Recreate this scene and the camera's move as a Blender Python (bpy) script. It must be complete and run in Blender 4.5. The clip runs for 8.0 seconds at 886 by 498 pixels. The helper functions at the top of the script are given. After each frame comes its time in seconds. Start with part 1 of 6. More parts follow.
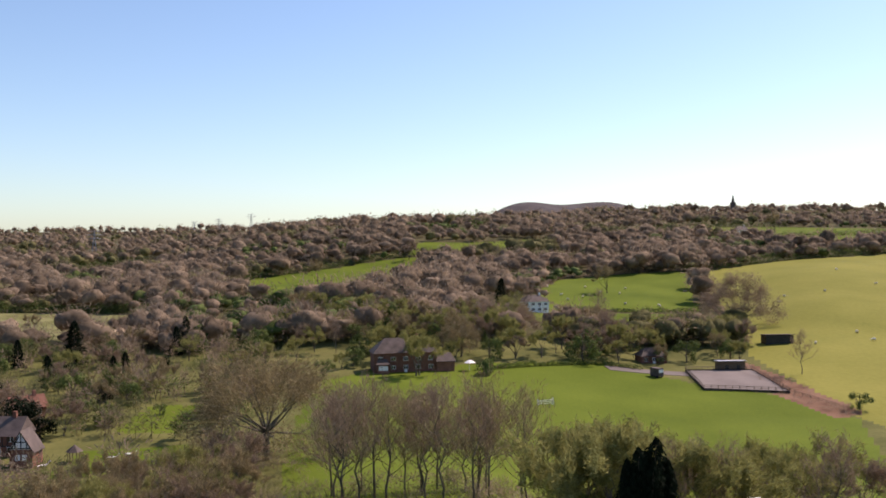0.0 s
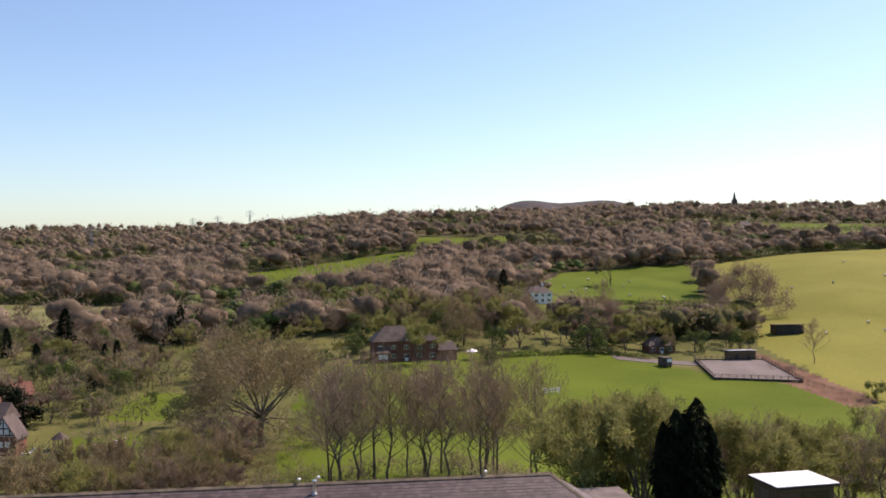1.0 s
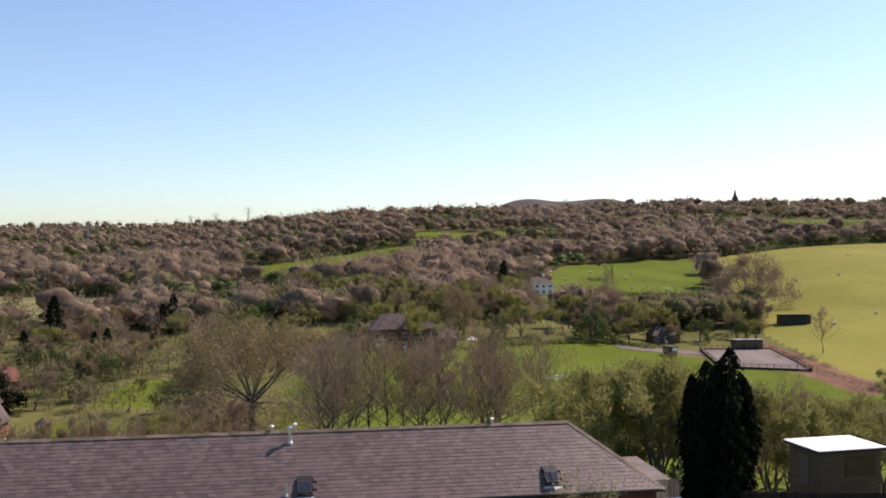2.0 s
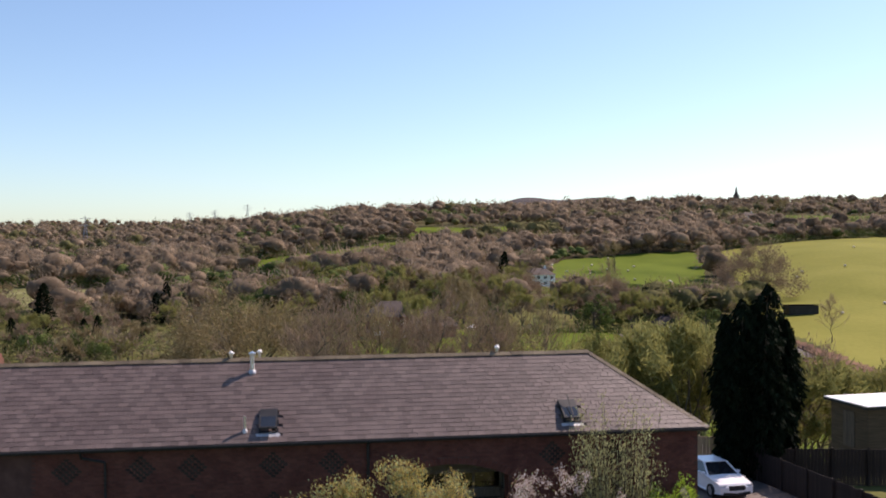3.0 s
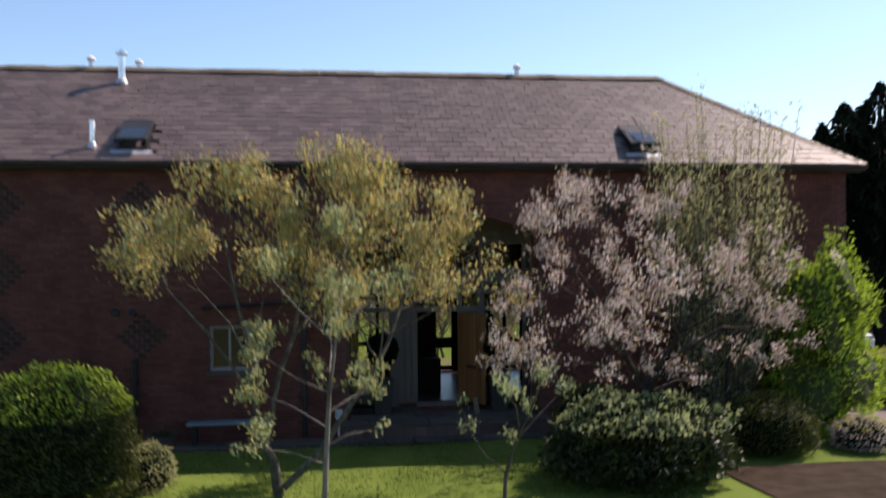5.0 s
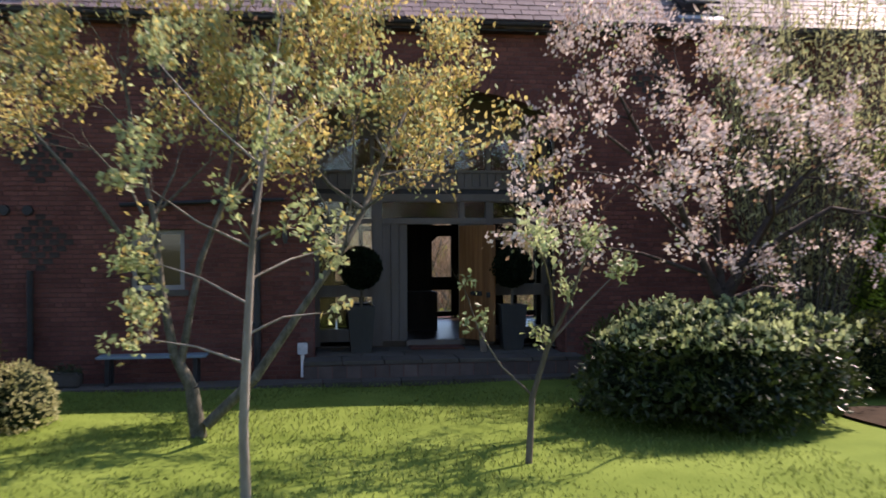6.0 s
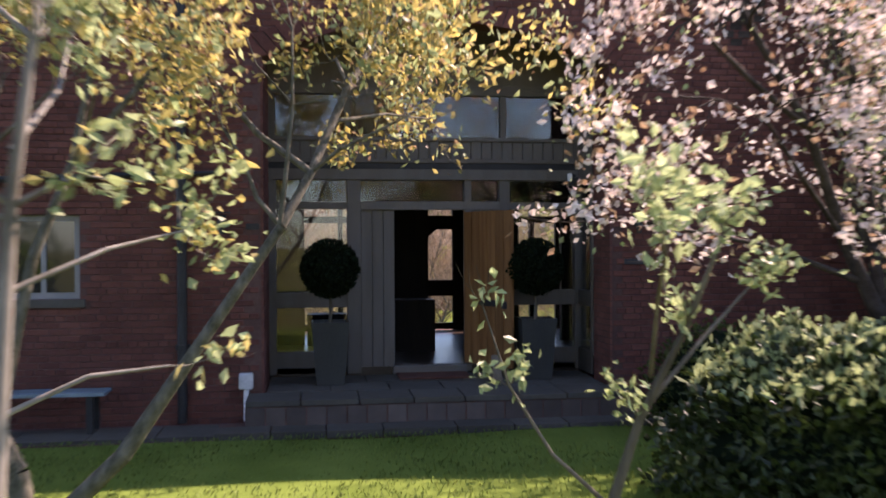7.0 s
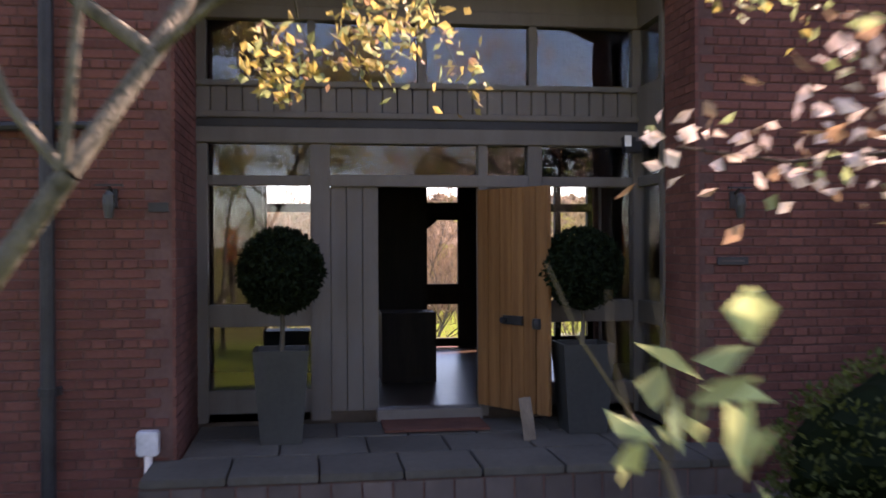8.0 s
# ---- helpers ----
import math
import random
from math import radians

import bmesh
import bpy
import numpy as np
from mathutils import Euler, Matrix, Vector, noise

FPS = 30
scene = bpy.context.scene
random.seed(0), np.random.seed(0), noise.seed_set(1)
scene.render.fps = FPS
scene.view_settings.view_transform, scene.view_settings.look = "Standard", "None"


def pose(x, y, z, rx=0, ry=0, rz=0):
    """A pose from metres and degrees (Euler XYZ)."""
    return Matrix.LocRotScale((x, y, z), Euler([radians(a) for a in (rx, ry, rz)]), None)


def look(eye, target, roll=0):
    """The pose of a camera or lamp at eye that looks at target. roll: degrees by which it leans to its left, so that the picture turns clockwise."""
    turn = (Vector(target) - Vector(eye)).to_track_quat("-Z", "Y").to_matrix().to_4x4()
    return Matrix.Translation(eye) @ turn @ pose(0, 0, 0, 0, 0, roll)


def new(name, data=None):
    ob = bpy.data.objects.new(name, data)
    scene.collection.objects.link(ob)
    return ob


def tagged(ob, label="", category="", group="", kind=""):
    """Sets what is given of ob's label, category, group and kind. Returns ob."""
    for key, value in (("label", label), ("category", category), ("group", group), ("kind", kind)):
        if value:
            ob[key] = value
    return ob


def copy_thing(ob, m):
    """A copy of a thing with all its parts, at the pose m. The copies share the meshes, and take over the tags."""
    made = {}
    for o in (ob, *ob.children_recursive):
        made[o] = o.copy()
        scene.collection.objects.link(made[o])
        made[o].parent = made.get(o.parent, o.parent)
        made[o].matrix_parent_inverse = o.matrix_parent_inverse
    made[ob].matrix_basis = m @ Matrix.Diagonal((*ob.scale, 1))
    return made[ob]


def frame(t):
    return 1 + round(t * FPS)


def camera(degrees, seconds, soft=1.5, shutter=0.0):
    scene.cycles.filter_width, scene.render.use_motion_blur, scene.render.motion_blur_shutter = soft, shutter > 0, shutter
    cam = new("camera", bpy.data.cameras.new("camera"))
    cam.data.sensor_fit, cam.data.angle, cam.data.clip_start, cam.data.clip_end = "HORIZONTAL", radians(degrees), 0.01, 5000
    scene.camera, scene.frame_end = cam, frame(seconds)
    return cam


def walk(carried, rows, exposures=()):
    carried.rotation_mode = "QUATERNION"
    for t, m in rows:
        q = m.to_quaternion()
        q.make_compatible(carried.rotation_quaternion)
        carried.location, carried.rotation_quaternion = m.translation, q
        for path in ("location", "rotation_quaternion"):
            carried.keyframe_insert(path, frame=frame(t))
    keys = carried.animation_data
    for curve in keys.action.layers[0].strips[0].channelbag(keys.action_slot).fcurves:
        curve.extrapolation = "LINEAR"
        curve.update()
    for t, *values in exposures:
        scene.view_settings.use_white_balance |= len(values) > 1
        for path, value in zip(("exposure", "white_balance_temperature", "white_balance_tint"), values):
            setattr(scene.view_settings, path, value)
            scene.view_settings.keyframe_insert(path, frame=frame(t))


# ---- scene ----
cam = camera(50.57, 8.0, soft=1.7, shutter=0.5)
walk(cam, [
    (0.0, pose(-7.180, -56.706, 25.193, 89.61, 0.430, -8.00)),
    (0.5, pose(-7.018, -51.946, 22.900, 89.61, 0.430, -8.00)),
    (1.0, pose(-6.704, -47.664, 20.608, 89.60, 0.430, -8.03)),
    (1.5, pose(-6.209, -43.810, 18.409, 89.59, 0.430, -8.06)),
    (3.0, pose(-4.459, -32.810, 12.070, 89.58, 0.400, -8.06)),
    (3.5, pose(-3.886, -29.270, 9.953, 89.56, 0.420, -8.06)),
    (4.0, pose(-3.337, -25.871, 7.848, 89.53, 0.410, -8.06)),
    (4.5, pose(-2.817, -22.663, 5.722, 89.57, 0.400, -8.06)),
    (5.0, pose(-2.366, -19.700, 3.607, 89.56, 0.420, -8.01)),
    (5.2, pose(-2.211, -18.623, 2.861, 89.56, 0.410, -8.01)),
    (6.3, pose(-1.486, -13.853, 1.602, 89.80, 0.230, -7.98)),
    (6.5, pose(-1.365, -12.999, 1.568, 89.82, 0.230, -7.98)),
    (7.0, pose(-1.082, -10.914, 1.556, 89.80, 0.270, -8.00)),
    (7.5, pose(-0.829, -8.920, 1.520, 89.79, 0.300, -8.01)),
    (8.0, pose(-0.613, -7.264, 1.490, 89.77, 0.260, -8.00)),
], exposures=[(0.0, 0.44, 6800, 31), (4.0, 0.44, 6750, 28), (5.2, 0.66, 6750, 27), (6.5, 1.55, 6950, 38), (7.5, 2.0, 7300, 44), (8.0, 2.3, 7650, 49)])

# ---- world and sun ----
SUN_WAY = Vector((0.90, 0.47, 1.03)).normalized()
world = bpy.data.worlds.new("sky")
scene.world = world
world.use_nodes = True
wn = world.node_tree
sky = wn.nodes.new("ShaderNodeTexSky")
sky.sky_type = "NISHITA"
sky.sun_disc = False
sky.sun_elevation = math.asin(SUN_WAY.z)
sky.sun_rotation = math.atan2(SUN_WAY.x, SUN_WAY.y)
sky.altitude, sky.air_density, sky.dust_density, sky.ozone_density = 120, 1.0, 0.6, 1.5
wn.nodes["Background"].inputs["Strength"].default_value = 0.115
clear = wn.nodes.new("ShaderNodeMix")
clear.data_type, clear.blend_type = "RGBA", "MULTIPLY"
clear.inputs["Factor"].default_value = 1.0
clear.inputs["B"].default_value = (0.83, 1.02, 1.055, 1)
wn.links.new(sky.outputs[0], clear.inputs["A"])
wn.links.new(clear.outputs["Result"], wn.nodes["Background"].inputs["Color"])
sun = new("sun", bpy.data.lights.new("sun", "SUN"))
sun.data.energy, sun.data.angle, sun.data.color = 5.0, radians(0.53), (1.0, 0.90, 0.75)
sun.matrix_world = look(SUN_WAY * 100, (0, 0, 0))
scene.view_settings.exposure = 0.0

# ---- materials ----
def mat(name, low, high, scale=4.0, rough=0.8, bump=0.2, fine=40.0, spread=0.25, by="object", metal=0.0, glow=0.0, coords="Object", stretch=(1, 1, 1), spec=0.3):
    """A surface of two tones mixed by coarse and fine noise, with relief; by: what varies its brightness; glow: light let through leaves."""
    m = bpy.data.materials.new(name)
    m.use_nodes = True
    n, link = m.node_tree.nodes, m.node_tree.links.new
    b = n["Principled BSDF"]
    tc, mp = n.new("ShaderNodeTexCoord"), n.new("ShaderNodeMapping")
    mp.inputs["Scale"].default_value = stretch
    link(tc.outputs[coords], mp.inputs["Vector"])
    big, small = n.new("ShaderNodeTexNoise"), n.new("ShaderNodeTexNoise")
    big.inputs["Scale"].default_value, big.inputs["Detail"].default_value = scale, 6
    small.inputs["Scale"].default_value, small.inputs["Detail"].default_value = fine, 4
    for t in (big, small):
        link(mp.outputs[0], t.inputs["Vector"])
    add = n.new("ShaderNodeMath")
    add.operation = "MULTIPLY_ADD"
    link(small.outputs[0], add.inputs[0])
    add.inputs[1].default_value = 0.45
    link(big.outputs[0], add.inputs[2])
    ramp = n.new("ShaderNodeValToRGB")
    ramp.color_ramp.elements[0].position, ramp.color_ramp.elements[0].color = 0.48, (*low, 1)
    ramp.color_ramp.elements[1].position, ramp.color_ramp.elements[1].color = 0.96, (*high, 1)
    link(add.outputs[0], ramp.inputs[0])
    hsv = n.new("ShaderNodeHueSaturation")
    rnd = n.new("ShaderNodeObjectInfo") if by == "object" else n.new("ShaderNodeNewGeometry")
    rng = n.new("ShaderNodeMapRange")
    rng.inputs["To Min"].default_value, rng.inputs["To Max"].default_value = 1 - spread, 1 + spread
    link(rnd.outputs["Random" if by == "object" else "Random Per Island"], rng.inputs[0])
    link(rng.outputs[0], hsv.inputs["Value"])
    link(ramp.outputs[0], hsv.inputs["Color"])
    link(hsv.outputs[0], b.inputs["Base Color"])
    b.inputs["Roughness"].default_value, b.inputs["Metallic"].default_value = rough, metal
    b.inputs["Specular IOR Level"].default_value = spec
    if bump:
        bp = n.new("ShaderNodeBump")
        bp.inputs["Strength"].default_value, bp.inputs["Distance"].default_value = bump, 0.02
        link(add.outputs[0], bp.inputs["Height"])
        link(bp.outputs[0], b.inputs["Normal"])
    if glow:
        tr, mx = n.new("ShaderNodeBsdfTranslucent"), n.new("ShaderNodeMixShader")
        link(hsv.outputs[0], tr.inputs["Color"])
        mx.inputs[0].default_value = glow
        link(b.outputs[0], mx.inputs[1])
        link(tr.outputs[0], mx.inputs[2])
        link(mx.outputs[0], n["Material Output"].inputs["Surface"])
    return m


def glass(name, tint=(0.9, 0.95, 0.95), rough=0.0):
    m = bpy.data.materials.new(name)
    m.use_nodes = True
    b = m.node_tree.nodes["Principled BSDF"]
    b.inputs["Base Color"].default_value = (*tint, 1)
    b.inputs["Transmission Weight"].default_value = 1.0
    b.inputs["Roughness"].default_value, b.inputs["IOR"].default_value = rough, 1.5
    return m


M_PADDOCK = mat("paddock_grass", (0.05956, 0.08858, 0.008528), (0.1014, 0.1364, 0.01584), 0.03, 0.9, 0.1, 1.2, spec=0.04)
M_PASTURE = mat("dry_pasture", (0.126, 0.132, 0.024), (0.198, 0.192, 0.0432), 0.02, 0.9, 0.1, 0.6, spec=0.04)
M_ROUGH = mat("rough_grass", (0.06075, 0.0675, 0.02025), (0.135, 0.1323, 0.0459), 0.05, 0.95, 0.2, 0.9, spec=0.04)
M_SCRUB = mat("pale_scrub_grass", (0.08, 0.085, 0.025), (0.20, 0.195, 0.09), 0.09, 0.95, 0.2, 1.5, spec=0.04)
M_FLOOR = mat("woodland_floor", (0.0455, 0.0468, 0.0195), (0.104, 0.091, 0.0455), 0.06, 0.95, 0.2, 0.8, spec=0.04)
M_LAWN = mat("lawn_turf", (0.081, 0.1265, 0.021), (0.1458, 0.2035, 0.042), 1.3, 0.9, 0.4, 45, spec=0.04)
M_DRIVE = mat("gravel_drive", (0.11, 0.09, 0.079), (0.21, 0.178, 0.16), 0.8, 0.95, 0.5, 60)
M_EARTH = mat("red_earth_bank", (0.10, 0.055, 0.035), (0.20, 0.12, 0.08), 0.15, 0.95, 0.3, 2, spec=0.04)
M_SAND = mat("arena_sand", (0.135, 0.118, 0.108), (0.195, 0.17, 0.155), 0.1, 0.95, 0.2, 3, spec=0.04)
M_BARK = mat("grey_bark", (0.056, 0.048, 0.036), (0.152, 0.132, 0.104), 3, 0.9, 0.5, 30, stretch=(1, 1, 0.25), spec=0.04)
M_PALE_BARK = mat("pale_bark", (0.10, 0.09, 0.068), (0.29, 0.265, 0.225), 3, 0.8, 0.4, 25, stretch=(1, 1, 0.4))
M_MOSSBARK = mat("mossy_grey_bark", (0.036, 0.036, 0.0208), (0.16, 0.148, 0.116), 16, 0.9, 0.8, 60, stretch=(1, 1, 0.5))
M_DARKBARK = mat("dark_cherry_bark", (0.022, 0.017, 0.014), (0.065, 0.052, 0.044), 6, 0.85, 0.6, 40, stretch=(1, 1, 2.0), spec=0.1)
# ground of the far hill, greyed in its colour for distant haze
M_FAR_HILL = mat("hazy_far_hill", (0.055, 0.050, 0.050), (0.095, 0.085, 0.082), 0.02, 0.95, 0.2, 0.15, spec=0.04)
M_SOIL = mat("dark_soil", (0.022, 0.016, 0.011), (0.05, 0.037, 0.026), 3, 0.95, 0.5, 40, spec=0.04)
M_FRAME = mat("grey_white_window_paint", (0.20, 0.195, 0.185), (0.27, 0.262, 0.25), 2, 0.6, 0.05, 30, 0.05)
M_TWIG = mat("bare_twigs", (0.1668, 0.1214, 0.08521), (0.319, 0.2356, 0.1644), 0.3, 0.9, 0, 3, 0.3, "island", glow=0.25, spec=0.04)
M_TWIG_RED = mat("budding_twigs", (0.1798, 0.1392, 0.07296), (0.3117, 0.2513, 0.136), 0.3, 0.9, 0, 3, 0.3, "island", glow=0.25, spec=0.04)
M_BUD = mat("spring_leaf_haze", (0.174, 0.174, 0.0561), (0.327, 0.3165, 0.1122), 0.3, 0.85, 0, 3, 0.3, "island", glow=0.35, spec=0.04)
M_GREEN = mat("fresh_green_leaf", (0.03562, 0.06175, 0.018), (0.1425, 0.1781, 0.0525), 0.5, 0.7, 0, 4, 0.35, "island", glow=0.25, spec=0.04)
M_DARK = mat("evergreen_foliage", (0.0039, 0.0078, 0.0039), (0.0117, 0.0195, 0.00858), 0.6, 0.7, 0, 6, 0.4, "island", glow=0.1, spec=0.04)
M_WOODS = mat("winter_woodland", (0.1025, 0.07965, 0.05666), (0.3875, 0.3024, 0.2132), 0.085, 0.95, 0, 0.5, 0.2, "island", glow=0.52, spec=0.04)
M_WOODS_G = mat("budding_woodland", (0.06, 0.06518, 0.02808), (0.264, 0.2468, 0.117), 0.085, 0.95, 0, 0.5, 0.2, "island", glow=0.52, spec=0.04)
M_LEAF_GOLD = mat("gold_green_maple_leaf", (0.2944, 0.2328, 0.05741), (0.5298, 0.4429, 0.1627), 1.2, 0.5, 0, 8, 0.35, "island", glow=0.55)
M_LEAF_GREEN = mat("young_green_leaf", (0.193, 0.2455, 0.0882), (0.3684, 0.4321, 0.2268), 1.2, 0.45, 0, 8, 0.35, "island", glow=0.5)
M_LEAF_LIME = mat("lime_leaf", (0.2, 0.32, 0.02), (0.36, 0.5, 0.06), 1.2, 0.55, 0, 8, 0.3, "island", glow=0.45)
M_LEAF_DARK = mat("dark_shrub_leaf", (0.0132, 0.024, 0.006), (0.042, 0.066, 0.015), 1.5, 0.45, 0, 9, 0.45, "island", glow=0.2, spec=0.5)
M_LEAF_OLIVE = mat("olive_shrub_leaf", (0.030, 0.042, 0.008), (0.085, 0.105, 0.02), 1.5, 0.6, 0, 9, 0.35, "island", glow=0.3)
M_LEAF_WILLOW = mat("grey_green_willow_leaf", (0.2431, 0.2558, 0.1155), (0.4862, 0.4774, 0.231), 1.2, 0.6, 0, 8, 0.3, "island", glow=0.4)
M_LEAF_YELLOW = mat("yellow_hedge_leaf", (0.28, 0.30, 0.03), (0.50, 0.50, 0.10), 1.2, 0.6, 0, 8, 0.3, "island", glow=0.35)
M_LEAF_RED = mat("red_shoot_leaf", (0.45, 0.08, 0.03), (0.65, 0.22, 0.08), 1.5, 0.5, 0, 8, 0.3, "island", glow=0.4)
M_LEAF_COPPER = mat("copper_young_leaf", (0.20, 0.115, 0.07), (0.36, 0.24, 0.15), 1.5, 0.5, 0, 8, 0.3, "island", glow=0.4)
M_BLOSSOM = mat("pink_white_blossom", (0.432, 0.337, 0.3072), (0.7085, 0.6234, 0.574), 2.0, 0.7, 0, 10, 0.2, "island", glow=0.35)
M_BRICK = mat("red_brick", (0.086, 0.027, 0.020), (0.160, 0.060, 0.045), 1.4, 0.9, 0.4, 30, 0.2)
M_MORTAR = mat("worn_brick_and_mortar", (0.072, 0.034, 0.028), (0.125, 0.068, 0.057), 2.2, 0.95, 0.5, 25)
M_SLATE = mat("grey_purple_slate", (0.096, 0.069, 0.063), (0.128, 0.098, 0.089), 0.7, 0.5, 0.25, 22, 0.26, spec=0.35)
M_RIDGE = mat("lichened_ridge_tile", (0.08, 0.06, 0.044), (0.176, 0.144, 0.096), 1.5, 0.85, 0.4, 14)
M_STEEL = mat("brushed_flue_steel", (0.55, 0.55, 0.56), (0.75, 0.75, 0.76), 2, 0.28, 0.05, 30, metal=1.0)
M_LEAD = mat("lead_flashing", (0.30, 0.31, 0.33), (0.55, 0.56, 0.58), 4, 0.5, 0.2, 30, metal=0.3)
M_BLACK = mat("black_iron", (0.012, 0.012, 0.013), (0.03, 0.03, 0.031), 4, 0.5, 0.1, 40)
M_TAUPE = mat("taupe_painted_timber", (0.105, 0.090, 0.075), (0.135, 0.118, 0.100), 1.2, 0.6, 0.12, 30, 0.06, stretch=(6, 6, 0.6))
M_OAK = mat("oiled_oak", (0.145, 0.060, 0.020), (0.25, 0.118, 0.046), 1.6, 0.45, 0.15, 18, 0.12, stretch=(9, 9, 0.5))
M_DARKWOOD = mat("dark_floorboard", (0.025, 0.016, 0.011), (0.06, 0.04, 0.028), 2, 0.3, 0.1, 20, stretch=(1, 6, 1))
# hall timber with the deep indoor shade put into its colour
M_SHADE_OAK = mat("deep_shade_oak", (0.006, 0.0045, 0.004), (0.016, 0.012, 0.009), 2, 0.6, 0.1, 20, stretch=(5, 5, 0.5), spec=0.1)
# plaster darkened in its colour to stand for the dim interior
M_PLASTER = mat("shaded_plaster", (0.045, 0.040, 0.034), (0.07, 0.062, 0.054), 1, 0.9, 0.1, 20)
M_STONE = mat("sandstone_flag", (0.0546, 0.04992, 0.04056), (0.0975, 0.08736, 0.07176), 1.4, 0.85, 0.35, 20, 0.15)
M_ZINC = mat("grey_zinc_planter", (0.034, 0.036, 0.034), (0.055, 0.057, 0.053), 2, 0.55, 0.08, 30, metal=0.2)
M_GLASS = glass("window_glass")
M_WHITE = mat("white_paint", (0.72, 0.71, 0.69), (0.85, 0.84, 0.82), 2, 0.5, 0.05, 30, 0.05)
M_CARPAINT = mat("white_car_paint", (0.78, 0.78, 0.79), (0.84, 0.84, 0.85), 1, 0.18, 0, 10, 0.02, spec=0.6)
M_CARGLASS = mat("dark_car_glass", (0.010, 0.012, 0.014), (0.02, 0.022, 0.025), 1, 0.05, 0, 10, 0.02, spec=0.8)
M_TYRE = mat("tyre_rubber", (0.012, 0.012, 0.012), (0.03, 0.03, 0.03), 3, 0.8, 0.1, 30)
M_FENCE = mat("weathered_fence_timber", (0.091, 0.07, 0.049), (0.182, 0.14, 0.098), 2, 0.9, 0.3, 20, 0.25, stretch=(5, 5, 0.5))
M_PALEFENCE = mat("pale_new_timber", (0.36, 0.28, 0.17), (0.50, 0.40, 0.26), 2, 0.85, 0.2, 20, 0.15, stretch=(5, 5, 0.5))
M_CLAD = mat("brown_cladding", (0.077, 0.0525, 0.028), (0.14, 0.098, 0.056), 2, 0.8, 0.2, 20, 0.2, stretch=(0.5, 0.5, 6))
M_DARKSLATE = mat("dark_house_roof", (0.05, 0.03825, 0.03375), (0.11, 0.085, 0.075), 0.5, 0.8, 0.2, 6)
M_HOUSEBRICK = mat("far_house_brick", (0.13, 0.055, 0.038), (0.24, 0.11, 0.075), 0.6, 0.9, 0.2, 6)
M_WOOL = mat("cream_wool", (0.50, 0.46, 0.38), (0.70, 0.66, 0.58), 2, 0.95, 0.3, 20)
M_TEAL = mat("blue_grey_painted_bench", (0.11, 0.162, 0.1885), (0.176, 0.24, 0.273), 2, 0.5, 0.1, 25)
M_PYLON = mat("galvanised_steel", (0.25, 0.25, 0.26), (0.36, 0.36, 0.37), 1, 0.6, 0, 10)
# dark brown boards, deepened in colour for the fence's shaded side
M_DARKBOARD = mat("dark_shaded_boards", (0.018, 0.012, 0.010), (0.045, 0.030, 0.024), 2, 0.85, 0.2, 20, 0.2, stretch=(5, 5, 0.5))

# ---- building helpers ----
RNG = np.random.default_rng(7)


class Geo:
    """Collects vertices and faces for one mesh."""

    def __init__(self):
        self.v, self.f = [], []

    def box(self, x0, y0, z0, x1, y1, z1):
        i = len(self.v)
        self.v += [(x, y, z) for z in (z0, z1) for y in (y0, y1) for x in (x0, x1)]
        self.f += [tuple(i + k for k in q) for q in ((0, 2, 3, 1), (4, 5, 7, 6), (0, 1, 5, 4), (1, 3, 7, 5), (3, 2, 6, 7), (2, 0, 4, 6))]
        return self

    def slab(self, corners, thick):
        """A plate under four or more corners, given in turn."""
        i, n = len(self.v), len(corners)
        self.v += [tuple(c) for c in corners] + [(c[0], c[1], c[2] - thick) for c in corners]
        self.f += [tuple(range(i, i + n)), tuple(range(i + 2 * n - 1, i + n - 1, -1))]
        self.f += [(i + k, i + n + k, i + n + (k + 1) % n, i + (k + 1) % n) for k in range(n)]
        return self

    def tube(self, p0, p1, r0, r1, n=6, caps=True):
        p0, p1 = Vector(p0), Vector(p1)
        q = (p1 - p0).to_track_quat("Z", "Y") if (p1 - p0).length > 1e-6 else Euler((0, 0, 0)).to_quaternion()
        i = len(self.v)
        for p, r in ((p0, r0), (p1, r1)):
            for k in range(n):
                a = 2 * math.pi * k / n
                self.v.append(tuple(p + q @ Vector((r * math.cos(a), r * math.sin(a), 0))))
        self.f += [(i + k, i + (k + 1) % n, i + n + (k + 1) % n, i + n + k) for k in range(n)]
        if caps:
            self.f += [tuple(range(i + n - 1, i - 1, -1)), tuple(range(i + n, i + 2 * n))]
        return self

    def path(self, pts, radii, n=6):
        for a, b, r0, r1 in zip(pts, pts[1:], radii, radii[1:]):
            self.tube(a, b, r0, r1, n, False)
        return self

    def lathe(self, rings, cx=0.0, cy=0.0, n=14):
        i = len(self.v)
        for r, z in rings:
            self.v += [(cx + r * math.cos(2 * math.pi * k / n), cy + r * math.sin(2 * math.pi * k / n), z) for k in range(n)]
        for j in range(len(rings) - 1):
            self.f += [(i + j * n + k, i + j * n + (k + 1) % n, i + (j + 1) * n + (k + 1) % n, i + (j + 1) * n + k) for k in range(n)]
        self.f += [tuple(range(i + n - 1, i - 1, -1)), tuple(i + (len(rings) - 1) * n + k for k in range(n))]
        return self

    def quads(self, verts):
        """verts: an array of n x 4 x 3."""
        i = len(self.v)
        self.v += [tuple(p) for p in verts.reshape(-1, 3).tolist()]
        self.f += [(i + 4 * k, i + 4 * k + 1, i + 4 * k + 2, i + 4 * k + 3) for k in range(len(verts))]
        return self

    def mesh(self, name, material, smooth=False):
        me = bpy.data.meshes.new(name)
        me.from_pydata(self.v, [], self.f)
        me.materials.append(material)
        if smooth:
            me.shade_smooth()
        return me


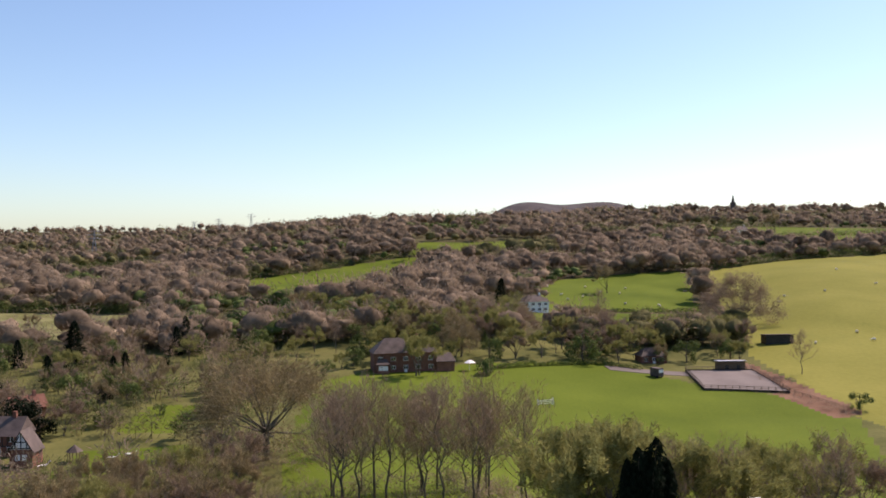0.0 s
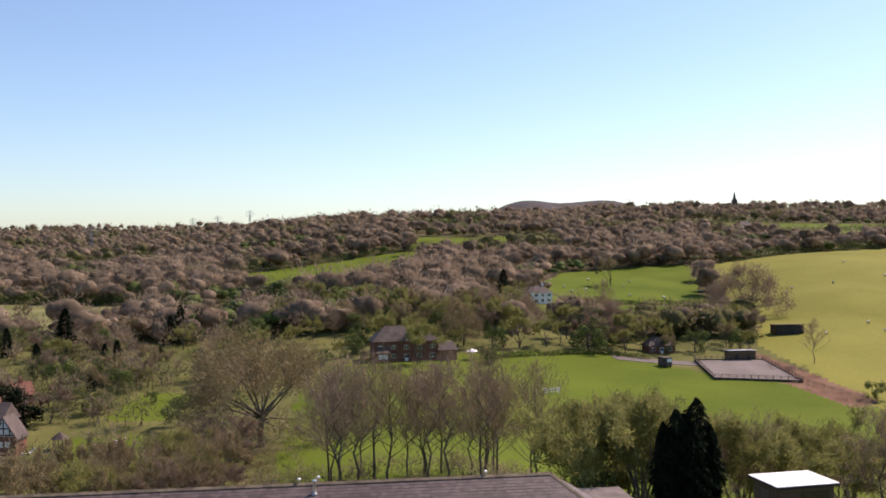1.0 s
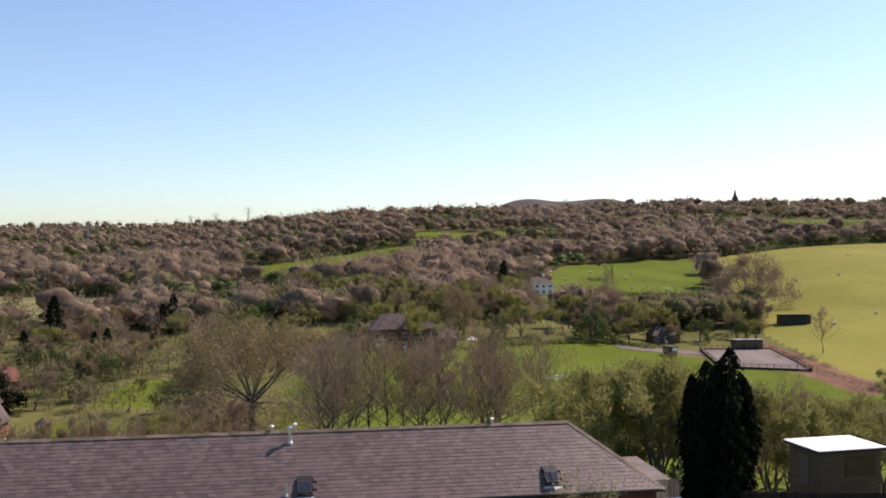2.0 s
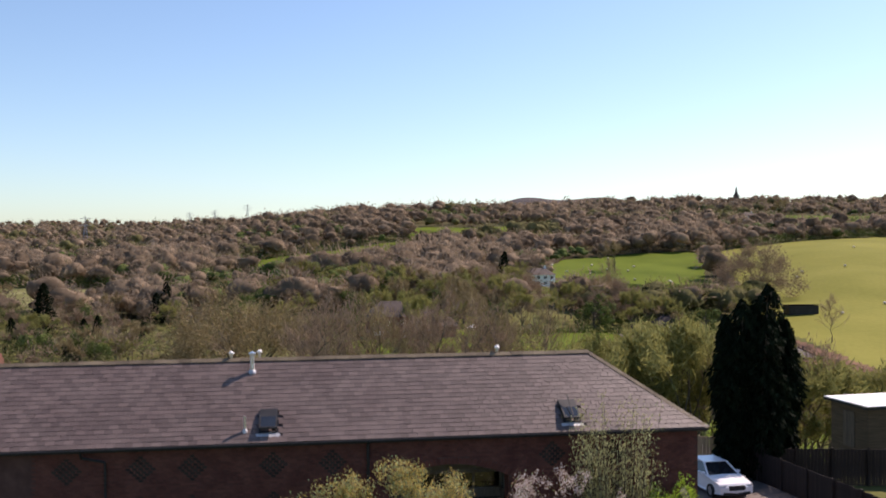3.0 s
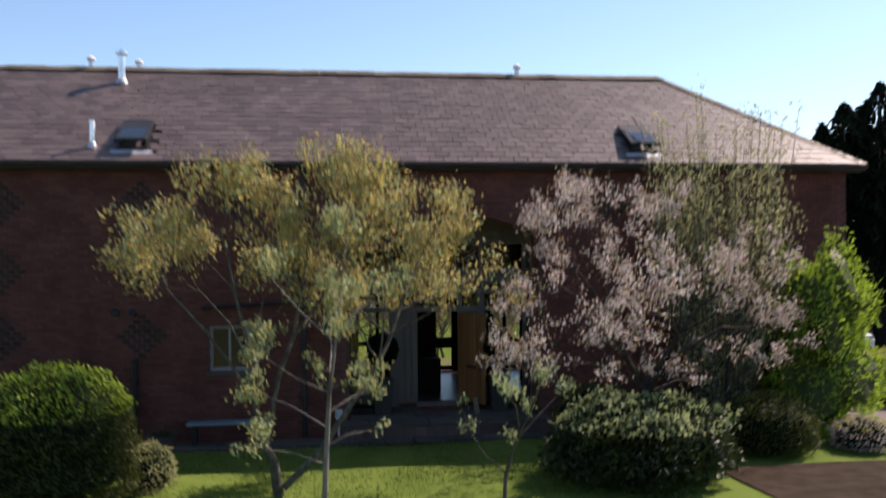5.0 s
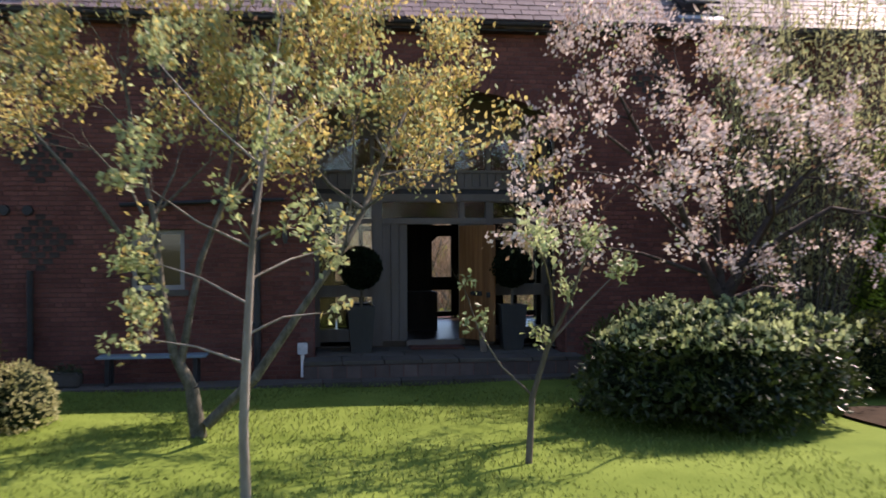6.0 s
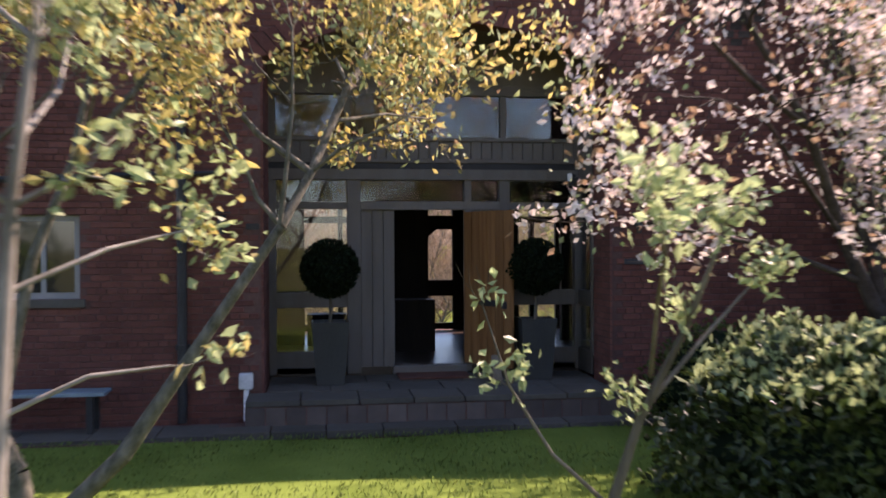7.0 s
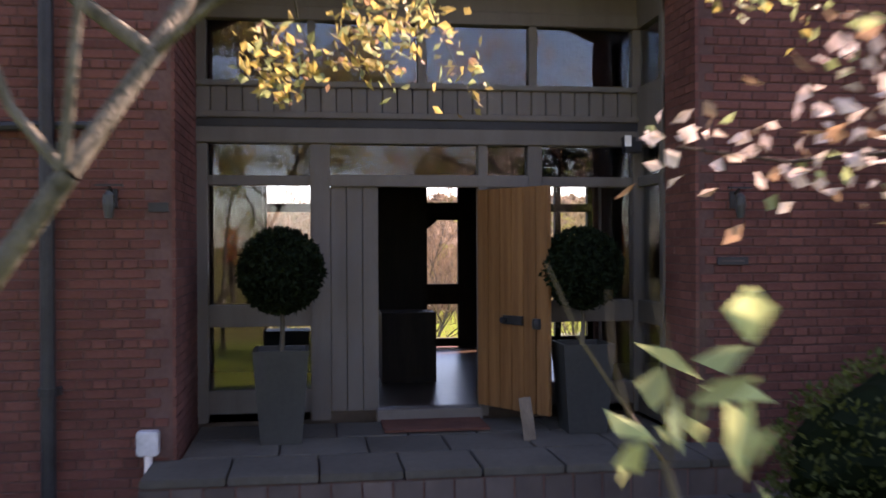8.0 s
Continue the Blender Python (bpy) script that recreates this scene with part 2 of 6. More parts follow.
def part(name, geo, material, parent=None, label="", smooth=False, bevel=0.0):
    me = geo.mesh(name, material, smooth)
    if bevel:
        bm = bmesh.new()
        bm.from_mesh(me)
        bmesh.ops.bevel(bm, geom=bm.edges[:], offset=bevel, segments=2, affect="EDGES", clamp_overlap=True)
        bm.to_mesh(me)
        bm.free()
    ob = new(name, me)
    if parent:
        ob.parent = parent
    return tagged(ob, label)


def thing(name, label, category, at=(0, 0, 0), turn=0.0, group="", kind=""):
    ob = new(name)
    ob.matrix_basis = pose(*at, 0, 0, turn)
    return tagged(ob, label, category, group, kind)


def cards(centres, ways, length, width, rng, bend=0.35, facing=None):
    """Leaf or twig blades: one quad at each centre, along its way, turned at random about it."""
    n = len(centres)
    ways = ways / np.maximum(np.linalg.norm(ways, axis=1, keepdims=True), 1e-6)
    other = rng.normal(size=(n, 3))
    side = np.cross(ways, other)
    if facing is not None:
        side = np.cross(facing + other * 0.22, other[:, ::-1] + 0.01)
        ways = np.cross(side, facing)
        ways /= np.maximum(np.linalg.norm(ways, axis=1, keepdims=True), 1e-6)
    side /= np.maximum(np.linalg.norm(side, axis=1, keepdims=True), 1e-6)
    up = np.cross(ways, side) * bend
    le = length * rng.uniform(0.6, 1.4, (n, 1))
    wi = width * rng.uniform(0.6, 1.4, (n, 1))
    a = centres - ways * le / 2
    m = centres
    return np.stack([a, m + side * wi / 2 + up * wi / 2, centres + ways * le / 2, m - side * wi / 2 + up * wi / 2], 1)


def branch(wood, tips, p, way, length, radius, level, rng, lift=0.25, kids=(2, 4), shrink=0.66, angle=0.75, wobble=0.16, n=5):
    """A limb of three bent pieces that forks; the ends of the finest are kept as tips (place, way)."""
    pts, rad, d = [Vector(p)], [radius], Vector(way).normalized()
    for k in range(3):
        d = (d + Vector(rng.normal(size=3)) * wobble + Vector((0, 0, lift * 0.2))).normalized()
        pts.append(pts[-1] + d * length / 3)
        rad.append(radius * (1 - 0.17 * (k + 1)))
    wood.path(pts, rad, n if level > 1 else 3)
    if level == 0:
        tips += [(q, d) for q in pts[1:]]
        return
    if level == 1:
        tips += [(q, d) for q in pts[2:]]
    count = int(rng.integers(kids[0], kids[1] + 1))
    spin = rng.uniform(0, 6.28)
    for k in range(count):
        a = spin + 6.283 * k / count + rng.normal() * 0.3
        side = d.orthogonal().normalized()
        side = Matrix.Rotation(a, 3, d) @ side
        lean = angle * rng.uniform(0.55, 1.2)
        way2 = (d * math.cos(lean) + side * math.sin(lean) + Vector((0, 0, lift))).normalized()
        at = pts[3] if k < 2 else pts[2]
        branch(wood, tips, at, way2, length * shrink * rng.uniform(0.75, 1.2), rad[3] * 0.68, level - 1, rng, lift, kids, shrink, angle, wobble, n)


def leaf_cloud(geo, tips, per, radius, length, width, rng, spread=1.0, droop=0.0):
    """Leaves or twigs strewn about the tips."""
    pos = np.array([tuple(t[0]) for t in tips])
    way = np.array([tuple(t[1]) for t in tips])
    pos, way = np.repeat(pos, per, 0), np.repeat(way, per, 0)
    c = pos + rng.normal(size=pos.shape) * radius
    w = way + rng.normal(size=pos.shape) * spread + np.array((0, 0, -droop))
    geo.quads(cards(c, w, length, width, rng))


# ---- the lie of the land ----
def smooth_step(a, b, v):
    t = np.clip((v - a) / (b - a), 0, 1)
    return t * t * (3 - 2 * t)


REACH = (-30, 14, 40, 100, 150, 192, 240, 300, 372, 480, 600, 700, 800, 1000, 1600, 2300)
DALE_WEST = (-0.5, -0.6, -9, -21, -21, -18.5, -17.5, -13.5, -8, -5, -4, -2.5, 0, 9, 31, 58)
DALE_MID = (-0.5, -0.6, -7, -15, -18, -16, -14.5, -9, -4.5, -3.5, -1, 13, 25, 42, 62, 62)
DALE_EAST = (-0.5, -0.7, -10, -24, -25, -24, -20, -16.5, -13.5, 0, 12, 21, 28, 40, 82, 84)
DALE_RIM = (-0.5, -0.7, -10, -24, -25, -25.5, -20.5, -13.5, -3, 8, 15, 22, 30, 41, 82, 84)


def land(x, y):
    """Height of the ground."""
    x, y = np.asarray(x, float), np.asarray(y, float)
    u = (x + 7) / (np.maximum(y, 0) + 57)
    h = [np.interp(y, REACH, d) for d in (DALE_WEST, DALE_MID, DALE_EAST, DALE_RIM)]
    a, b, c = smooth_step(-0.22, 0.10, u), smooth_step(0.10, 0.43, u), smooth_step(0.43, 0.60, u)
    z = h[0] * (1 - a) + (h[1] * (1 - b) + (h[2] * (1 - c) + h[3] * c) * b) * a
    z = z + 80 * np.exp(-((x - 700) / 150) ** 2 - ((y - 3100) / 300) ** 2) + 86 * np.exp(-((x - 1000) / 210) ** 2 - ((y - 3150) / 300) ** 2)
    roll = np.sin(x * 0.021 + 1.3) * np.sin(y * 0.017) * 0.9 + np.sin(x * 0.05 + y * 0.043) * 0.35
    return z + roll * smooth_step(60, 300, y) * (1 - 0.6 * smooth_step(0.2, 0.3, u) * smooth_step(320, 250, y))


def inside(poly, x, y):
    """Whether points lie inside a polygon of (x, y)."""
    hit = np.zeros(np.shape(x), bool)
    for (x0, y0), (x1, y1) in zip(poly, poly[1:] + poly[:1]):
        cross = ((y0 > y) != (y1 > y)) & (x < (x1 - x0) * (y - y0) / ((y1 - y0) or 1e-9) + x0)
        hit ^= cross
    return hit


PADDOCK = [(-14, 55), (-12, 170), (-4, 226), (8, 240), (45, 247), (91, 260), (113, 232), (137, 212), (146, 190), (112, 120), (75, 60)]
PASTURE = [(240, 533), (182, 345), (152, 268), (147, 195), (140, 110), (700, 110), (900, 620), (430, 585)]
SHEEP_FIELD = [(118, 398), (187, 396), (236, 528), (150, 530), (118, 460)]
LOW_STRIP = [(108, 330), (160, 345), (184, 388), (116, 392)]
BANK_FIELD = [(-68, 590), (-52, 632), (40, 688), (78, 705), (66, 600), (24, 470), (4, 385), (-42, 395), (-40, 480)]
HIGH_FIELD = [(72, 715), (84, 800), (240, 830), (170, 705)]
WEST_FIELD = [(-225, 860), (-160, 935), (-105, 890), (-120, 800), (-195, 790)]
SCRUB = [(-260, 310), (-230, 440), (-124, 418), (-72, 385), (-98, 320), (-140, 285)]
EAST_FIELDS = [(300, 900), (420, 1010), (560, 1000), (700, 900), (560, 700), (420, 640), (400, 780)]
COTTAGE_LAWN = [(-54, 176), (-40, 172), (-36, 200), (-50, 204)]
PATIO_LAWN = [(-60, 138), (-36, 138), (-34, 160), (-58, 160)]
WHITE_GARDEN = [(76, 345), (112, 345), (116, 440), (96, 440), (80, 400)]
COTTAGE_PLOT = [(-80, 134), (-50, 134), (-48, 172), (-80, 172)]
WHITE_APPROACH = [(61, 250), (73, 250), (100, 352), (84, 352)]
RED_BANK = [(146, 262), (152, 196), (140, 190), (134, 214), (140, 246)]

us = np.concatenate([-np.geomspace(9, 0.85, 14), np.linspace(-0.8, 1.0, 250), np.geomspace(1.05, 9, 14)])
ys = np.concatenate([-np.geomspace(900, 34, 14), np.linspace(-30, 130, 70), np.geomspace(131.5, 1200, 190), np.geomspace(1230, 4900, 40)])
gu, gy = np.meshgrid(us, ys)
gx = -7 + gu * (np.maximum(gy, 0) + 57)
gz = land(gx, gy)
nu, ny = len(us), len(ys)
idx = np.arange(nu * ny).reshape(ny, nu)
faces = np.stack([idx[:-1, :-1], idx[:-1, 1:], idx[1:, 1:], idx[1:, :-1]], -1).reshape(-1, 4)
ground_mesh = bpy.data.meshes.new("ground")
ground_mesh.from_pydata(np.stack([gx, gy, gz], -1).reshape(-1, 3).tolist(), [], faces.tolist())
cx = gx.reshape(-1)[faces].mean(1)
cy = gy.reshape(-1)[faces].mean(1)
kinds = np.zeros(len(faces), int)
kinds[(cy > 300) & (cy < 5000)] = 4
kinds[cy > 2500] = 7
for poly, kind in ((PADDOCK, 1), (PASTURE, 2), (SHEEP_FIELD, 1), (LOW_STRIP, 1), (BANK_FIELD, 1), (HIGH_FIELD, 1), (WEST_FIELD, 5), (SCRUB, 3), (EAST_FIELDS, 5), (COTTAGE_LAWN, 1), (PATIO_LAWN, 1), (WHITE_GARDEN, 1), (RED_BANK, 6)):
    kinds[inside(poly, cx, cy)] = kind
for m in (M_ROUGH, M_PADDOCK, M_PASTURE, M_SCRUB, M_FLOOR, M_PADDOCK, M_EARTH, M_FAR_HILL):
    ground_mesh.materials.append(m)
ground_mesh.polygons.foreach_set("material_index", kinds.astype(np.int32))
ground_mesh.shade_smooth()
ground = tagged(new("ground", ground_mesh), "rolling spring fields and rough grass of a valley", "ground", kind="structure")

# ---- woodland on the hills ----
OPEN = [PADDOCK, PASTURE, SHEEP_FIELD, LOW_STRIP, BANK_FIELD, HIGH_FIELD, WEST_FIELD, SCRUB, EAST_FIELDS, COTTAGE_LAWN, PATIO_LAWN, WHITE_GARDEN, RED_BANK, COTTAGE_PLOT, WHITE_APPROACH]


def scatter(n, y0, y1, rng, u0=-0.46, u1=0.80):
    y = np.exp(rng.uniform(math.log(y0), math.log(y1), n))
    u = rng.uniform(u0, u1, n)
    x = -7 + u * (y + 57)
    keep = np.ones(n, bool)
    for poly in OPEN:
        keep &= ~inside(poly, x, y)
    return x[keep], y[keep]


def far_trees(name, x, y, height, wide, blades, blade, material, label, rng, low=0.06, core=0.56):
    """Many far trees in one mesh: thin trunks and crowns of small upright blades."""
    g = Geo()
    z = land(x, y)
    bm = bmesh.new()
    bmesh.ops.create_icosphere(bm, subdivisions=2 if blades > 30 else 1, radius=1.0)
    ball = np.array([tuple(v.co) for v in bm.verts])
    ball_faces = [tuple(v.index for v in f.verts) for f in bm.faces]
    bm.free()
    for px, py, pz, h, w in zip(x, y, z, height, wide):
        lump = core + 0.13 * np.sin(ball @ rng.normal(size=3) * 3.0 + rng.uniform(0, 6)) + rng.normal(size=len(ball)) * 0.07
        dome = ball * lump[:, None] * np.array((w / 2, w / 2, h * (1 - low) / 2)) + np.array((px, py, pz + h * (low + (1 - low) / 2)))
        if core:
            i = len(g.v)
            g.v += dome.tolist()
            g.f += [tuple(i + k for k in f) for f in ball_faces]
        way = rng.normal(size=(blades, 3))
        way /= np.linalg.norm(way, axis=1, keepdims=True)
        rad = rng.uniform(0.30 if core == 0 else 0.48, 1.10, (blades, 1))
        c = way * rad * np.array((w / 2, w / 2, h * (1 - low) / 2)) * rng.uniform(0.85, 1.15, (blades, 1))
        c += np.array((px, py, pz + h * (low + (1 - low) / 2)))
        g.quads(cards(c, way + np.array((0, 0, 0.45)) + rng.normal(size=way.shape) * 0.45, blade[0] * h / 10, blade[1] * h / 10, rng, 0.3))
        g.tube((px, py, pz - 0.5), (px, py, pz + h * 0.5), h * 0.018, h * 0.008, 3, False)
    return tagged(new(name, g.mesh(name, material, True)), label, "woodland", kind="stuff")


wrng = np.random.default_rng(21)
bands = (((290, 520), 2300, 190, (1.5, 0.21)), ((520, 1000), 4600, 84, (1.8, 0.33)), ((1000, 2400), 4200, 30, (2.3, 0.62)))
for (y0, y1), count, blades, blade in bands:
    x, y = scatter(count, y0, y1, wrng)
    if y0 == 290:
        keep = (x < 60) | (y > 415) & (x < 235) | (y < 330) & (x > 60) & (x < 180)
        x, y = x[keep], y[keep]
    n = len(x)
    patch = np.sin(x * 0.018 + 2) * np.sin(y * 0.014 + x * 0.006) + wrng.normal(size=n) * 0.28
    h = (6.5 + 8.0 * wrng.uniform(0, 1, n) ** 1.6) * (1.08 + 0.3 * np.sin(x * 0.043 + y * 0.02) * np.sin(y * 0.037 + 1)) * np.where(y > 1000, 1.15, 1.0)
    w = h * wrng.uniform(1.0, 1.5, n)
    greens, darks = patch > 0.45, (patch < -0.7) & (y < 1000)
    bare = ~greens & ~darks
    far_trees("woodland", x[bare], y[bare], h[bare], w[bare], blades, blade, M_WOODS, "purple-brown leafless woodland covering the hillside", wrng)
    far_trees("woodland", x[greens], y[greens], h[greens] * 0.85, w[greens] * 0.9, blades, blade, M_WOODS_G, "olive budding trees in the hillside woodland", wrng)
    if darks.any():
        far_trees("woodland", x[darks], y[darks], h[darks] * 0.7, w[darks] * 0.8, blades, blade, M_GREEN, "green bushes among the hillside woodland", wrng, 0.02)

# thickets between the cottages across the valley
x, y = scatter(420, 120, 292, wrng, -0.46, -0.06)
n = len(x)
h = wrng.uniform(4, 9.5, n)
w = h * wrng.uniform(0.8, 1.2, n)
pick = wrng.uniform(0, 1, n)
for lo, hi, m, label in ((0, 0.55, M_WOODS, "grey-brown leafless thicket between the cottages"), (0.55, 0.85, M_WOODS_G, "olive budding thicket between the cottages"), (0.85, 1.0, M_GREEN, "green bushes between the cottages")):
    k = (pick >= lo) & (pick < hi)
    far_trees("thicket", x[k], y[k], h[k] * (0.6 if lo == 0.85 else 1), w[k], 190, (1.6, 0.26), m, label, wrng, 0.04, 0)
x = np.concatenate([wrng.uniform(-9, 26, 70), wrng.uniform(-19, -9, 60), wrng.uniform(55, 140, 60)])
y = np.concatenate([wrng.uniform(66, 97, 70), wrng.uniform(60, 165, 60), wrng.uniform(52, 112, 60)])
h = wrng.uniform(1.6, 4.2, len(x))
k = wrng.uniform(0, 1, len(x)) < 0.6
far_trees("undergrowth", x[k], y[k], h[k], h[k] * 1.5, 150, (2.0, 0.26), M_WOODS, "brown brambles and scrub under the valley trees", wrng, 0.0, 0)
bx, by = wrng.uniform(134, 152, 60), wrng.uniform(192, 262, 60)
bk = inside(RED_BANK, bx, by)
far_trees("undergrowth", bx[bk], by[bk], np.full(bk.sum(), 1.5), np.full(bk.sum(), 3.0), 120, (2.4, 0.3), M_WOODS, "brown dead bracken on the earth bank", wrng, 0.0, 0)
far_trees("undergrowth", x[~k], y[~k], h[~k], h[~k] * 1.5, 150, (2.0, 0.26), M_WOODS_G, "olive scrub under the valley trees", wrng, 0.0, 0)

# ---- the barn ----
EAVE_Z, RIDGE_Z, RIDGE_Y, EAVE_Y = 5.27, 7.69, 3.18, -0.30
WALL_L, WALL_R, BACK, XE = -23.5, 9.60, 6.66, 9.90
DOOR_L, DOOR_R, RECESS, SPRING, CROWN = -1.63, 2.49, 1.35, 3.72, 4.20
T = 0.33
barn = thing("barn", "long red-brick barn conversion with a hipped slate roof", "house")


def arch_z(x, x0, x1, spring, crown):
    """Height of a segmental arch over x."""
    half, rise = (x1 - x0) / 2, crown - spring
    r = (half * half + rise * rise) / (2 * rise)
    return crown - r + math.sqrt(max(r * r - (x - (x0 + x1) / 2) ** 2, 0))


def arch_wall(g, x0, x1, y0, y1, spring, crown, top, n=16):
    """The wall over an arched opening."""
    xs = [x0 + (x1 - x0) * k / n for k in range(n + 1)]
    for a, b in zip(xs, xs[1:]):
        za, zb = arch_z(a, x0, x1, spring, crown), arch_z(b, x0, x1, spring, crown)
        i = len(g.v)
        g.v += [(a, y0, za), (b, y0, zb), (b, y0, top), (a, y0, top), (a, y1, za), (b, y1, zb), (b, y1, top), (a, y1, top)]
        g.f += [(i, i + 1, i + 2, i + 3), (i + 5, i + 4, i + 7, i + 6), (i, i + 4, i + 5, i + 1)]


WIN = [(-4.45, -3.64, 0.98, 1.92), (-10.25, -9.36, 1.02, 2.2)]
fy = 0.008
part("front_wall", Geo().box(WIN[0][1], fy, -0.9, DOOR_L, T, EAVE_Z), M_MORTAR, barn)
for x0, x1 in ((WALL_L, WIN[1][0]), (WIN[1][1], WIN[0][0]), (DOOR_R, WALL_R)):
    part("front_wall", Geo().box(x0, fy, -0.9, x1, T, EAVE_Z), M_MORTAR, barn)
for x0, x1, z0, z1 in WIN:
    part("wall_below_window", Geo().box(x0, fy, -0.9, x1, T, z0), M_MORTAR, barn)
    part("wall_over_window", Geo().box(x0, fy, z1, x1, T, EAVE_Z), M_MORTAR, barn)
g = Geo()
arch_wall(g, DOOR_L, DOOR_R, fy, T, SPRING, CROWN, EAVE_Z)
over = part("wall_over_arch", g, M_MORTAR, barn)
bm = bmesh.new()
bm.from_mesh(over.data)
bmesh.ops.remove_doubles(bm, verts=bm.verts, dist=0.0005)
bm.to_mesh(over.data)
bm.free()
REAR_L, REAR_R = -1.75, 3.58
g = Geo().box(WALL_L, BACK - T, -3, REAR_L, BACK, EAVE_Z).box(REAR_R, BACK - T, -3, 4.08, BACK, EAVE_Z).box(5.2, BACK - T, -3, WALL_R, BACK, EAVE_Z)
g.box(4.08, BACK - T, -3, 5.2, BACK, EAVE_Z).box(REAR_L, BACK - T, -3, REAR_R, BACK, -0.02)
g.box(REAR_L, BACK - T, 2.52, REAR_R, BACK, EAVE_Z)
part("back_wall", g, M_MORTAR, barn)
part("end_wall", Geo().box(WALL_R - T, T, -2, WALL_R, BACK - T, EAVE_Z), M_MORTAR, barn)
part("end_wall", Geo().box(WALL_L, T, -2, WALL_L + T, BACK - T, EAVE_Z), M_MORTAR, barn)
part("reveal", Geo().box(DOOR_L - 0.35, T, -0.5, DOOR_L, RECESS + 0.1, CROWN + 0.15), M_MORTAR, barn)
part("reveal", Geo().box(DOOR_R, T, -0.5, DOOR_R + 0.35, 0.66, CROWN + 0.15), M_MORTAR, barn)
part("porch_ceiling", Geo().box(DOOR_L, T, CROWN + 0.02, DOOR_R + 0.35, RECESS + 0.1, CROWN + 0.12), M_TAUPE, barn)
# inside the barn: near-black pieces carry the unlit hall's shade in their colour
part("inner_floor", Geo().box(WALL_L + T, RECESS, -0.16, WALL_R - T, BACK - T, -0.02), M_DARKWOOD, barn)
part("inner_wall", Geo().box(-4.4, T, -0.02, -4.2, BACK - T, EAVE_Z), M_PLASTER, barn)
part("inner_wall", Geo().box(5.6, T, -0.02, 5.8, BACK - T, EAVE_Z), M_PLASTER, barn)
part("loft_floor", Geo().box(-4.2, 3.4, 2.48, 5.6, BACK - T, 2.68), M_SHADE_OAK, barn)
# dark upright sheets added where the hall lies in deep shade
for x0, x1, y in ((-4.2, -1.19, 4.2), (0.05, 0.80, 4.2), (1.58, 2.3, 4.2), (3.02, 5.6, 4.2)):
    part("inner_screen", Geo().box(x0, y, -0.02, x1, y + 0.12, 2.48), M_SHADE_OAK, barn)
part("inner_beam", Geo().box(-4.2, 3.35, 2.2, 5.6, 3.5, 2.48), M_SHADE_OAK, barn)
part("cabinet_back", Geo().box(0.15, 3.0, -0.02, 0.75, 3.5, 0.75), M_SHADE_OAK, barn, "dark wooden chest inside the hall")
# added block that hides the bright floor and stands for shade
part("hall_bench", Geo().box(-1.15, 4.0, -0.02, -0.25, 4.4, 0.48), M_SHADE_OAK, barn, "dark block added to shade the lower pane's view of the hall")
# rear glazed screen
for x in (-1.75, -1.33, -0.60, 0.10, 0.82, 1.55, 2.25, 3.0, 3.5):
    part("rear_post", Geo().box(x, 6.40, -0.02, x + 0.09, 6.50, 2.50), M_SHADE_OAK, barn)
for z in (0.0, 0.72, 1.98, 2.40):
    part("rear_rail", Geo().box(-1.75, 6.41, z, 3.58, 6.49, z + 0.12), M_SHADE_OAK, barn)
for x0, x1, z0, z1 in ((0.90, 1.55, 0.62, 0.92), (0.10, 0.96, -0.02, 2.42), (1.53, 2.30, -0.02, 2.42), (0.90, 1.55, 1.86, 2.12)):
    part("rear_panel", Geo().box(x0, 6.42, z0, x1, 6.48, z1), M_SHADE_OAK, barn)
g = Geo()
g.v = [(0.95, 6.38, 1.62), (1.25, 6.38, 1.88), (0.95, 6.38, 1.88), (0.95, 6.42, 1.62), (1.25, 6.42, 1.88), (0.95, 6.42, 1.88)]
g.f = [(0, 1, 2), (5, 4, 3), (0, 3, 4, 1), (1, 4, 5, 2), (2, 5, 3, 0)]
part("rear_brace", g, M_SHADE_OAK, barn)

# roof: boarded core under the slates
RUN = RIDGE_Y - EAVE_Y
SLOPE = math.atan2(RIDGE_Z - EAVE_Z, RUN)
g = Geo()
d = 0.03
g.slab([(-24, EAVE_Y, EAVE_Z - d), (XE, EAVE_Y, EAVE_Z - d), (XE - RUN, RIDGE_Y, RIDGE_Z - d), (-24, RIDGE_Y, RIDGE_Z - d)], 0.1)
g.slab([(XE, 6.96, EAVE_Z - d), (-24, 6.96, EAVE_Z - d), (-24, RIDGE_Y, RIDGE_Z - d), (XE - RUN, RIDGE_Y, RIDGE_Z - d)], 0.1)
g.slab([(XE, EAVE_Y, EAVE_Z - d), (XE, 6.66, EAVE_Z - d), (XE - RUN, RIDGE_Y, RIDGE_Z - d)], 0.1)
roof = part("roof", g, M_SLATE, barn)
part("soffit", Geo().box(-24, EAVE_Y + 0.06, EAVE_Z - 0.16, XE, fy - 0.004, EAVE_Z - 0.125), M_BLACK, barn)
gutter = Geo()
for k in range(5):
    a0, a1 = math.pi * (1 + k / 5), math.pi * (1 + (k + 1) / 5)
    y0, z0, y1, z1 = math.cos(a0) * 0.06, math.sin(a0) * 0.06, math.cos(a1) * 0.06, math.sin(a1) * 0.06
    gutter.slab([(-24, EAVE_Y - 0.05 + y0, EAVE_Z - 0.05 + z0), (XE, EAVE_Y - 0.05 + y0, EAVE_Z - 0.05 + z0), (XE, EAVE_Y - 0.05 + y1, EAVE_Z - 0.05 + z1), (-24, EAVE_Y - 0.05 + y1, EAVE_Z - 0.05 + z1)], 0.008)
part("gutter", gutter, M_BLACK, barn, "black cast-iron gutter")
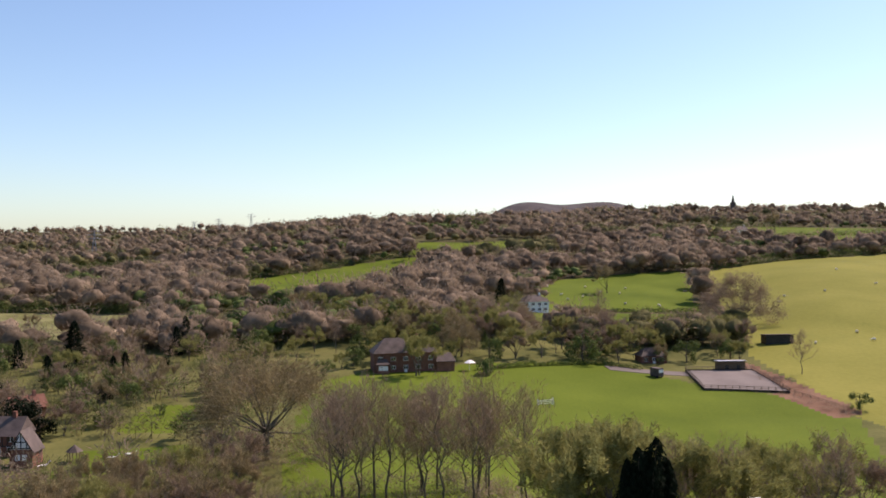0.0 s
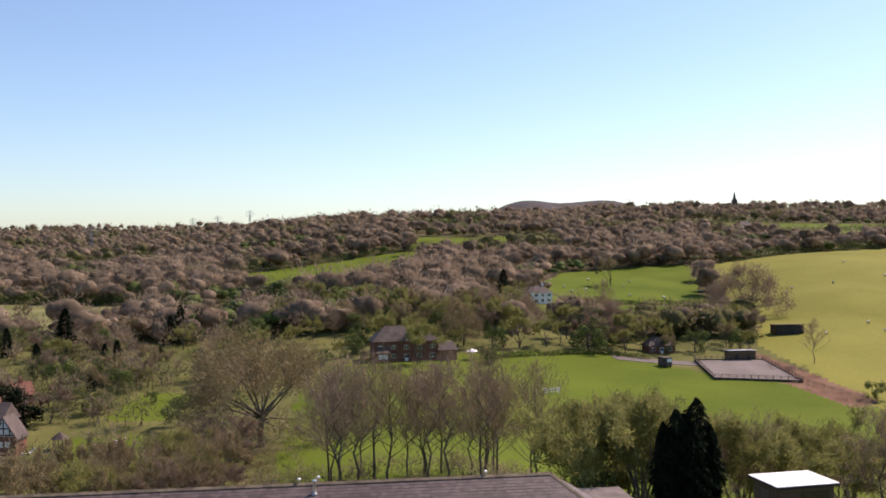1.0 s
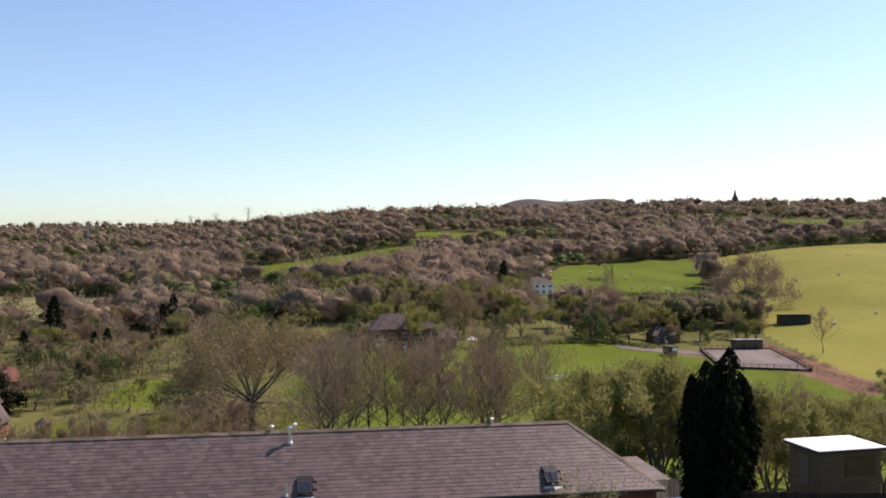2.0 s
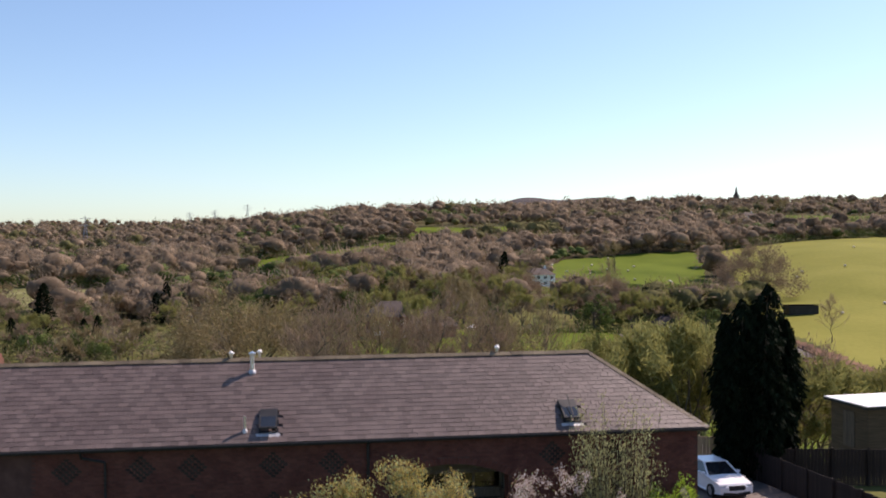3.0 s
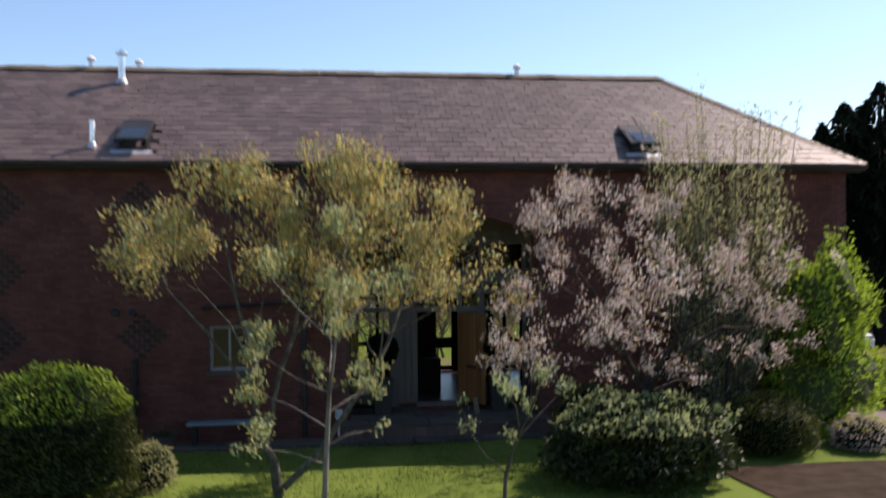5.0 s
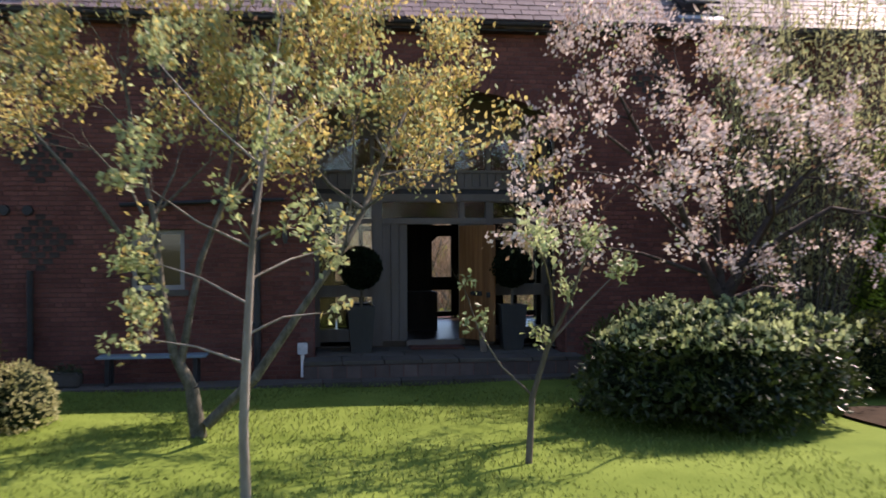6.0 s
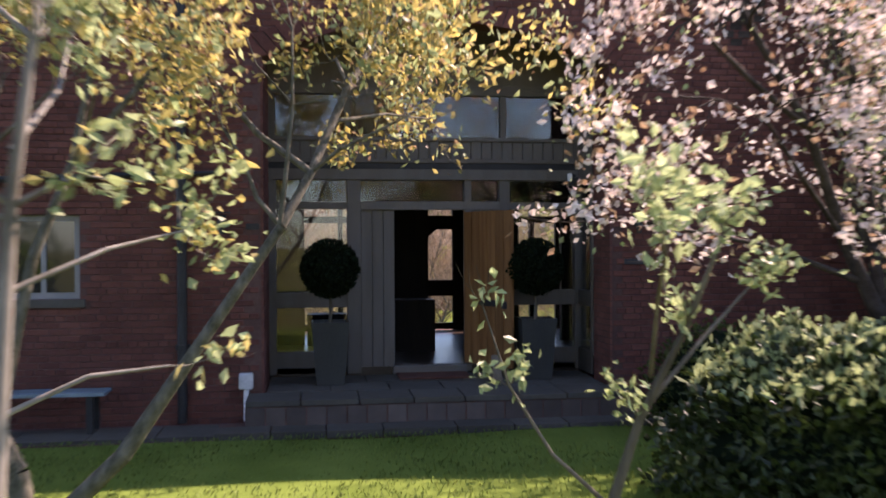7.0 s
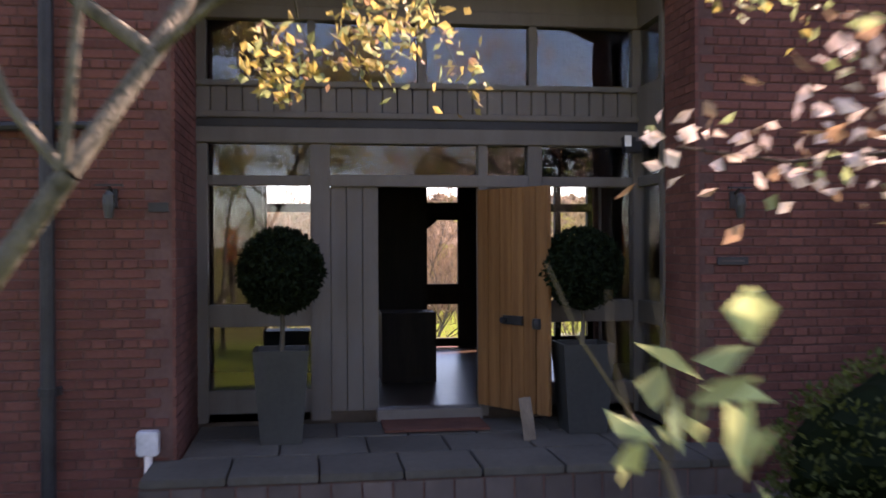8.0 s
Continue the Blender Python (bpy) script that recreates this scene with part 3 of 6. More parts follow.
# ridge and hip tiles
for k in range(68):
    x = XE - RUN - 0.45 * k
    ridge = Geo()
    rise = random.uniform(-0.008, 0.012)
    for s in (-1, 1):
        ridge.slab([(x, RIDGE_Y, RIDGE_Z + 0.075 + rise), (x - 0.44, RIDGE_Y, RIDGE_Z + 0.075 + rise), (x - 0.44, RIDGE_Y + s * 0.17, RIDGE_Z - 0.035 + rise), (x, RIDGE_Y + s * 0.17, RIDGE_Z - 0.035 + rise)][::s], 0.02)
    part("ridge_tile", ridge, M_RIDGE, barn)
for side in (EAVE_Y, 2 * RIDGE_Y - EAVE_Y):
    p0, p1 = Vector((XE, side, EAVE_Z + 0.03)), Vector((XE - RUN, RIDGE_Y, RIDGE_Z + 0.06))
    across = Vector((1, math.copysign(1, RIDGE_Y - side), 0)).normalized() * 0.16
    for k in range(14):
        a, b = p0.lerp(p1, k / 14), p0.lerp(p1, (k + 1.04) / 14)
        hip = Geo()
        for s in (-1, 1):
            hip.slab([a, b, b + across * s + Vector((0, 0, -0.07)), a + across * s + Vector((0, 0, -0.07))][::s], 0.02)
        part("hip_tile", hip, M_RIDGE, barn)


def on_roof(x, s, up=0.0):
    """A place on the front slope: s metres up the slope from the eaves, up metres off it."""
    return Vector((x, EAVE_Y + s * math.cos(SLOPE) - up * math.sin(SLOPE), EAVE_Z + s * math.sin(SLOPE) + up * math.cos(SLOPE)))


def slope_box(g, x0, x1, s0, s1, u0, u1):
    i = len(g.v)
    g.v += [tuple(on_roof(x, s, u)) for u in (u0, u1) for s in (s0, s1) for x in (x0, x1)]
    g.f += [tuple(i + k for k in q) for q in ((0, 2, 3, 1), (4, 5, 7, 6), (0, 1, 5, 4), (1, 3, 7, 5), (3, 2, 6, 7), (2, 0, 4, 6))]


# skylights, each tilted open a little
for x0 in (-6.26, 4.55):
    sk = thing("skylight", "dark-framed roof window propped slightly open in the slates", "skylight", group="roof windows")
    x1 = x0 + 0.62
    g = Geo()
    for a, b, c, e in ((x0, x0 + 0.06, 0.42, 1.52), (x1 - 0.06, x1, 0.42, 1.52), (x0, x1, 0.42, 0.48), (x0, x1, 1.46, 1.52)):
        slope_box(g, a, b, c, e, -0.02, 0.06)
    part("frame", g, M_BLACK, sk)
    g = Geo()
    slope_box(g, x0 - 0.1, x1 + 0.1, 0.20, 0.42, 0.005, 0.02)
    part("flashing", g, M_LEAD, sk, "pale lead flashing apron")
    sash, pane = Geo(), Geo()
    lift = 0.15
    for gg, inset, u0, u1 in ((sash, 0.0, 0.0, 0.05), (pane, 0.06, 0.035, 0.055)):
        lo, hi = 0.44 + inset, 1.50 - inset
        c = [on_roof(x0 + inset, lo, 0.07 + lift * (1 - (lo - 0.44) / 1.06) + u1), on_roof(x1 - inset, lo, 0.07 + lift * (1 - (lo - 0.44) / 1.06) + u1), on_roof(x1 - inset, hi, 0.07 + u1), on_roof(x0 + inset, hi, 0.07 + u1)]
        gg.slab(c, 0.05)
    part("sash", sash, M_BLACK, sk)
    part("pane", pane, M_CARGLASS, sk)
    if x0 > 0:
        g = Geo()
        slope_box(g, x0 + 0.29, x0 + 0.33, 0.46, 1.5, 0.34, 0.36)
        part("glazing_bar", g, M_BLACK, sk)


def flue(x, s, height, radius, cowl, label):
    f = thing("flue", label, "flue", group="roof flues")
    b = on_roof(x, s)
    g = Geo()
    slope_box(g, x - 0.2, x + 0.2, s - 0.22, s + 0.18, 0.004, 0.02)
    part("flashing", g, M_LEAD, f)
    part("pipe", Geo().tube(b - Vector((0, 0, 0.1)), b + Vector((0, 0, height)), radius, radius * 0.95, 12), M_STEEL, f, smooth=False)
    part("collar", Geo().lathe([(radius * 1.8, b.z - 0.02), (radius * 1.5, b.z + 0.06), (radius * 1.05, b.z + 0.11)], b.x, b.y), M_LEAD, f)
    if cowl:
        z = b.z + height
        part("cowl", Geo().lathe([(radius * 1.05, z), (radius * 1.6, z + 0.03), (radius * 1.6, z + 0.09), (radius * 0.4, z + 0.14)], b.x, b.y), M_STEEL, f)


flue(-6.62, 3.52, 0.64, 0.085, True, "shiny steel flue pipe with a round cowl")
flue(-6.74, 0.52, 0.55, 0.055, False, "short steel vent pipe low on the slates")
for x, y in ((-7.43, RIDGE_Y + 0.05), (-6.40, RIDGE_Y + 0.35), (2.75, RIDGE_Y + 0.05)):
    f = thing("flue", "small pale metal vent cowl standing behind the roof ridge", "flue", group="ridge vents")
    z = RIDGE_Z - 0.2
    part("pipe", Geo().lathe([(0.06, z), (0.06, z + 0.42)], x, y, 10), M_STEEL, f)
    part("cowl", Geo().lathe([(0.065, z + 0.40), (0.10, z + 0.43), (0.10, z + 0.48), (0.03, z + 0.53)], x, y, 10), M_WHITE, f)

# diamond-shaped breathers in the brickwork: dark blocks coloured like the shade in the holes
hole_mesh = Geo().box(-0.072, -0.006, -0.042, 0.072, 0.05, 0.042).mesh("vent_hole", M_DARKBARK)
for cx, zs in ((-12.6, (4.45, 3.08, 1.73)), (-10.2, (4.45, 3.08)), (-8.5, (4.44, 3.07, 1.73)), (-5.78, (4.43, 3.07, 1.73)), (-3.75, (4.43,)), (6.35, (4.43,)), (4.1, (4.43,))):
    for cz in zs:
        for r in range(-4, 5):
            n = 5 - abs(r)
            for k in range(n):
                ob = new("vent_hole", hole_mesh)
                ob.parent, ob.location = barn, (cx + (k - (n - 1) / 2) * 0.205, 0, cz + r * 0.098)

# front screen of the porch
Y0, Y1 = RECESS, RECESS + 0.12
screen = thing("porch_screen", "taupe painted timber and glass porch screen with panelled boards", "porch")


def rail(x0, x1, z0, z1, name="rail", y0=Y0, y1=Y1, m=None):
    part(name, Geo().box(x0, y0, z0, x1, y1, z1), m or M_TAUPE, screen, bevel=0.008)


for x0, x1 in ((-1.64, -1.53), (-0.62, -0.44), (0.93, 1.02), (1.40, 1.54), (2.43, 2.54)):
    rail(x0, x1, -0.10, 2.42, "post", Y0 - 0.02)
for x0, x1 in ((-1.53, -0.62), (1.54, 2.43)):
    rail(x0, x1, -0.10, 0.19)
    rail(x0, x1, 0.76, 0.96)
    rail(x0, x1, 2.04, 2.13)
rail(-0.44, 1.40, 2.03, 2.14, y0=Y0 - 0.03)
rail(-1.64, 2.54, 2.42, 2.56, "beam", Y0 - 0.05)
rail(-1.64, 2.54, 2.56, 2.645, "dark_band", Y0 - 0.03, m=M_BLACK)
rail(-1.64, 2.54, 2.645, 2.70, "beam", Y0 - 0.06)
x = -1.64
while x < 2.5:
    rail(x + 0.004, min(x + 0.136, 2.54), 2.70, 2.93, "board", Y0 - 0.01, Y1 - 0.03)
    x += 0.14
rail(-1.64, 2.54, 2.93, 2.98, "sill", Y0 - 0.05)
rail(-1.64, 2.54, 3.54, 3.66, "beam", Y0 - 0.03)
rail(-1.64, 2.54, 3.66, 4.22, "head_panel", Y0, Y1)
for x0, x1 in ((-1.64, -1.54), (-0.64, -0.57), (0.37, 0.45), (1.42, 1.50), (2.43, 2.54)):
    rail(x0, x1, 2.98, 3.54, "mullion")
for k in range(3):
    rail(-0.44 + 0.147 * k + 0.003, -0.44 + 0.147 * (k + 1) - 0.003, -0.06, 2.03, "board", Y0 + 0.01, Y1)
for k in range(3):
    rail(1.02 + 0.127 * k + 0.003, 1.02 + 0.127 * (k + 1) - 0.003, -0.06, 2.03, "board", Y0 + 0.01, Y1)
for x0, x1, z0, z1 in ((-1.53, -0.62, 0.19, 0.76), (-1.53, -0.62, 0.96, 2.04), (-1.53, -0.62, 2.13, 2.42), (1.54, 2.43, 0.19, 0.76), (1.54, 2.43, 0.96, 2.04), (1.54, 2.43, 2.13, 2.42), (-0.44, 1.40, 2.14, 2.42), (-1.54, -0.64, 2.98, 3.54), (-0.57, 0.37, 2.98, 3.54), (0.45, 1.42, 2.98, 3.54), (1.50, 2.43, 2.98, 3.54)):
    p = part("pane", Geo().box(x0, Y0 + 0.05, z0, x1, Y0 + 0.056, z1), M_GLASS, screen)
    p.visible_shadow = False
for x0, x1 in ((-0.44, -0.005), (1.02, 1.40)):
    part("backing_panel", Geo().box(x0, Y1 + 0.002, -0.06, x1, Y1 + 0.022, 2.03), M_TAUPE, screen)
# the glazed return beside the brick jamb
for z0, z1 in ((-0.1, 0.19), (0.76, 0.96), (2.04, 2.13), (2.42, 2.98), (3.54, 4.22)):
    part("return_rail", Geo().box(2.47, 0.66, z0, 2.57, Y0, z1), M_TAUPE, screen)
part("return_post", Geo().box(2.46, 0.66, -0.1, 2.57, 0.74, 4.22), M_TAUPE, screen)
for z0, z1 in ((0.19, 0.76), (0.96, 2.04), (2.13, 2.42), (2.98, 3.54)):
    p = part("pane", Geo().box(2.51, 0.74, z0, 2.516, Y0, z1), M_GLASS, screen)
    p.visible_shadow = False
part("threshold", Geo().box(-0.03, Y0 - 0.1, -0.12, 0.95, Y1, -0.01), M_TAUPE, screen, bevel=0.01)

# open oak door, hinged at the right post and swung outwards
door = thing("front_door", "open oiled-oak plank front door with black iron latch", "door", (0.93, Y0 - 0.02, 0.0), -57.4)
w = 0.90 / 6
for k in range(6):
    part("plank", Geo().box(w * k + 0.003, -0.022, 0.015, w * (k + 1) - 0.003, 0.022, 2.0), M_OAK, door, bevel=0.006)
for z in (0.25, 1.0, 1.75):
    part("ledge", Geo().box(0.04, 0.022, z - 0.07, 0.86, 0.05, z + 0.07), M_OAK, door, bevel=0.006)
latch = part("latch", Geo().box(0.36, -0.045, 0.78, 0.60, -0.022, 0.86).tube((0.40, -0.03, 0.82), (0.40, -0.10, 0.82), 0.022, 0.028, 8), M_BLACK, door, "black iron latch", bevel=0.0)
part("lock", Geo().lathe([(0.040, 0.76), (0.046, 0.80), (0.04, 0.85)], 0.77, -0.03, 10), M_BLACK, door)

# ironwork and fittings on the front wall
pipe = thing("downpipe", "black cast-iron rainwater downpipe on the brick wall", "downpipe")
part("pipe", Geo().tube((-2.52, -0.09, -0.42), (-2.52, -0.09, 5.05), 0.055, 0.055, 10).tube((-2.52, -0.09, 5.05), (-2.40, -0.32, 5.2), 0.042, 0.042, 10), M_BLACK, pipe)
for z in (0.4, 2.2, 4.0):
    part("bracket", Geo().lathe([(0.07, z), (0.07, z + 0.06)], -2.52, -0.09, 10), M_BLACK, pipe)
    part("bracket_ear", Geo().box(-2.60, -0.05, z, -2.44, 0.0, z + 0.06), M_BLACK, pipe)
part("branch_pipe", Geo().tube((-4.6, -0.07, 2.30), (-2.56, -0.07, 2.38), 0.035, 0.035, 8).tube((-2.48, -0.06, 2.38), (-2.10, -0.06, 2.39), 0.03, 0.03, 8), M_BLACK, pipe)
pipe = thing("downpipe", "black downpipe below the eaves with a swan neck", "downpipe")
part("pipe", Geo().tube((-11.34, -0.08, -0.42), (-11.34, -0.08, 4.75), 0.042, 0.042, 10).tube((-11.34, -0.08, 4.75), (-12.1, -0.1, 4.92), 0.042, 0.042, 10).tube((-12.1, -0.1, 4.92), (-12.1, -0.33, 5.2), 0.042, 0.042, 10), M_BLACK, pipe)
pipe = thing("downpipe", "thin black soil pipe standing against the brick", "downpipe")
part("pipe", Geo().tube((-5.92, -0.07, -0.42), (-5.92, -0.07, 1.3), 0.05, 0.05, 10), M_BLACK, pipe)
for x in (-6.3, -5.96):
    v = thing("wall_vent", "round dark vent cowl on the brick wall", "vent", group="wall vents")
    part("cowl", Geo().tube((x, 0.0, 2.22), (x, -0.06, 2.22), 0.085, 0.075, 12), M_BLACK, v)
part("air_brick", Geo().box(-1.82, -0.006, 1.75, -1.67, 0.03, 1.82), M_BLACK, barn, "dark air brick")
for x in (-2.08, 2.81):
    lan = thing("wall_lantern", "small unlit brass lantern on the brick wall", "lantern", group="porch lanterns")
    part("backplate", Geo().box(x - 0.04, -0.02, 1.78, x + 0.04, 0.0, 1.92), M_BLACK, lan)
    part("arm", Geo().tube((x, -0.01, 1.90), (x, -0.12, 1.94), 0.010, 0.010, 6).box(x - 0.10, -0.13, 1.935, x + 0.10, -0.10, 1.95), M_BLACK, lan)
    part("glass_shade", Geo().lathe([(0.028, 1.70), (0.045, 1.80), (0.04, 1.87), (0.012, 1.90)], x, -0.12, 10), M_ZINC, lan)
sign = thing("house_sign", "dark slate sign with pale unreadable lettering on the brick", "sign")
part("plate", Geo().box(2.66, -0.02, 1.32, 2.93, -0.003, 1.385), M_BLACK, sign, bevel=0.004)
part("lettering", Geo().box(2.70, -0.023, 1.345, 2.89, -0.0195, 1.36), M_DARKSLATE, sign)
meter = thing("meter_box", "pale grey electric box with a white conduit", "electric box")
part("box", Geo().box(-1.90, -0.12, -0.06, -1.74, -0.002, 0.12), M_LEAD, meter, bevel=0.012)
part("conduit", Geo().tube((-1.82, -0.06, -0.42), (-1.82, -0.06, -0.06), 0.03, 0.03, 8), M_WHITE, meter)
flood = thing("floodlight", "black security floodlight under the porch beam", "floodlight")
part("bracket", Geo().box(2.30, Y0 - 0.12, 2.46, 2.42, Y0 - 0.05, 2.50), M_BLACK, flood)
part("housing", Geo().box(2.28, Y0 - 0.24, 2.34, 2.44, Y0 - 0.12, 2.45), M_BLACK, flood, bevel=0.01)
part("lens", Geo().box(2.27, Y0 - 0.25, 2.40, 2.33, Y0 - 0.235, 2.50), M_WHITE, flood)

# windows of the front wall
for (x0, x1, z0, z1), label in zip(WIN, ("pale-framed casement window in the brick wall", "dark arched window in the brick wall")):
    win = tagged(thing("window_1" if x0 > -5 else "window_2", label, "window"), kind="structure")
    m = M_FRAME if x0 > -5 else M_BLACK
    for a, b, c, e in ((x0, x0 + 0.07, z0, z1), (x1 - 0.07, x1, z0, z1), (x0 + 0.07, x1 - 0.07, z0, z0 + 0.07), (x0 + 0.07, x1 - 0.07, z1 - 0.07, z1), ((x0 + x1) / 2 - 0.025, (x0 + x1) / 2 + 0.025, z0 + 0.07, z1 - 0.07)):
        part("window_frame", Geo().box(a, 0.08, c, b, 0.15, e), m, win)
    part("window_sill", Geo().box(x0 - 0.06, -0.04, z0 - 0.09, x1 + 0.06, 0.1, z0 - 0.003), M_STONE, win)
    # black sheet added behind the glass in place of the dark room
    part("blind", Geo().box(x0, 0.24, z0, x1, 0.30, z1), M_BLACK, win)
    part("pane", Geo().box(x0 + 0.07, 0.11, z0 + 0.07, x1 - 0.07, 0.116, z1 - 0.07), M_CARGLASS, win)
# arch ring
for k in range(34):
    x0 = DOOR_L - 0.05 + (DOOR_R - DOOR_L + 0.1) * k / 34
    x1 = x0 + (DOOR_R - DOOR_L + 0.1) / 34 - 0.012
    za, zb = (arch_z(min(max(q, DOOR_L), DOOR_R), DOOR_L, DOOR_R, SPRING, CROWN) for q in (x0, x1))
    lean = ((x0 + x1) / 2 - (DOOR_L + DOOR_R) / 2) * 0.10
    g = Geo()
    i = len(g.v)
    g.v += [(x0, -0.012, za), (x1, -0.012, zb), (x1 + lean, -0.012, zb + 0.22), (x0 + lean, -0.012, za + 0.22), (x0, 0.1, za - 0.004), (x1, 0.1, zb - 0.004), (x1 + lean, 0.1, zb + 0.22), (x0 + lean, 0.1, za + 0.22)]
    g.f += [(0, 1, 2, 3), (0, 4, 5, 1), (1, 5, 6, 2), (2, 6, 7, 3), (3, 7, 4, 0)]
    part("arch_brick", g, M_BRICK, barn)

# ---- the garden in front ----
def lawn_sheet(name, x0, x1, y0, y1, z, material, label, category, step=0.35, rough=0.015):
    xs, yy = np.arange(x0, x1 + 0.01, step), np.arange(y0, y1 + 0.01, step)
    mx, my = np.meshgrid(xs, yy)
    mz = z + rough * (np.sin(mx * 1.7 + my) + np.sin(my * 2.3 - mx * 0.7))
    ix = np.arange(mx.size).reshape(mx.shape)
    g = Geo()
    g.v = np.stack([mx, my, mz], -1).reshape(-1, 3).tolist()
    g.f = [tuple(q) for q in np.stack([ix[:-1, :-1], ix[:-1, 1:], ix[1:, 1:], ix[1:, :-1]], -1).reshape(-1, 4).tolist()]
    return tagged(new(name, g.mesh(name, material, True)), label, category, kind="structure")


LAWN_Z = -0.43
lawn_sheet("lawn", -13.0, 9.2, -9.5, -0.95, LAWN_Z, M_LAWN, "bright mown spring lawn half in the barn's shade", "lawn")
lawn_sheet("drive", 9.3, 24.0, -22.0, -4.6, -0.40, M_DRIVE, "pinkish gravel drive beside the garden", "drive", 0.8, 0.004)
lawn_sheet("flower_bed", 4.7, 9.2, -7.6, -3.9, -0.40, M_SOIL, "dark bare soil border at the lawn edge", "flower bed", 0.3, 0.012)
lawn_sheet("side_drive", 9.7, 19.6, -4.6, 30.0, -0.44, M_DRIVE, "pinkish gravel drive beside the barn", "drive", 0.8, 0.004)
# ground out of view, given a dull tone to darken its reflection in the panes
lawn_sheet("rough_lawn", -30.0, 4.2, -24.0, -9.4, LAWN_Z - 0.03, M_ROUGH, "unseen ground further down the garden in a dull rough-grass tone", "lawn", 0.8)
# grass blades
lr = np.random.default_rng(3)
n = 26000
gx_, gy_ = lr.uniform(-6.5, 3.5, n), lr.uniform(-9.0, -1.0, n)
c = np.stack([gx_, gy_, np.full(n, LAWN_Z + 0.015)], 1)
w_ = np.stack([lr.normal(size=n) * 0.5, lr.normal(size=n) * 0.5, np.ones(n)], 1)
tagged(new("grass", Geo().quads(cards(c, w_, 0.05, 0.014, lr)).mesh("grass", mat("grass_blade", (0.09, 0.135, 0.025), (0.17, 0.225, 0.055), 1.5, 0.7, 0, 10, 0.35, "island", glow=0.4))), "short blades of fresh grass on the lawn", "grass", kind="stuff")

# stone step and flags
path = tagged(thing("terrace", "worn sandstone flags and a brick-edged step before the porch", "terrace"), kind="structure")
part("bed", Geo().box(-13.5, -0.95, -0.7, -1.80, 0.0, -0.455).box(2.66, -0.95, -0.7, 9.6, 0.0, -0.455).box(-1.80, -0.60, -0.7, 2.66, -0.001, -0.185).box(DOOR_L, 0.0, -0.7, 2.7, RECESS + 0.1, -0.185), M_MORTAR, path)
srng = random.Random(11)
for x0, x1, y0, y1, w, z in ((-1.80, 2.66, -0.62, 0.02, 0.60, -0.12), (-1.60, 2.46, 0.03, 0.66, 0.68, -0.12), (-1.60, 2.46, 0.67, 1.30, 0.60, -0.12)):
    x = x0
    while x < x1 - 0.05:
        e = min(x + w * srng.uniform(0.92, 1.08), x1)
        part("flagstone", Geo().box(x + 0.006, y0 + 0.005, z - 0.06, e - 0.006, y1 - 0.005, z + srng.uniform(-0.004, 0.004)), M_STONE, path, bevel=0.008)
        x = e
x = -1.80
while x < 2.6:
    part("edge_brick", Geo().box(x + 0.005, -0.612, -0.40, x + 0.21, -0.50, -0.19), M_DARKSLATE, path, bevel=0.006)
    x += 0.22
x = -13.0
while x < 9.4:
    e = x + srng.uniform(0.55, 0.8)
    if e < -1.85 or x > 2.7:
        part("flagstone", Geo().box(x + 0.008, -0.93, -0.48, e - 0.008, -0.30, -0.415 + srng.uniform(-0.006, 0.004)), M_STONE, path)
    elif x > -2.2:
        part("flagstone", Geo().box(x + 0.008, -1.0, -0.46, e - 0.008, -0.63, -0.38 + srng.uniform(-0.006, 0.004)), M_STONE, path)
    x = e
mat_ = thing("doormat", "reddish-brown coir doormat lying before the door", "doormat")
part("mat_surface", Geo().box(0.0, 0.72, -0.113, 0.92, 1.24, -0.09), mat("coir", (0.10, 0.035, 0.025), (0.18, 0.07, 0.045), 4, 0.95, 0.6, 90), mat_, bevel=0.006)
prop = thing("door_stop", "weathered offcut of timber leaning as a door stop", "door stop", (1.17, 0.30, -0.115), 20)
part("board", Geo().slab([(-0.06, 0.0, 0.0), (0.06, 0.0, 0.0), (0.11, 0.16, 0.32), (-0.01, 0.16, 0.32)], 0.03), M_FENCE, prop)

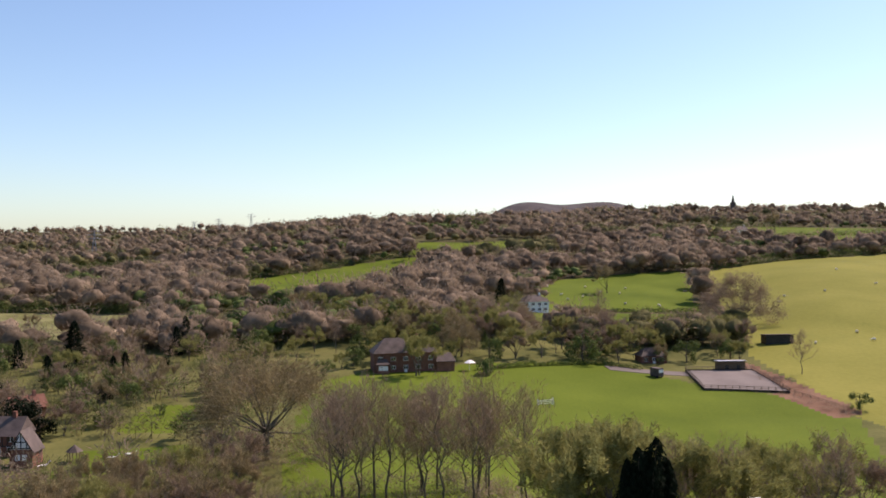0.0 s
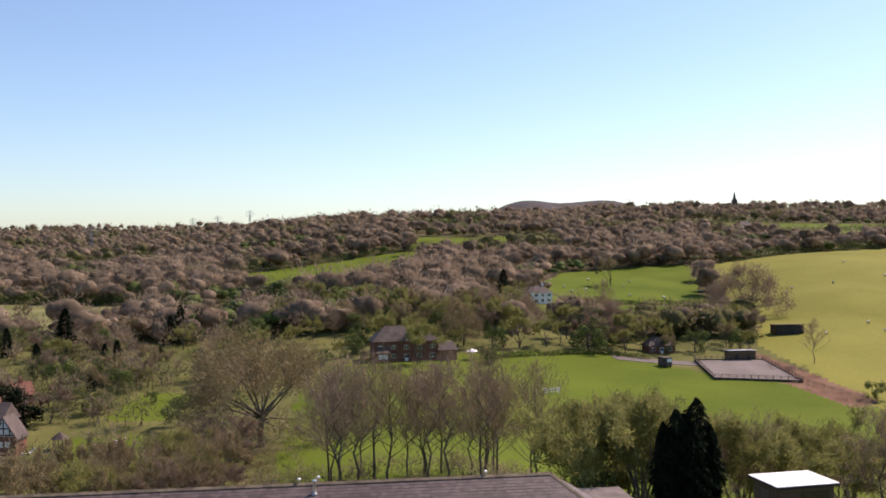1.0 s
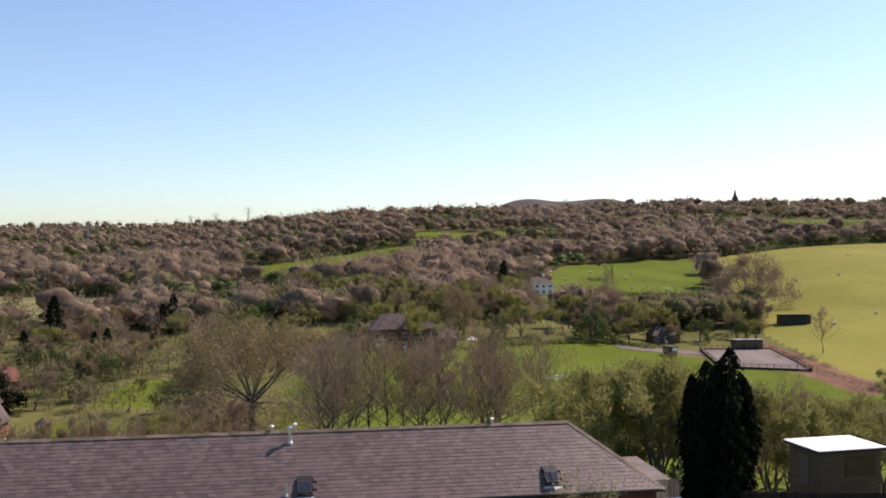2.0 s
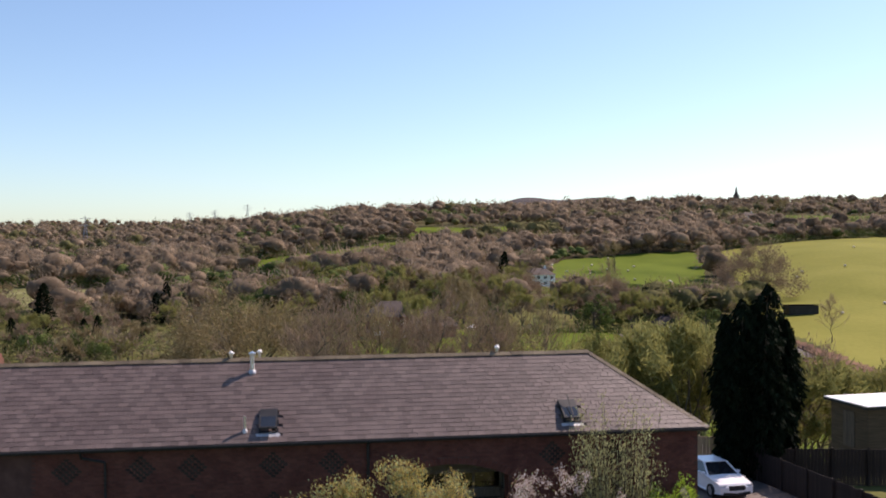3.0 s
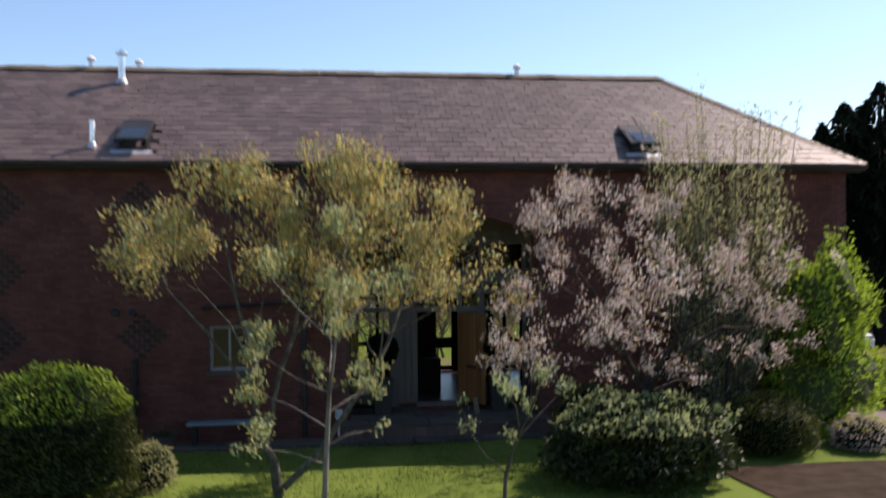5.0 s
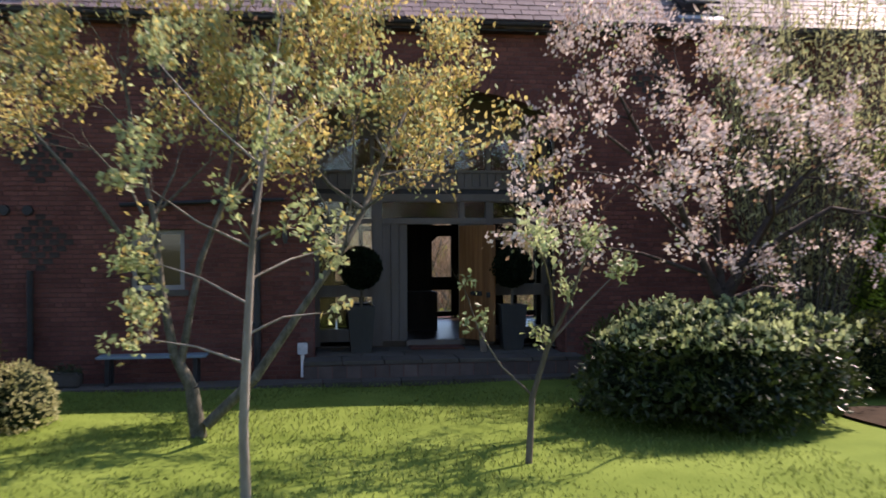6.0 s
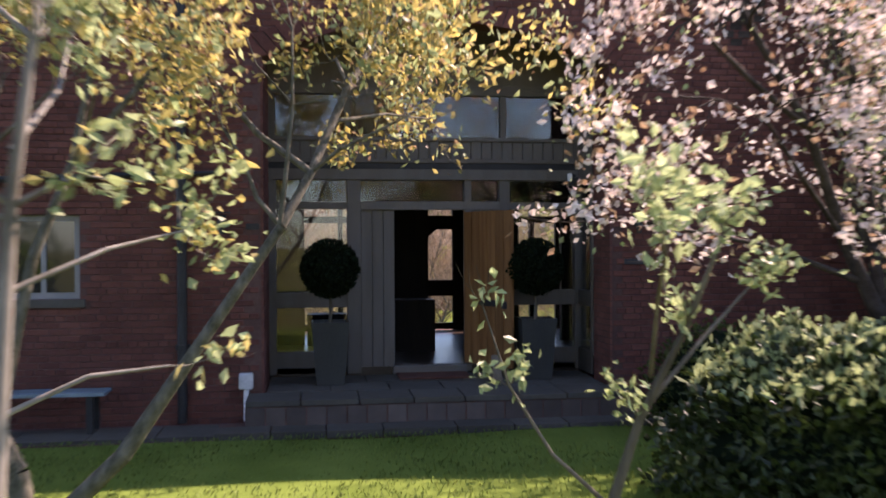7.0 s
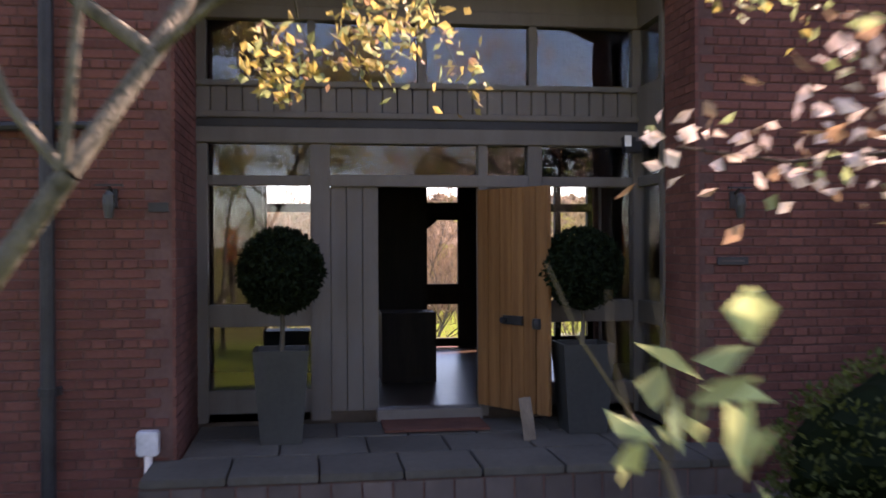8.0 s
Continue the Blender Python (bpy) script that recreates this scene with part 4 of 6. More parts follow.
# clipped bay balls in tall square planters
def bay(x, y):
    b = thing("bay_tree", "clipped dark bay ball on a stem in a tall grey planter", "potted tree", (x, y, -0.115), group="planters beside the door")
    g = Geo()
    t, s, h = 0.225, 0.165, 0.76
    rings = [(s, 0.0), (t, h), (t - 0.025, h), (t - 0.03, h - 0.06)]
    for r, z in rings:
        g.v += [(-r, -r, z), (r, -r, z), (r, r, z), (-r, r, z)]
    for k in range(3):
        g.f += [(4 * k + j, 4 * k + (j + 1) % 4, 4 * k + 4 + (j + 1) % 4, 4 * k + 4 + j) for j in range(4)]
    g.f += [(3, 2, 1, 0)]
    part("planter", g, M_ZINC, b, "tapered grey planter")
    part("soil", Geo().box(-0.19, -0.19, h - 0.1, 0.19, 0.19, h - 0.055), M_FLOOR, b)
    part("stem", Geo().path([(0, 0, h - 0.06), (0.012, 0.0, h + 0.2), (-0.005, 0.01, h + 0.42)], [0.022, 0.02, 0.018], 8), M_BARK, b)
    r = np.random.default_rng(int(abs(x) * 100))
    way = r.normal(size=(2600, 3))
    way /= np.linalg.norm(way, axis=1, keepdims=True)
    c = way * (0.30 + 0.06 * r.uniform(0, 1, (2600, 1)) ** 0.6) + np.array((0, 0, 1.40))
    g = Geo().quads(cards(c, way * 0.6 + r.normal(size=way.shape) * 0.8, 0.065, 0.03, r))
    g.lathe([(0.02, 1.08), (0.17, 1.14), (0.27, 1.26), (0.31, 1.40), (0.27, 1.54), (0.17, 1.66), (0.02, 1.70)], 0, 0, 12)
    part("crown", g, M_DARK, b)


bay(-0.86, 0.58)
bay(1.71, 0.62)

# bench
bench = thing("bench", "blue-grey painted backless bench against the brick wall", "bench", (-4.05, -0.42, -0.42))
for k in range(3):
    part("slat", Geo().box(-0.80, -0.19 + 0.13 * k, 0.40, 0.80, -0.07 + 0.13 * k, 0.44), M_TEAL, bench, bevel=0.006)
for x in (-0.68, 0.60):
    for y in (-0.16, 0.12):
        part("leg", Geo().box(x, y, 0.0, x + 0.07, y + 0.07, 0.40), M_BLACK, bench)
trough = thing("stone_trough", "low grey stone trough standing on the flags", "trough", (-5.35, -0.55, -0.42))
part("bowl", Geo().box(-0.28, -0.16, 0.0, 0.28, 0.16, 0.22), M_STONE, trough, bevel=0.03)
tagged(part("planting", Geo().quads(cards(np.random.default_rng(4).normal(size=(120, 3)) * (0.14, 0.08, 0.04) + (0, 0, 0.24), np.random.default_rng(5).normal(size=(120, 3)) + (0, 0, 1), 0.09, 0.03, np.random.default_rng(6))), M_LEAF_DARK, trough), kind="stuff")


# ---- garden trees and shrubs ----
def clear_of_way(name, x, y, z):
    """Whether a twig end stays out of the trimmed space before the door."""
    if name == "sapling":
        return x > -0.26 and not (x < 0.4 and z > 1.32 and y > -7.25)
    if name == "blossom_tree":
        return x > -0.55 + 0.657 * (y + 7.264) or 0.15 < x < 1.4 and -5.4 < y < -4.6 and 1.5 < z < 2.0
    return not ((-2.4 if y > -5.5 else -1.4) < x < 0.62 and z < (2.42 if y > -3.8 else 2.12))


def garden_tree(name, label, stems, leaves, seed, bark=None, at=(0, 0, 0), levels=2, lift=0.2, kids=(2, 3), limb=0.95):
    """stems: lists of (x, y, z, radius), each ending in forks; leaves: (material, part name, per tip, strew, length, width, droop)."""
    r = np.random.default_rng(seed)
    tr = thing(name, label, "tree", at)
    wood, tips = Geo(), []
    for stem in stems:
        pts = [Vector(s[:3]) - Vector(at) for s in stem]
        wood.path(pts, [s[3] for s in stem], 8)
        for k in range(1, len(pts)):
            d = (pts[k] - pts[k - 1]).normalized()
            last = k == len(pts) - 1
            if name == "blossom_tree" and stem[k][3] < 0.012:
                tips += [(pts[k - 1].lerp(pts[k], f), d) for f in (0.2, 0.45, 0.7, 1.0)]
            if (k < 2 and not last) or (name == "maple_tree" and stem[k][3] > 0.03 and pts[k].z < 1.6):
                continue
            for j in range(4 if last else 2):
                a = r.uniform(0, 6.28)
                side = Matrix.Rotation(a, 3, d) @ d.orthogonal().normalized()
                way = (d * (0.8 if last else 0.4) + side * r.uniform(0.5, 1.0) + Vector((0, 0, lift))).normalized()
                if name != "sapling" and not clear_of_way(name, *(pts[k] + way * limb + Vector(at))):
                    continue
                branch(wood, tips, pts[k], way, limb * r.uniform(0.75, 1.2), stem[k][3] * 0.6, levels, r, lift, kids, 0.68, 0.7, 0.18, 5)
    # the crowns are kept clear of the way to the door
    tips = [t for t in tips if clear_of_way(name, *(t[0] + Vector(at)))]
    part("trunk", wood, bark or M_PALE_BARK, tr, smooth=True)
    for material, pname, per, strew, length, width, droop in leaves:
        g = Geo()
        leaf_cloud(g, tips, per, strew, length, width, r, 1.0, droop)
        part(pname, g, material, tr)
    return tr


garden_tree("maple_tree", "multi-stemmed young maple with pale mossy limbs and gold-green spring leaves",
            [[(-2.9, -4.5, -0.5, 0.095), (-2.98, -4.5, 0.1, 0.075), (-3.17, -4.5, 0.49, 0.055), (-3.3, -4.5, 1.2, 0.042), (-3.38, -4.45, 2.0, 0.034), (-3.6, -4.4, 2.9, 0.024), (-3.7, -4.4, 3.5, 0.015)],
             [(-3.1, -4.5, 0.35, 0.045), (-3.0, -4.5, 0.91, 0.04), (-2.89, -4.45, 1.49, 0.034), (-2.65, -4.4, 2.12, 0.028), (-2.5, -4.3, 3.0, 0.02), (-2.4, -4.2, 3.7, 0.012)],
             [(-3.3, -4.5, 1.2, 0.03), (-4.0, -4.6, 2.2, 0.022), (-4.6, -4.6, 2.9, 0.014)],
             [(-2.65, -4.4, 2.12, 0.024), (-1.9, -4.2, 3.1, 0.018), (-1.5, -4.1, 3.7, 0.012)],
             [(-3.35, -4.5, 1.7, 0.02), (-3.7, -4.0, 2.3, 0.015), (-4.2, -3.6, 2.8, 0.01)],
             [(-2.82, -4.55, -0.3, 0.062), (-2.3, -4.6, 0.2, 0.056), (-1.65, -4.58, 1.15, 0.038), (-1.28, -4.55, 1.69, 0.033), (-1.08, -4.35, 2.07, 0.03), (-0.8, -3.9, 2.75, 0.03), (-0.45, -3.4, 3.4, 0.02)],
             [(-1.29, -4.56, 1.69, 0.018), (-1.25, -4.6, 2.0, 0.015), (-1.2, -4.6, 2.5, 0.011), (-1.2, -4.6, 3.0, 0.008)],
             [(-1.08, -4.35, 2.07, 0.028), (-1.45, -4.2, 2.35, 0.022), (-1.9, -4.1, 2.9, 0.016)],
             [(-0.95, -4.1, 2.45, 0.018), (-0.5, -3.5, 2.6, 0.012), (-0.1, -3.1, 2.62, 0.008)],
             [(-0.8, -3.9, 2.75, 0.018), (-0.9, -3.2, 2.9, 0.012), (-0.7, -2.8, 2.8, 0.008)]],
            [(M_LEAF_GOLD, "crown", 8, 0.10, 0.078, 0.044, 0.1), (M_LEAF_GREEN, "crown", 4, 0.10, 0.08, 0.046, 0.1), (M_LEAF_COPPER, "young_shoot", 2, 0.10, 0.055, 0.032, 0.1)], 31, M_MOSSBARK, lift=0.28, limb=0.74)
garden_tree("maple_tree", "slender young maple with one thin stem and fresh green leaf clusters",
            [[(-2.2, -7.4, -0.5, 0.045), (-2.22, -7.4, 0.2, 0.04), (-2.18, -7.4, 1.05, 0.033), (-2.14, -7.4, 1.7, 0.026), (-2.06, -7.4, 2.3, 0.018), (-2.0, -7.3, 2.8, 0.01)],
             [(-2.2, -7.4, 0.72, 0.012), (-2.6, -7.3, 0.85, 0.009), (-2.95, -7.2, 0.9, 0.005)],
             [(-2.19, -7.4, 0.95, 0.012), (-1.9, -7.3, 1.08, 0.009), (-1.62, -7.2, 1.1, 0.005)],
             [(-2.15, -7.4, 1.4, 0.012), (-1.85, -7.2, 1.55, 0.009), (-1.6, -7.0, 1.62, 0.005)],
             [(-2.14, -7.4, 1.65, 0.012), (-2.55, -7.5, 1.85, 0.009), (-2.9, -7.5, 2.1, 0.005)],
             [(-2.0, -7.3, 2.8, 0.010), (-1.95, -7.2, 3.2, 0.008), (-1.9, -7.1, 3.6, 0.005)],
             [(-2.06, -7.4, 2.3, 0.012), (-2.5, -7.3, 2.7, 0.009), (-2.85, -7.2, 3.1, 0.005)],
             [(-2.06, -7.4, 2.4, 0.012), (-1.75, -7.1, 2.7, 0.009), (-1.5, -6.9, 2.9, 0.005)],
             [(-2.14, -7.4, 1.9, 0.012), (-2.1, -6.9, 2.2, 0.009), (-2.15, -6.5, 2.5, 0.005)],
             [(-2.18, -7.4, 1.2, 0.012), (-2.6, -7.0, 1.4, 0.009), (-2.95, -6.7, 1.5, 0.005)]],
            [(M_LEAF_GREEN, "crown", 6, 0.055, 0.07, 0.042, 0.2), (M_LEAF_GOLD, "crown", 2, 0.07, 0.06, 0.036, 0.2)], 33, M_PALE_BARK, levels=1, kids=(2, 2), limb=0.29)
garden_tree("sapling", "thin dark-stemmed sapling with fresh green leaves on the lawn",
            [[(0.38, -6.3, -0.5, 0.035), (0.42, -6.3, 0.2, 0.03), (0.55, -6.38, 0.68, 0.024), (0.75, -6.5, 1.15, 0.016), (0.85, -6.7, 1.6, 0.010)],
             [(0.42, -6.3, 0.22, 0.013), (0.12, -6.3, 0.5, 0.010), (-0.1, -6.3, 0.85, 0.007), (-0.23, -6.28, 1.25, 0.004)],
             [(0.55, -6.38, 0.7, 0.014), (1.0, -6.2, 1.1, 0.01), (1.3, -6.1, 1.35, 0.007)],
             [(0.6, -6.4, 0.9, 0.012), (0.45, -6.9, 1.3, 0.009), (0.25, -7.5, 1.5, 0.007), (0.08, -7.9, 1.66, 0.004)]],
            [(M_LEAF_GREEN, "crown", 9, 0.05, 0.066, 0.040, 0.2)], 35, M_BARK, levels=0, kids=(2, 2), limb=0.24)
SHIFT = Vector((0.45, 0.85, 0.0))
cherry = [[(2.75, -5.0, -0.5, 0.10), (2.77, -5.0, 0.3, 0.09), (2.9, -4.95, 0.95, 0.08), (3.15, -4.9, 1.35, 0.055), (3.6, -4.8, 2.0, 0.042), (4.1, -4.7, 2.5, 0.03), (4.7, -4.6, 2.9, 0.02)],
          [(2.9, -4.95, 0.95, 0.065), (2.55, -5.0, 1.6, 0.05), (2.1, -5.3, 2.4, 0.038), (1.55, -5.5, 3.1, 0.025), (1.3, -5.5, 3.6, 0.018)],
          [(2.9, -4.95, 1.0, 0.06), (2.9, -4.8, 1.8, 0.045), (2.75, -4.9, 2.8, 0.033), (2.35, -5.0, 3.6, 0.022)],
          [(3.15, -4.9, 1.35, 0.045), (3.6, -5.3, 1.8, 0.035), (4.2, -5.2, 2.1, 0.026), (4.8, -4.9, 2.05, 0.02), (5.4, -4.7, 1.95, 0.013)],
          [(2.55, -5.0, 1.6, 0.024), (1.9, -5.6, 2.0, 0.017), (1.3, -6.2, 2.35, 0.011), (0.8, -6.6, 2.4, 0.008)],
          [(3.3, -4.9, 1.5, 0.03), (3.2, -5.7, 2.0, 0.022), (2.8, -6.4, 2.4, 0.014), (2.2, -6.9, 2.5, 0.008)],
          [(2.1, -5.3, 2.4, 0.028), (1.5, -5.6, 2.7, 0.02), (0.9, -6.0, 3.0, 0.014)],
          [(3.6, -4.8, 2.0, 0.03), (3.8, -4.5, 2.9, 0.022), (3.6, -4.4, 3.5, 0.015)]]
cherry = [[(*(Vector(q[:3]) + SHIFT), q[3]) for q in stem] for stem in cherry]
# the low branch that reaches towards the path
cherry.append([(3.2, -4.1, 1.25, 0.03), (2.2, -4.45, 1.55, 0.018), (1.35, -4.75, 1.68, 0.010), (0.96, -4.88, 1.74, 0.007), (0.6, -5.0, 1.70, 0.005), (0.28, -5.06, 1.73, 0.003)])
garden_tree("blossom_tree", "spreading cherry tree in full pink-white blossom", cherry,
            [(M_BLOSSOM, "blossom", 6, 0.055, 0.052, 0.045, 0.0), (M_LEAF_COPPER, "young_foliage", 2, 0.11, 0.06, 0.032, 0.0), (M_LEAF_GREEN, "young_foliage", 1, 0.12, 0.05, 0.03, 0.0)], 37, M_DARKBARK, limb=0.62)


def wands(name, label, x, y, count, height, spread, leaf, per, size, seed):
    """A shrub of upright shoots."""
    r = np.random.default_rng(seed)
    tr = thing(name, label, "shrub", (x, y, -0.48))
    wood, tips = Geo(), []
    for k in range(count):
        a, o = r.uniform(0, 6.28), r.uniform(0, 1) ** 0.5
        h = height * r.uniform(0.7, 1.08) * (1.0 - 0.12 * o)
        top = Vector((math.cos(a) * o * spread, math.sin(a) * o * spread * 0.7, h))
        foot = top * 0.14
        foot.z = 0
        midp = foot.lerp(top, 0.5) + Vector((math.cos(a), math.sin(a), 0)) * 0.12 * spread * o
        wood.path([foot, midp, top], [0.022, 0.013, 0.004], 4)
        for f in np.linspace(0.12, 1.0, 16):
            q = foot.lerp(midp, f * 2) if f < 0.5 else midp.lerp(top, f * 2 - 1)
            tips.append((q, Vector((0, 0, 1))))
    part("stem", wood, M_BARK, tr)
    g = Geo()
    leaf_cloud(g, tips, per, 0.09, size[0], size[1], r, 0.7)
    part("foliage", g, leaf, tr)


wands("willow_shrub", "tall upright grey-green shrub with many thin shoots by the wall", 6.15, -1.1, 95, 7.1, 1.75, M_LEAF_WILLOW, 8, (0.11, 0.032), 41)


def bush(name, label, x, y, rx, ry, top, leaf, n, size, seed, rough=0.12, z=-0.48, core=None, sprig=None, category="bush"):
    """A dense rounded shrub: many leaves over a lumpy dark heart that stands for the shade inside."""
    r = np.random.default_rng(seed)
    b = thing(name, label, category, (x, y, z))
    h = top - z
    bm = bmesh.new()
    bmesh.ops.create_icosphere(bm, subdivisions=3, radius=1.0)
    for v in bm.verts:
        k = 0.80 + rough * noise.noise(v.co * 2.1 + Vector((seed, 0, 0))) * 1.6
        flat = max(v.co.z, -0.82)
        skirt = min(1 / max(math.sqrt(max(1 - v.co.z ** 2, 0)), 0.5), 1.6) if v.co.z < 0 else 1.0
        v.co = Vector((v.co.x * rx * k * skirt, v.co.y * ry * k * skirt, h / 2 + flat * h / 2 * k))
        v.co.z = max(v.co.z, 0.0)
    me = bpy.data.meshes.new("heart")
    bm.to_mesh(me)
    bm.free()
    # by default near-black, the shade between the leaves given as colour
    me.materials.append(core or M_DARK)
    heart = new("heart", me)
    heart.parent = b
    way = r.normal(size=(n, 3))
    way /= np.linalg.norm(way, axis=1, keepdims=True)
    way[:, 2] = np.maximum(way[:, 2], -0.8)
    lump = np.array([noise.noise(Vector(w) * 2.1 + Vector((seed, 0, 0))) for w in way])[:, None] * 1.6 * rough
    fine = np.array([noise.noise(Vector(w) * 6.5 + Vector((0, seed, 0))) for w in way])[:, None] * 0.10
    rad = 0.88 + lump + fine + r.uniform(-0.06, 0.09, (n, 1)) + np.maximum(r.normal(size=(n, 1)), 0) * rough * 0.25
    c = way * rad * np.array((rx, ry, h / 2)) + np.array((0, 0, h / 2))
    skirt = np.minimum(1 / np.maximum(np.sqrt(np.maximum(1 - way[:, 2] ** 2, 0)), 0.5), 1.6)
    c[:, :2] *= np.where(way[:, 2] < 0, skirt, 1.0)[:, None]
    c[:, 2] = np.maximum(c[:, 2], 0.03)
    g = Geo().quads(cards(c, way * 0.8 + r.normal(size=way.shape) * 0.7 + np.array((0, 0, 0.4)), size[0], size[1], r))
    part("foliage", g, leaf, b)
    if sprig:
        top_ = c[(way[:, 2] > 0.35)][: n // 6] * 1.04
        tagged(part("new_growth", Geo().quads(cards(top_, r.normal(size=top_.shape) * 0.6 + np.array((0, 0, 0.8)), size[0] * 1.1, size[1] * 1.1, r)), sprig, b), kind="stuff")
    return b


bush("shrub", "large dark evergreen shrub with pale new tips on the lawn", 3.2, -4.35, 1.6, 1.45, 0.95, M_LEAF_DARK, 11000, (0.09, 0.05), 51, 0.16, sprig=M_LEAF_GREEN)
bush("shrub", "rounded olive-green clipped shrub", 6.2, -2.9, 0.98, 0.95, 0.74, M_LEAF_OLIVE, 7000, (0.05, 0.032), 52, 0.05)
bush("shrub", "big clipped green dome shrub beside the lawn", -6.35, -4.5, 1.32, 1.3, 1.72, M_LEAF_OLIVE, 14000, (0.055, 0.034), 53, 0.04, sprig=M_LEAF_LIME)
bush("shrub", "small grey-green shrub beside the clipped dome", -5.05, -3.7, 0.45, 0.5, 0.35, M_LEAF_WILLOW, 1500, (0.06, 0.03), 54, 0.1)
bush("shrub", "leafy lime-green shrub by the barn corner", 8.15, -1.3, 1.2, 1.1, 3.25, M_LEAF_LIME, 8500, (0.11, 0.045), 55, 0.34, core=M_LEAF_OLIVE)
bush("shrub", "cream-variegated rounded shrub at the lawn edge", 8.1, -3.0, 0.62, 0.6, 0.22, M_BLOSSOM, 1500, (0.05, 0.03), 56, 0.08, sprig=M_LEAF_YELLOW)
bush("hedge", "low golden-yellow clipped hedge beside the drive", 14.0, 4.4, 1.6, 0.8, 0.62, M_LEAF_YELLOW, 5000, (0.06, 0.035), 57, 0.05, core=M_LEAF_OLIVE, category="hedge")
bush("hedge", "low green clipped hedge beside the drive", 12.2, 1.3, 1.6, 0.8, 0.25, M_LEAF_OLIVE, 4500, (0.05, 0.03), 58, 0.05, category="hedge")
bush("shrub", "broad low green shrub under the cherry", 3.3, -1.6, 1.0, 0.7, 0.75, M_LEAF_OLIVE, 2500, (0.06, 0.035), 59, 0.14)
bush("shrub", "leafy green shrub in the wall border", -9.2, -3.4, 1.5, 1.3, 0.9, M_LEAF_GREEN, 4000, (0.08, 0.04), 60, 0.2)
r = np.random.default_rng(8)
red = thing("red_shrub", "shrub with bright red and orange young shoots", "shrub", (-2.62, -14.7, -0.45))
wood, tips = Geo(), []
for k in range(26):
    a = r.uniform(0, 6.28)
    o = r.uniform(0, 0.28)
    wood.path([(0.0, 0.0, 0.0), (math.cos(a) * o * 0.6, math.sin(a) * o * 0.6, 1.3), (math.cos(a) * o, math.sin(a) * o, r.uniform(2.0, 2.3))], [0.012, 0.009, 0.004], 4)
    tips += [(Vector((math.cos(a) * o, math.sin(a) * o, z)), Vector((0, 0, 1))) for z in np.linspace(1.6, 2.3, 5)]
part("stem", wood, M_BARK, red)
g, g2 = Geo(), Geo()
leaf_cloud(g, tips, 6, 0.06, 0.07, 0.03, r, 0.7)
leaf_cloud(g2, tips, 3, 0.07, 0.07, 0.03, r, 0.7)
part("red_shoot", g, M_LEAF_RED, red)
part("foliage", g2, M_LEAF_GOLD, red)

# ---- beside the barn: car, fences, cabin ----
car = thing("car", "white saloon car parked on the gravel beside the barn", "car", (15.72, 9.75, -0.44), 4)
prof = [(0.0, 0.32), (-0.02, 0.62), (0.12, 0.78), (1.15, 0.93), (1.35, 0.95), (3.95, 1.0), (4.55, 0.98), (4.68, 0.75), (4.62, 0.35), (3.9, 0.22), (0.7, 0.22)]
g = Geo()
secs = [(-0.90, 0.96), (-0.92, 1.0), (-0.55, 1.02), (0.0, 1.04), (0.55, 1.02), (0.92, 1.0), (0.90, 0.96)]
for j, (x, k) in enumerate(secs):
    nose = 0.10 * (1 - (abs(x) / 0.92) ** 2)
    for y, z in prof:
        g.v.append((x * (1.0 if 0.4 < y < 4.3 else 0.93), y - (nose if y < 1.0 else 0) + (nose if y > 4.3 else 0), 0.3 + (z - 0.3) * k))
m_ = len(prof)
for j in range(len(secs) - 1):
    g.f += [(j * m_ + k, j * m_ + (k + 1) % m_, (j + 1) * m_ + (k + 1) % m_, (j + 1) * m_ + k) for k in range(m_)]
g.f += [tuple(range(m_ - 1, -1, -1)), tuple((len(secs) - 1) * m_ + k for k in range(m_))]
body = part("body", g, M_CARPAINT, car, smooth=False)
g, gl = Geo(), Geo()
ring0, ring1 = [(-0.82, 1.25), (0.82, 1.25), (0.80, 4.05), (-0.80, 4.05)], [(-0.60, 2.05), (0.60, 2.05), (0.58, 3.35), (-0.58, 3.35)]
gl.v += [(x, y, 0.94) for x, y in ring0] + [(x, y, 1.40) for x, y in ring1]
gl.f += [(k, (k + 1) % 4, 4 + (k + 1) % 4, 4 + k) for k in range(4)]
part("glazing", gl, M_CARGLASS, car)
g.slab([(x, y, 1.435) for x, y in ring1], 0.045)
for a, b in zip(ring0, ring1):
    g.tube((a[0], a[1], 0.93), (b[0], b[1], 1.41), 0.045, 0.04, 6)
part("cabin_roof", g, M_CARPAINT, car)
for x in (-0.66, 0.66):
    part("headlight", Geo().box(x - 0.17, -0.03, 0.62, x + 0.17, 0.12, 0.75), M_LEAD, car, bevel=0.03)
    part("door_mirror", Geo().box(x * 1.42 - 0.09, 1.45, 0.95, x * 1.42 + 0.09, 1.55, 1.09), M_CARPAINT, car, bevel=0.03)
part("grille", Geo().box(-0.42, -0.13, 0.50, 0.42, 0.02, 0.72), M_BLACK, car, bevel=0.02)
part("lower_intake", Geo().box(-0.7, -0.10, 0.27, 0.7, 0.05, 0.41), M_BLACK, car, bevel=0.02)
part("number_plate", Geo().box(-0.26, -0.15, 0.40, 0.26, -0.13, 0.50), M_WHITE, car)
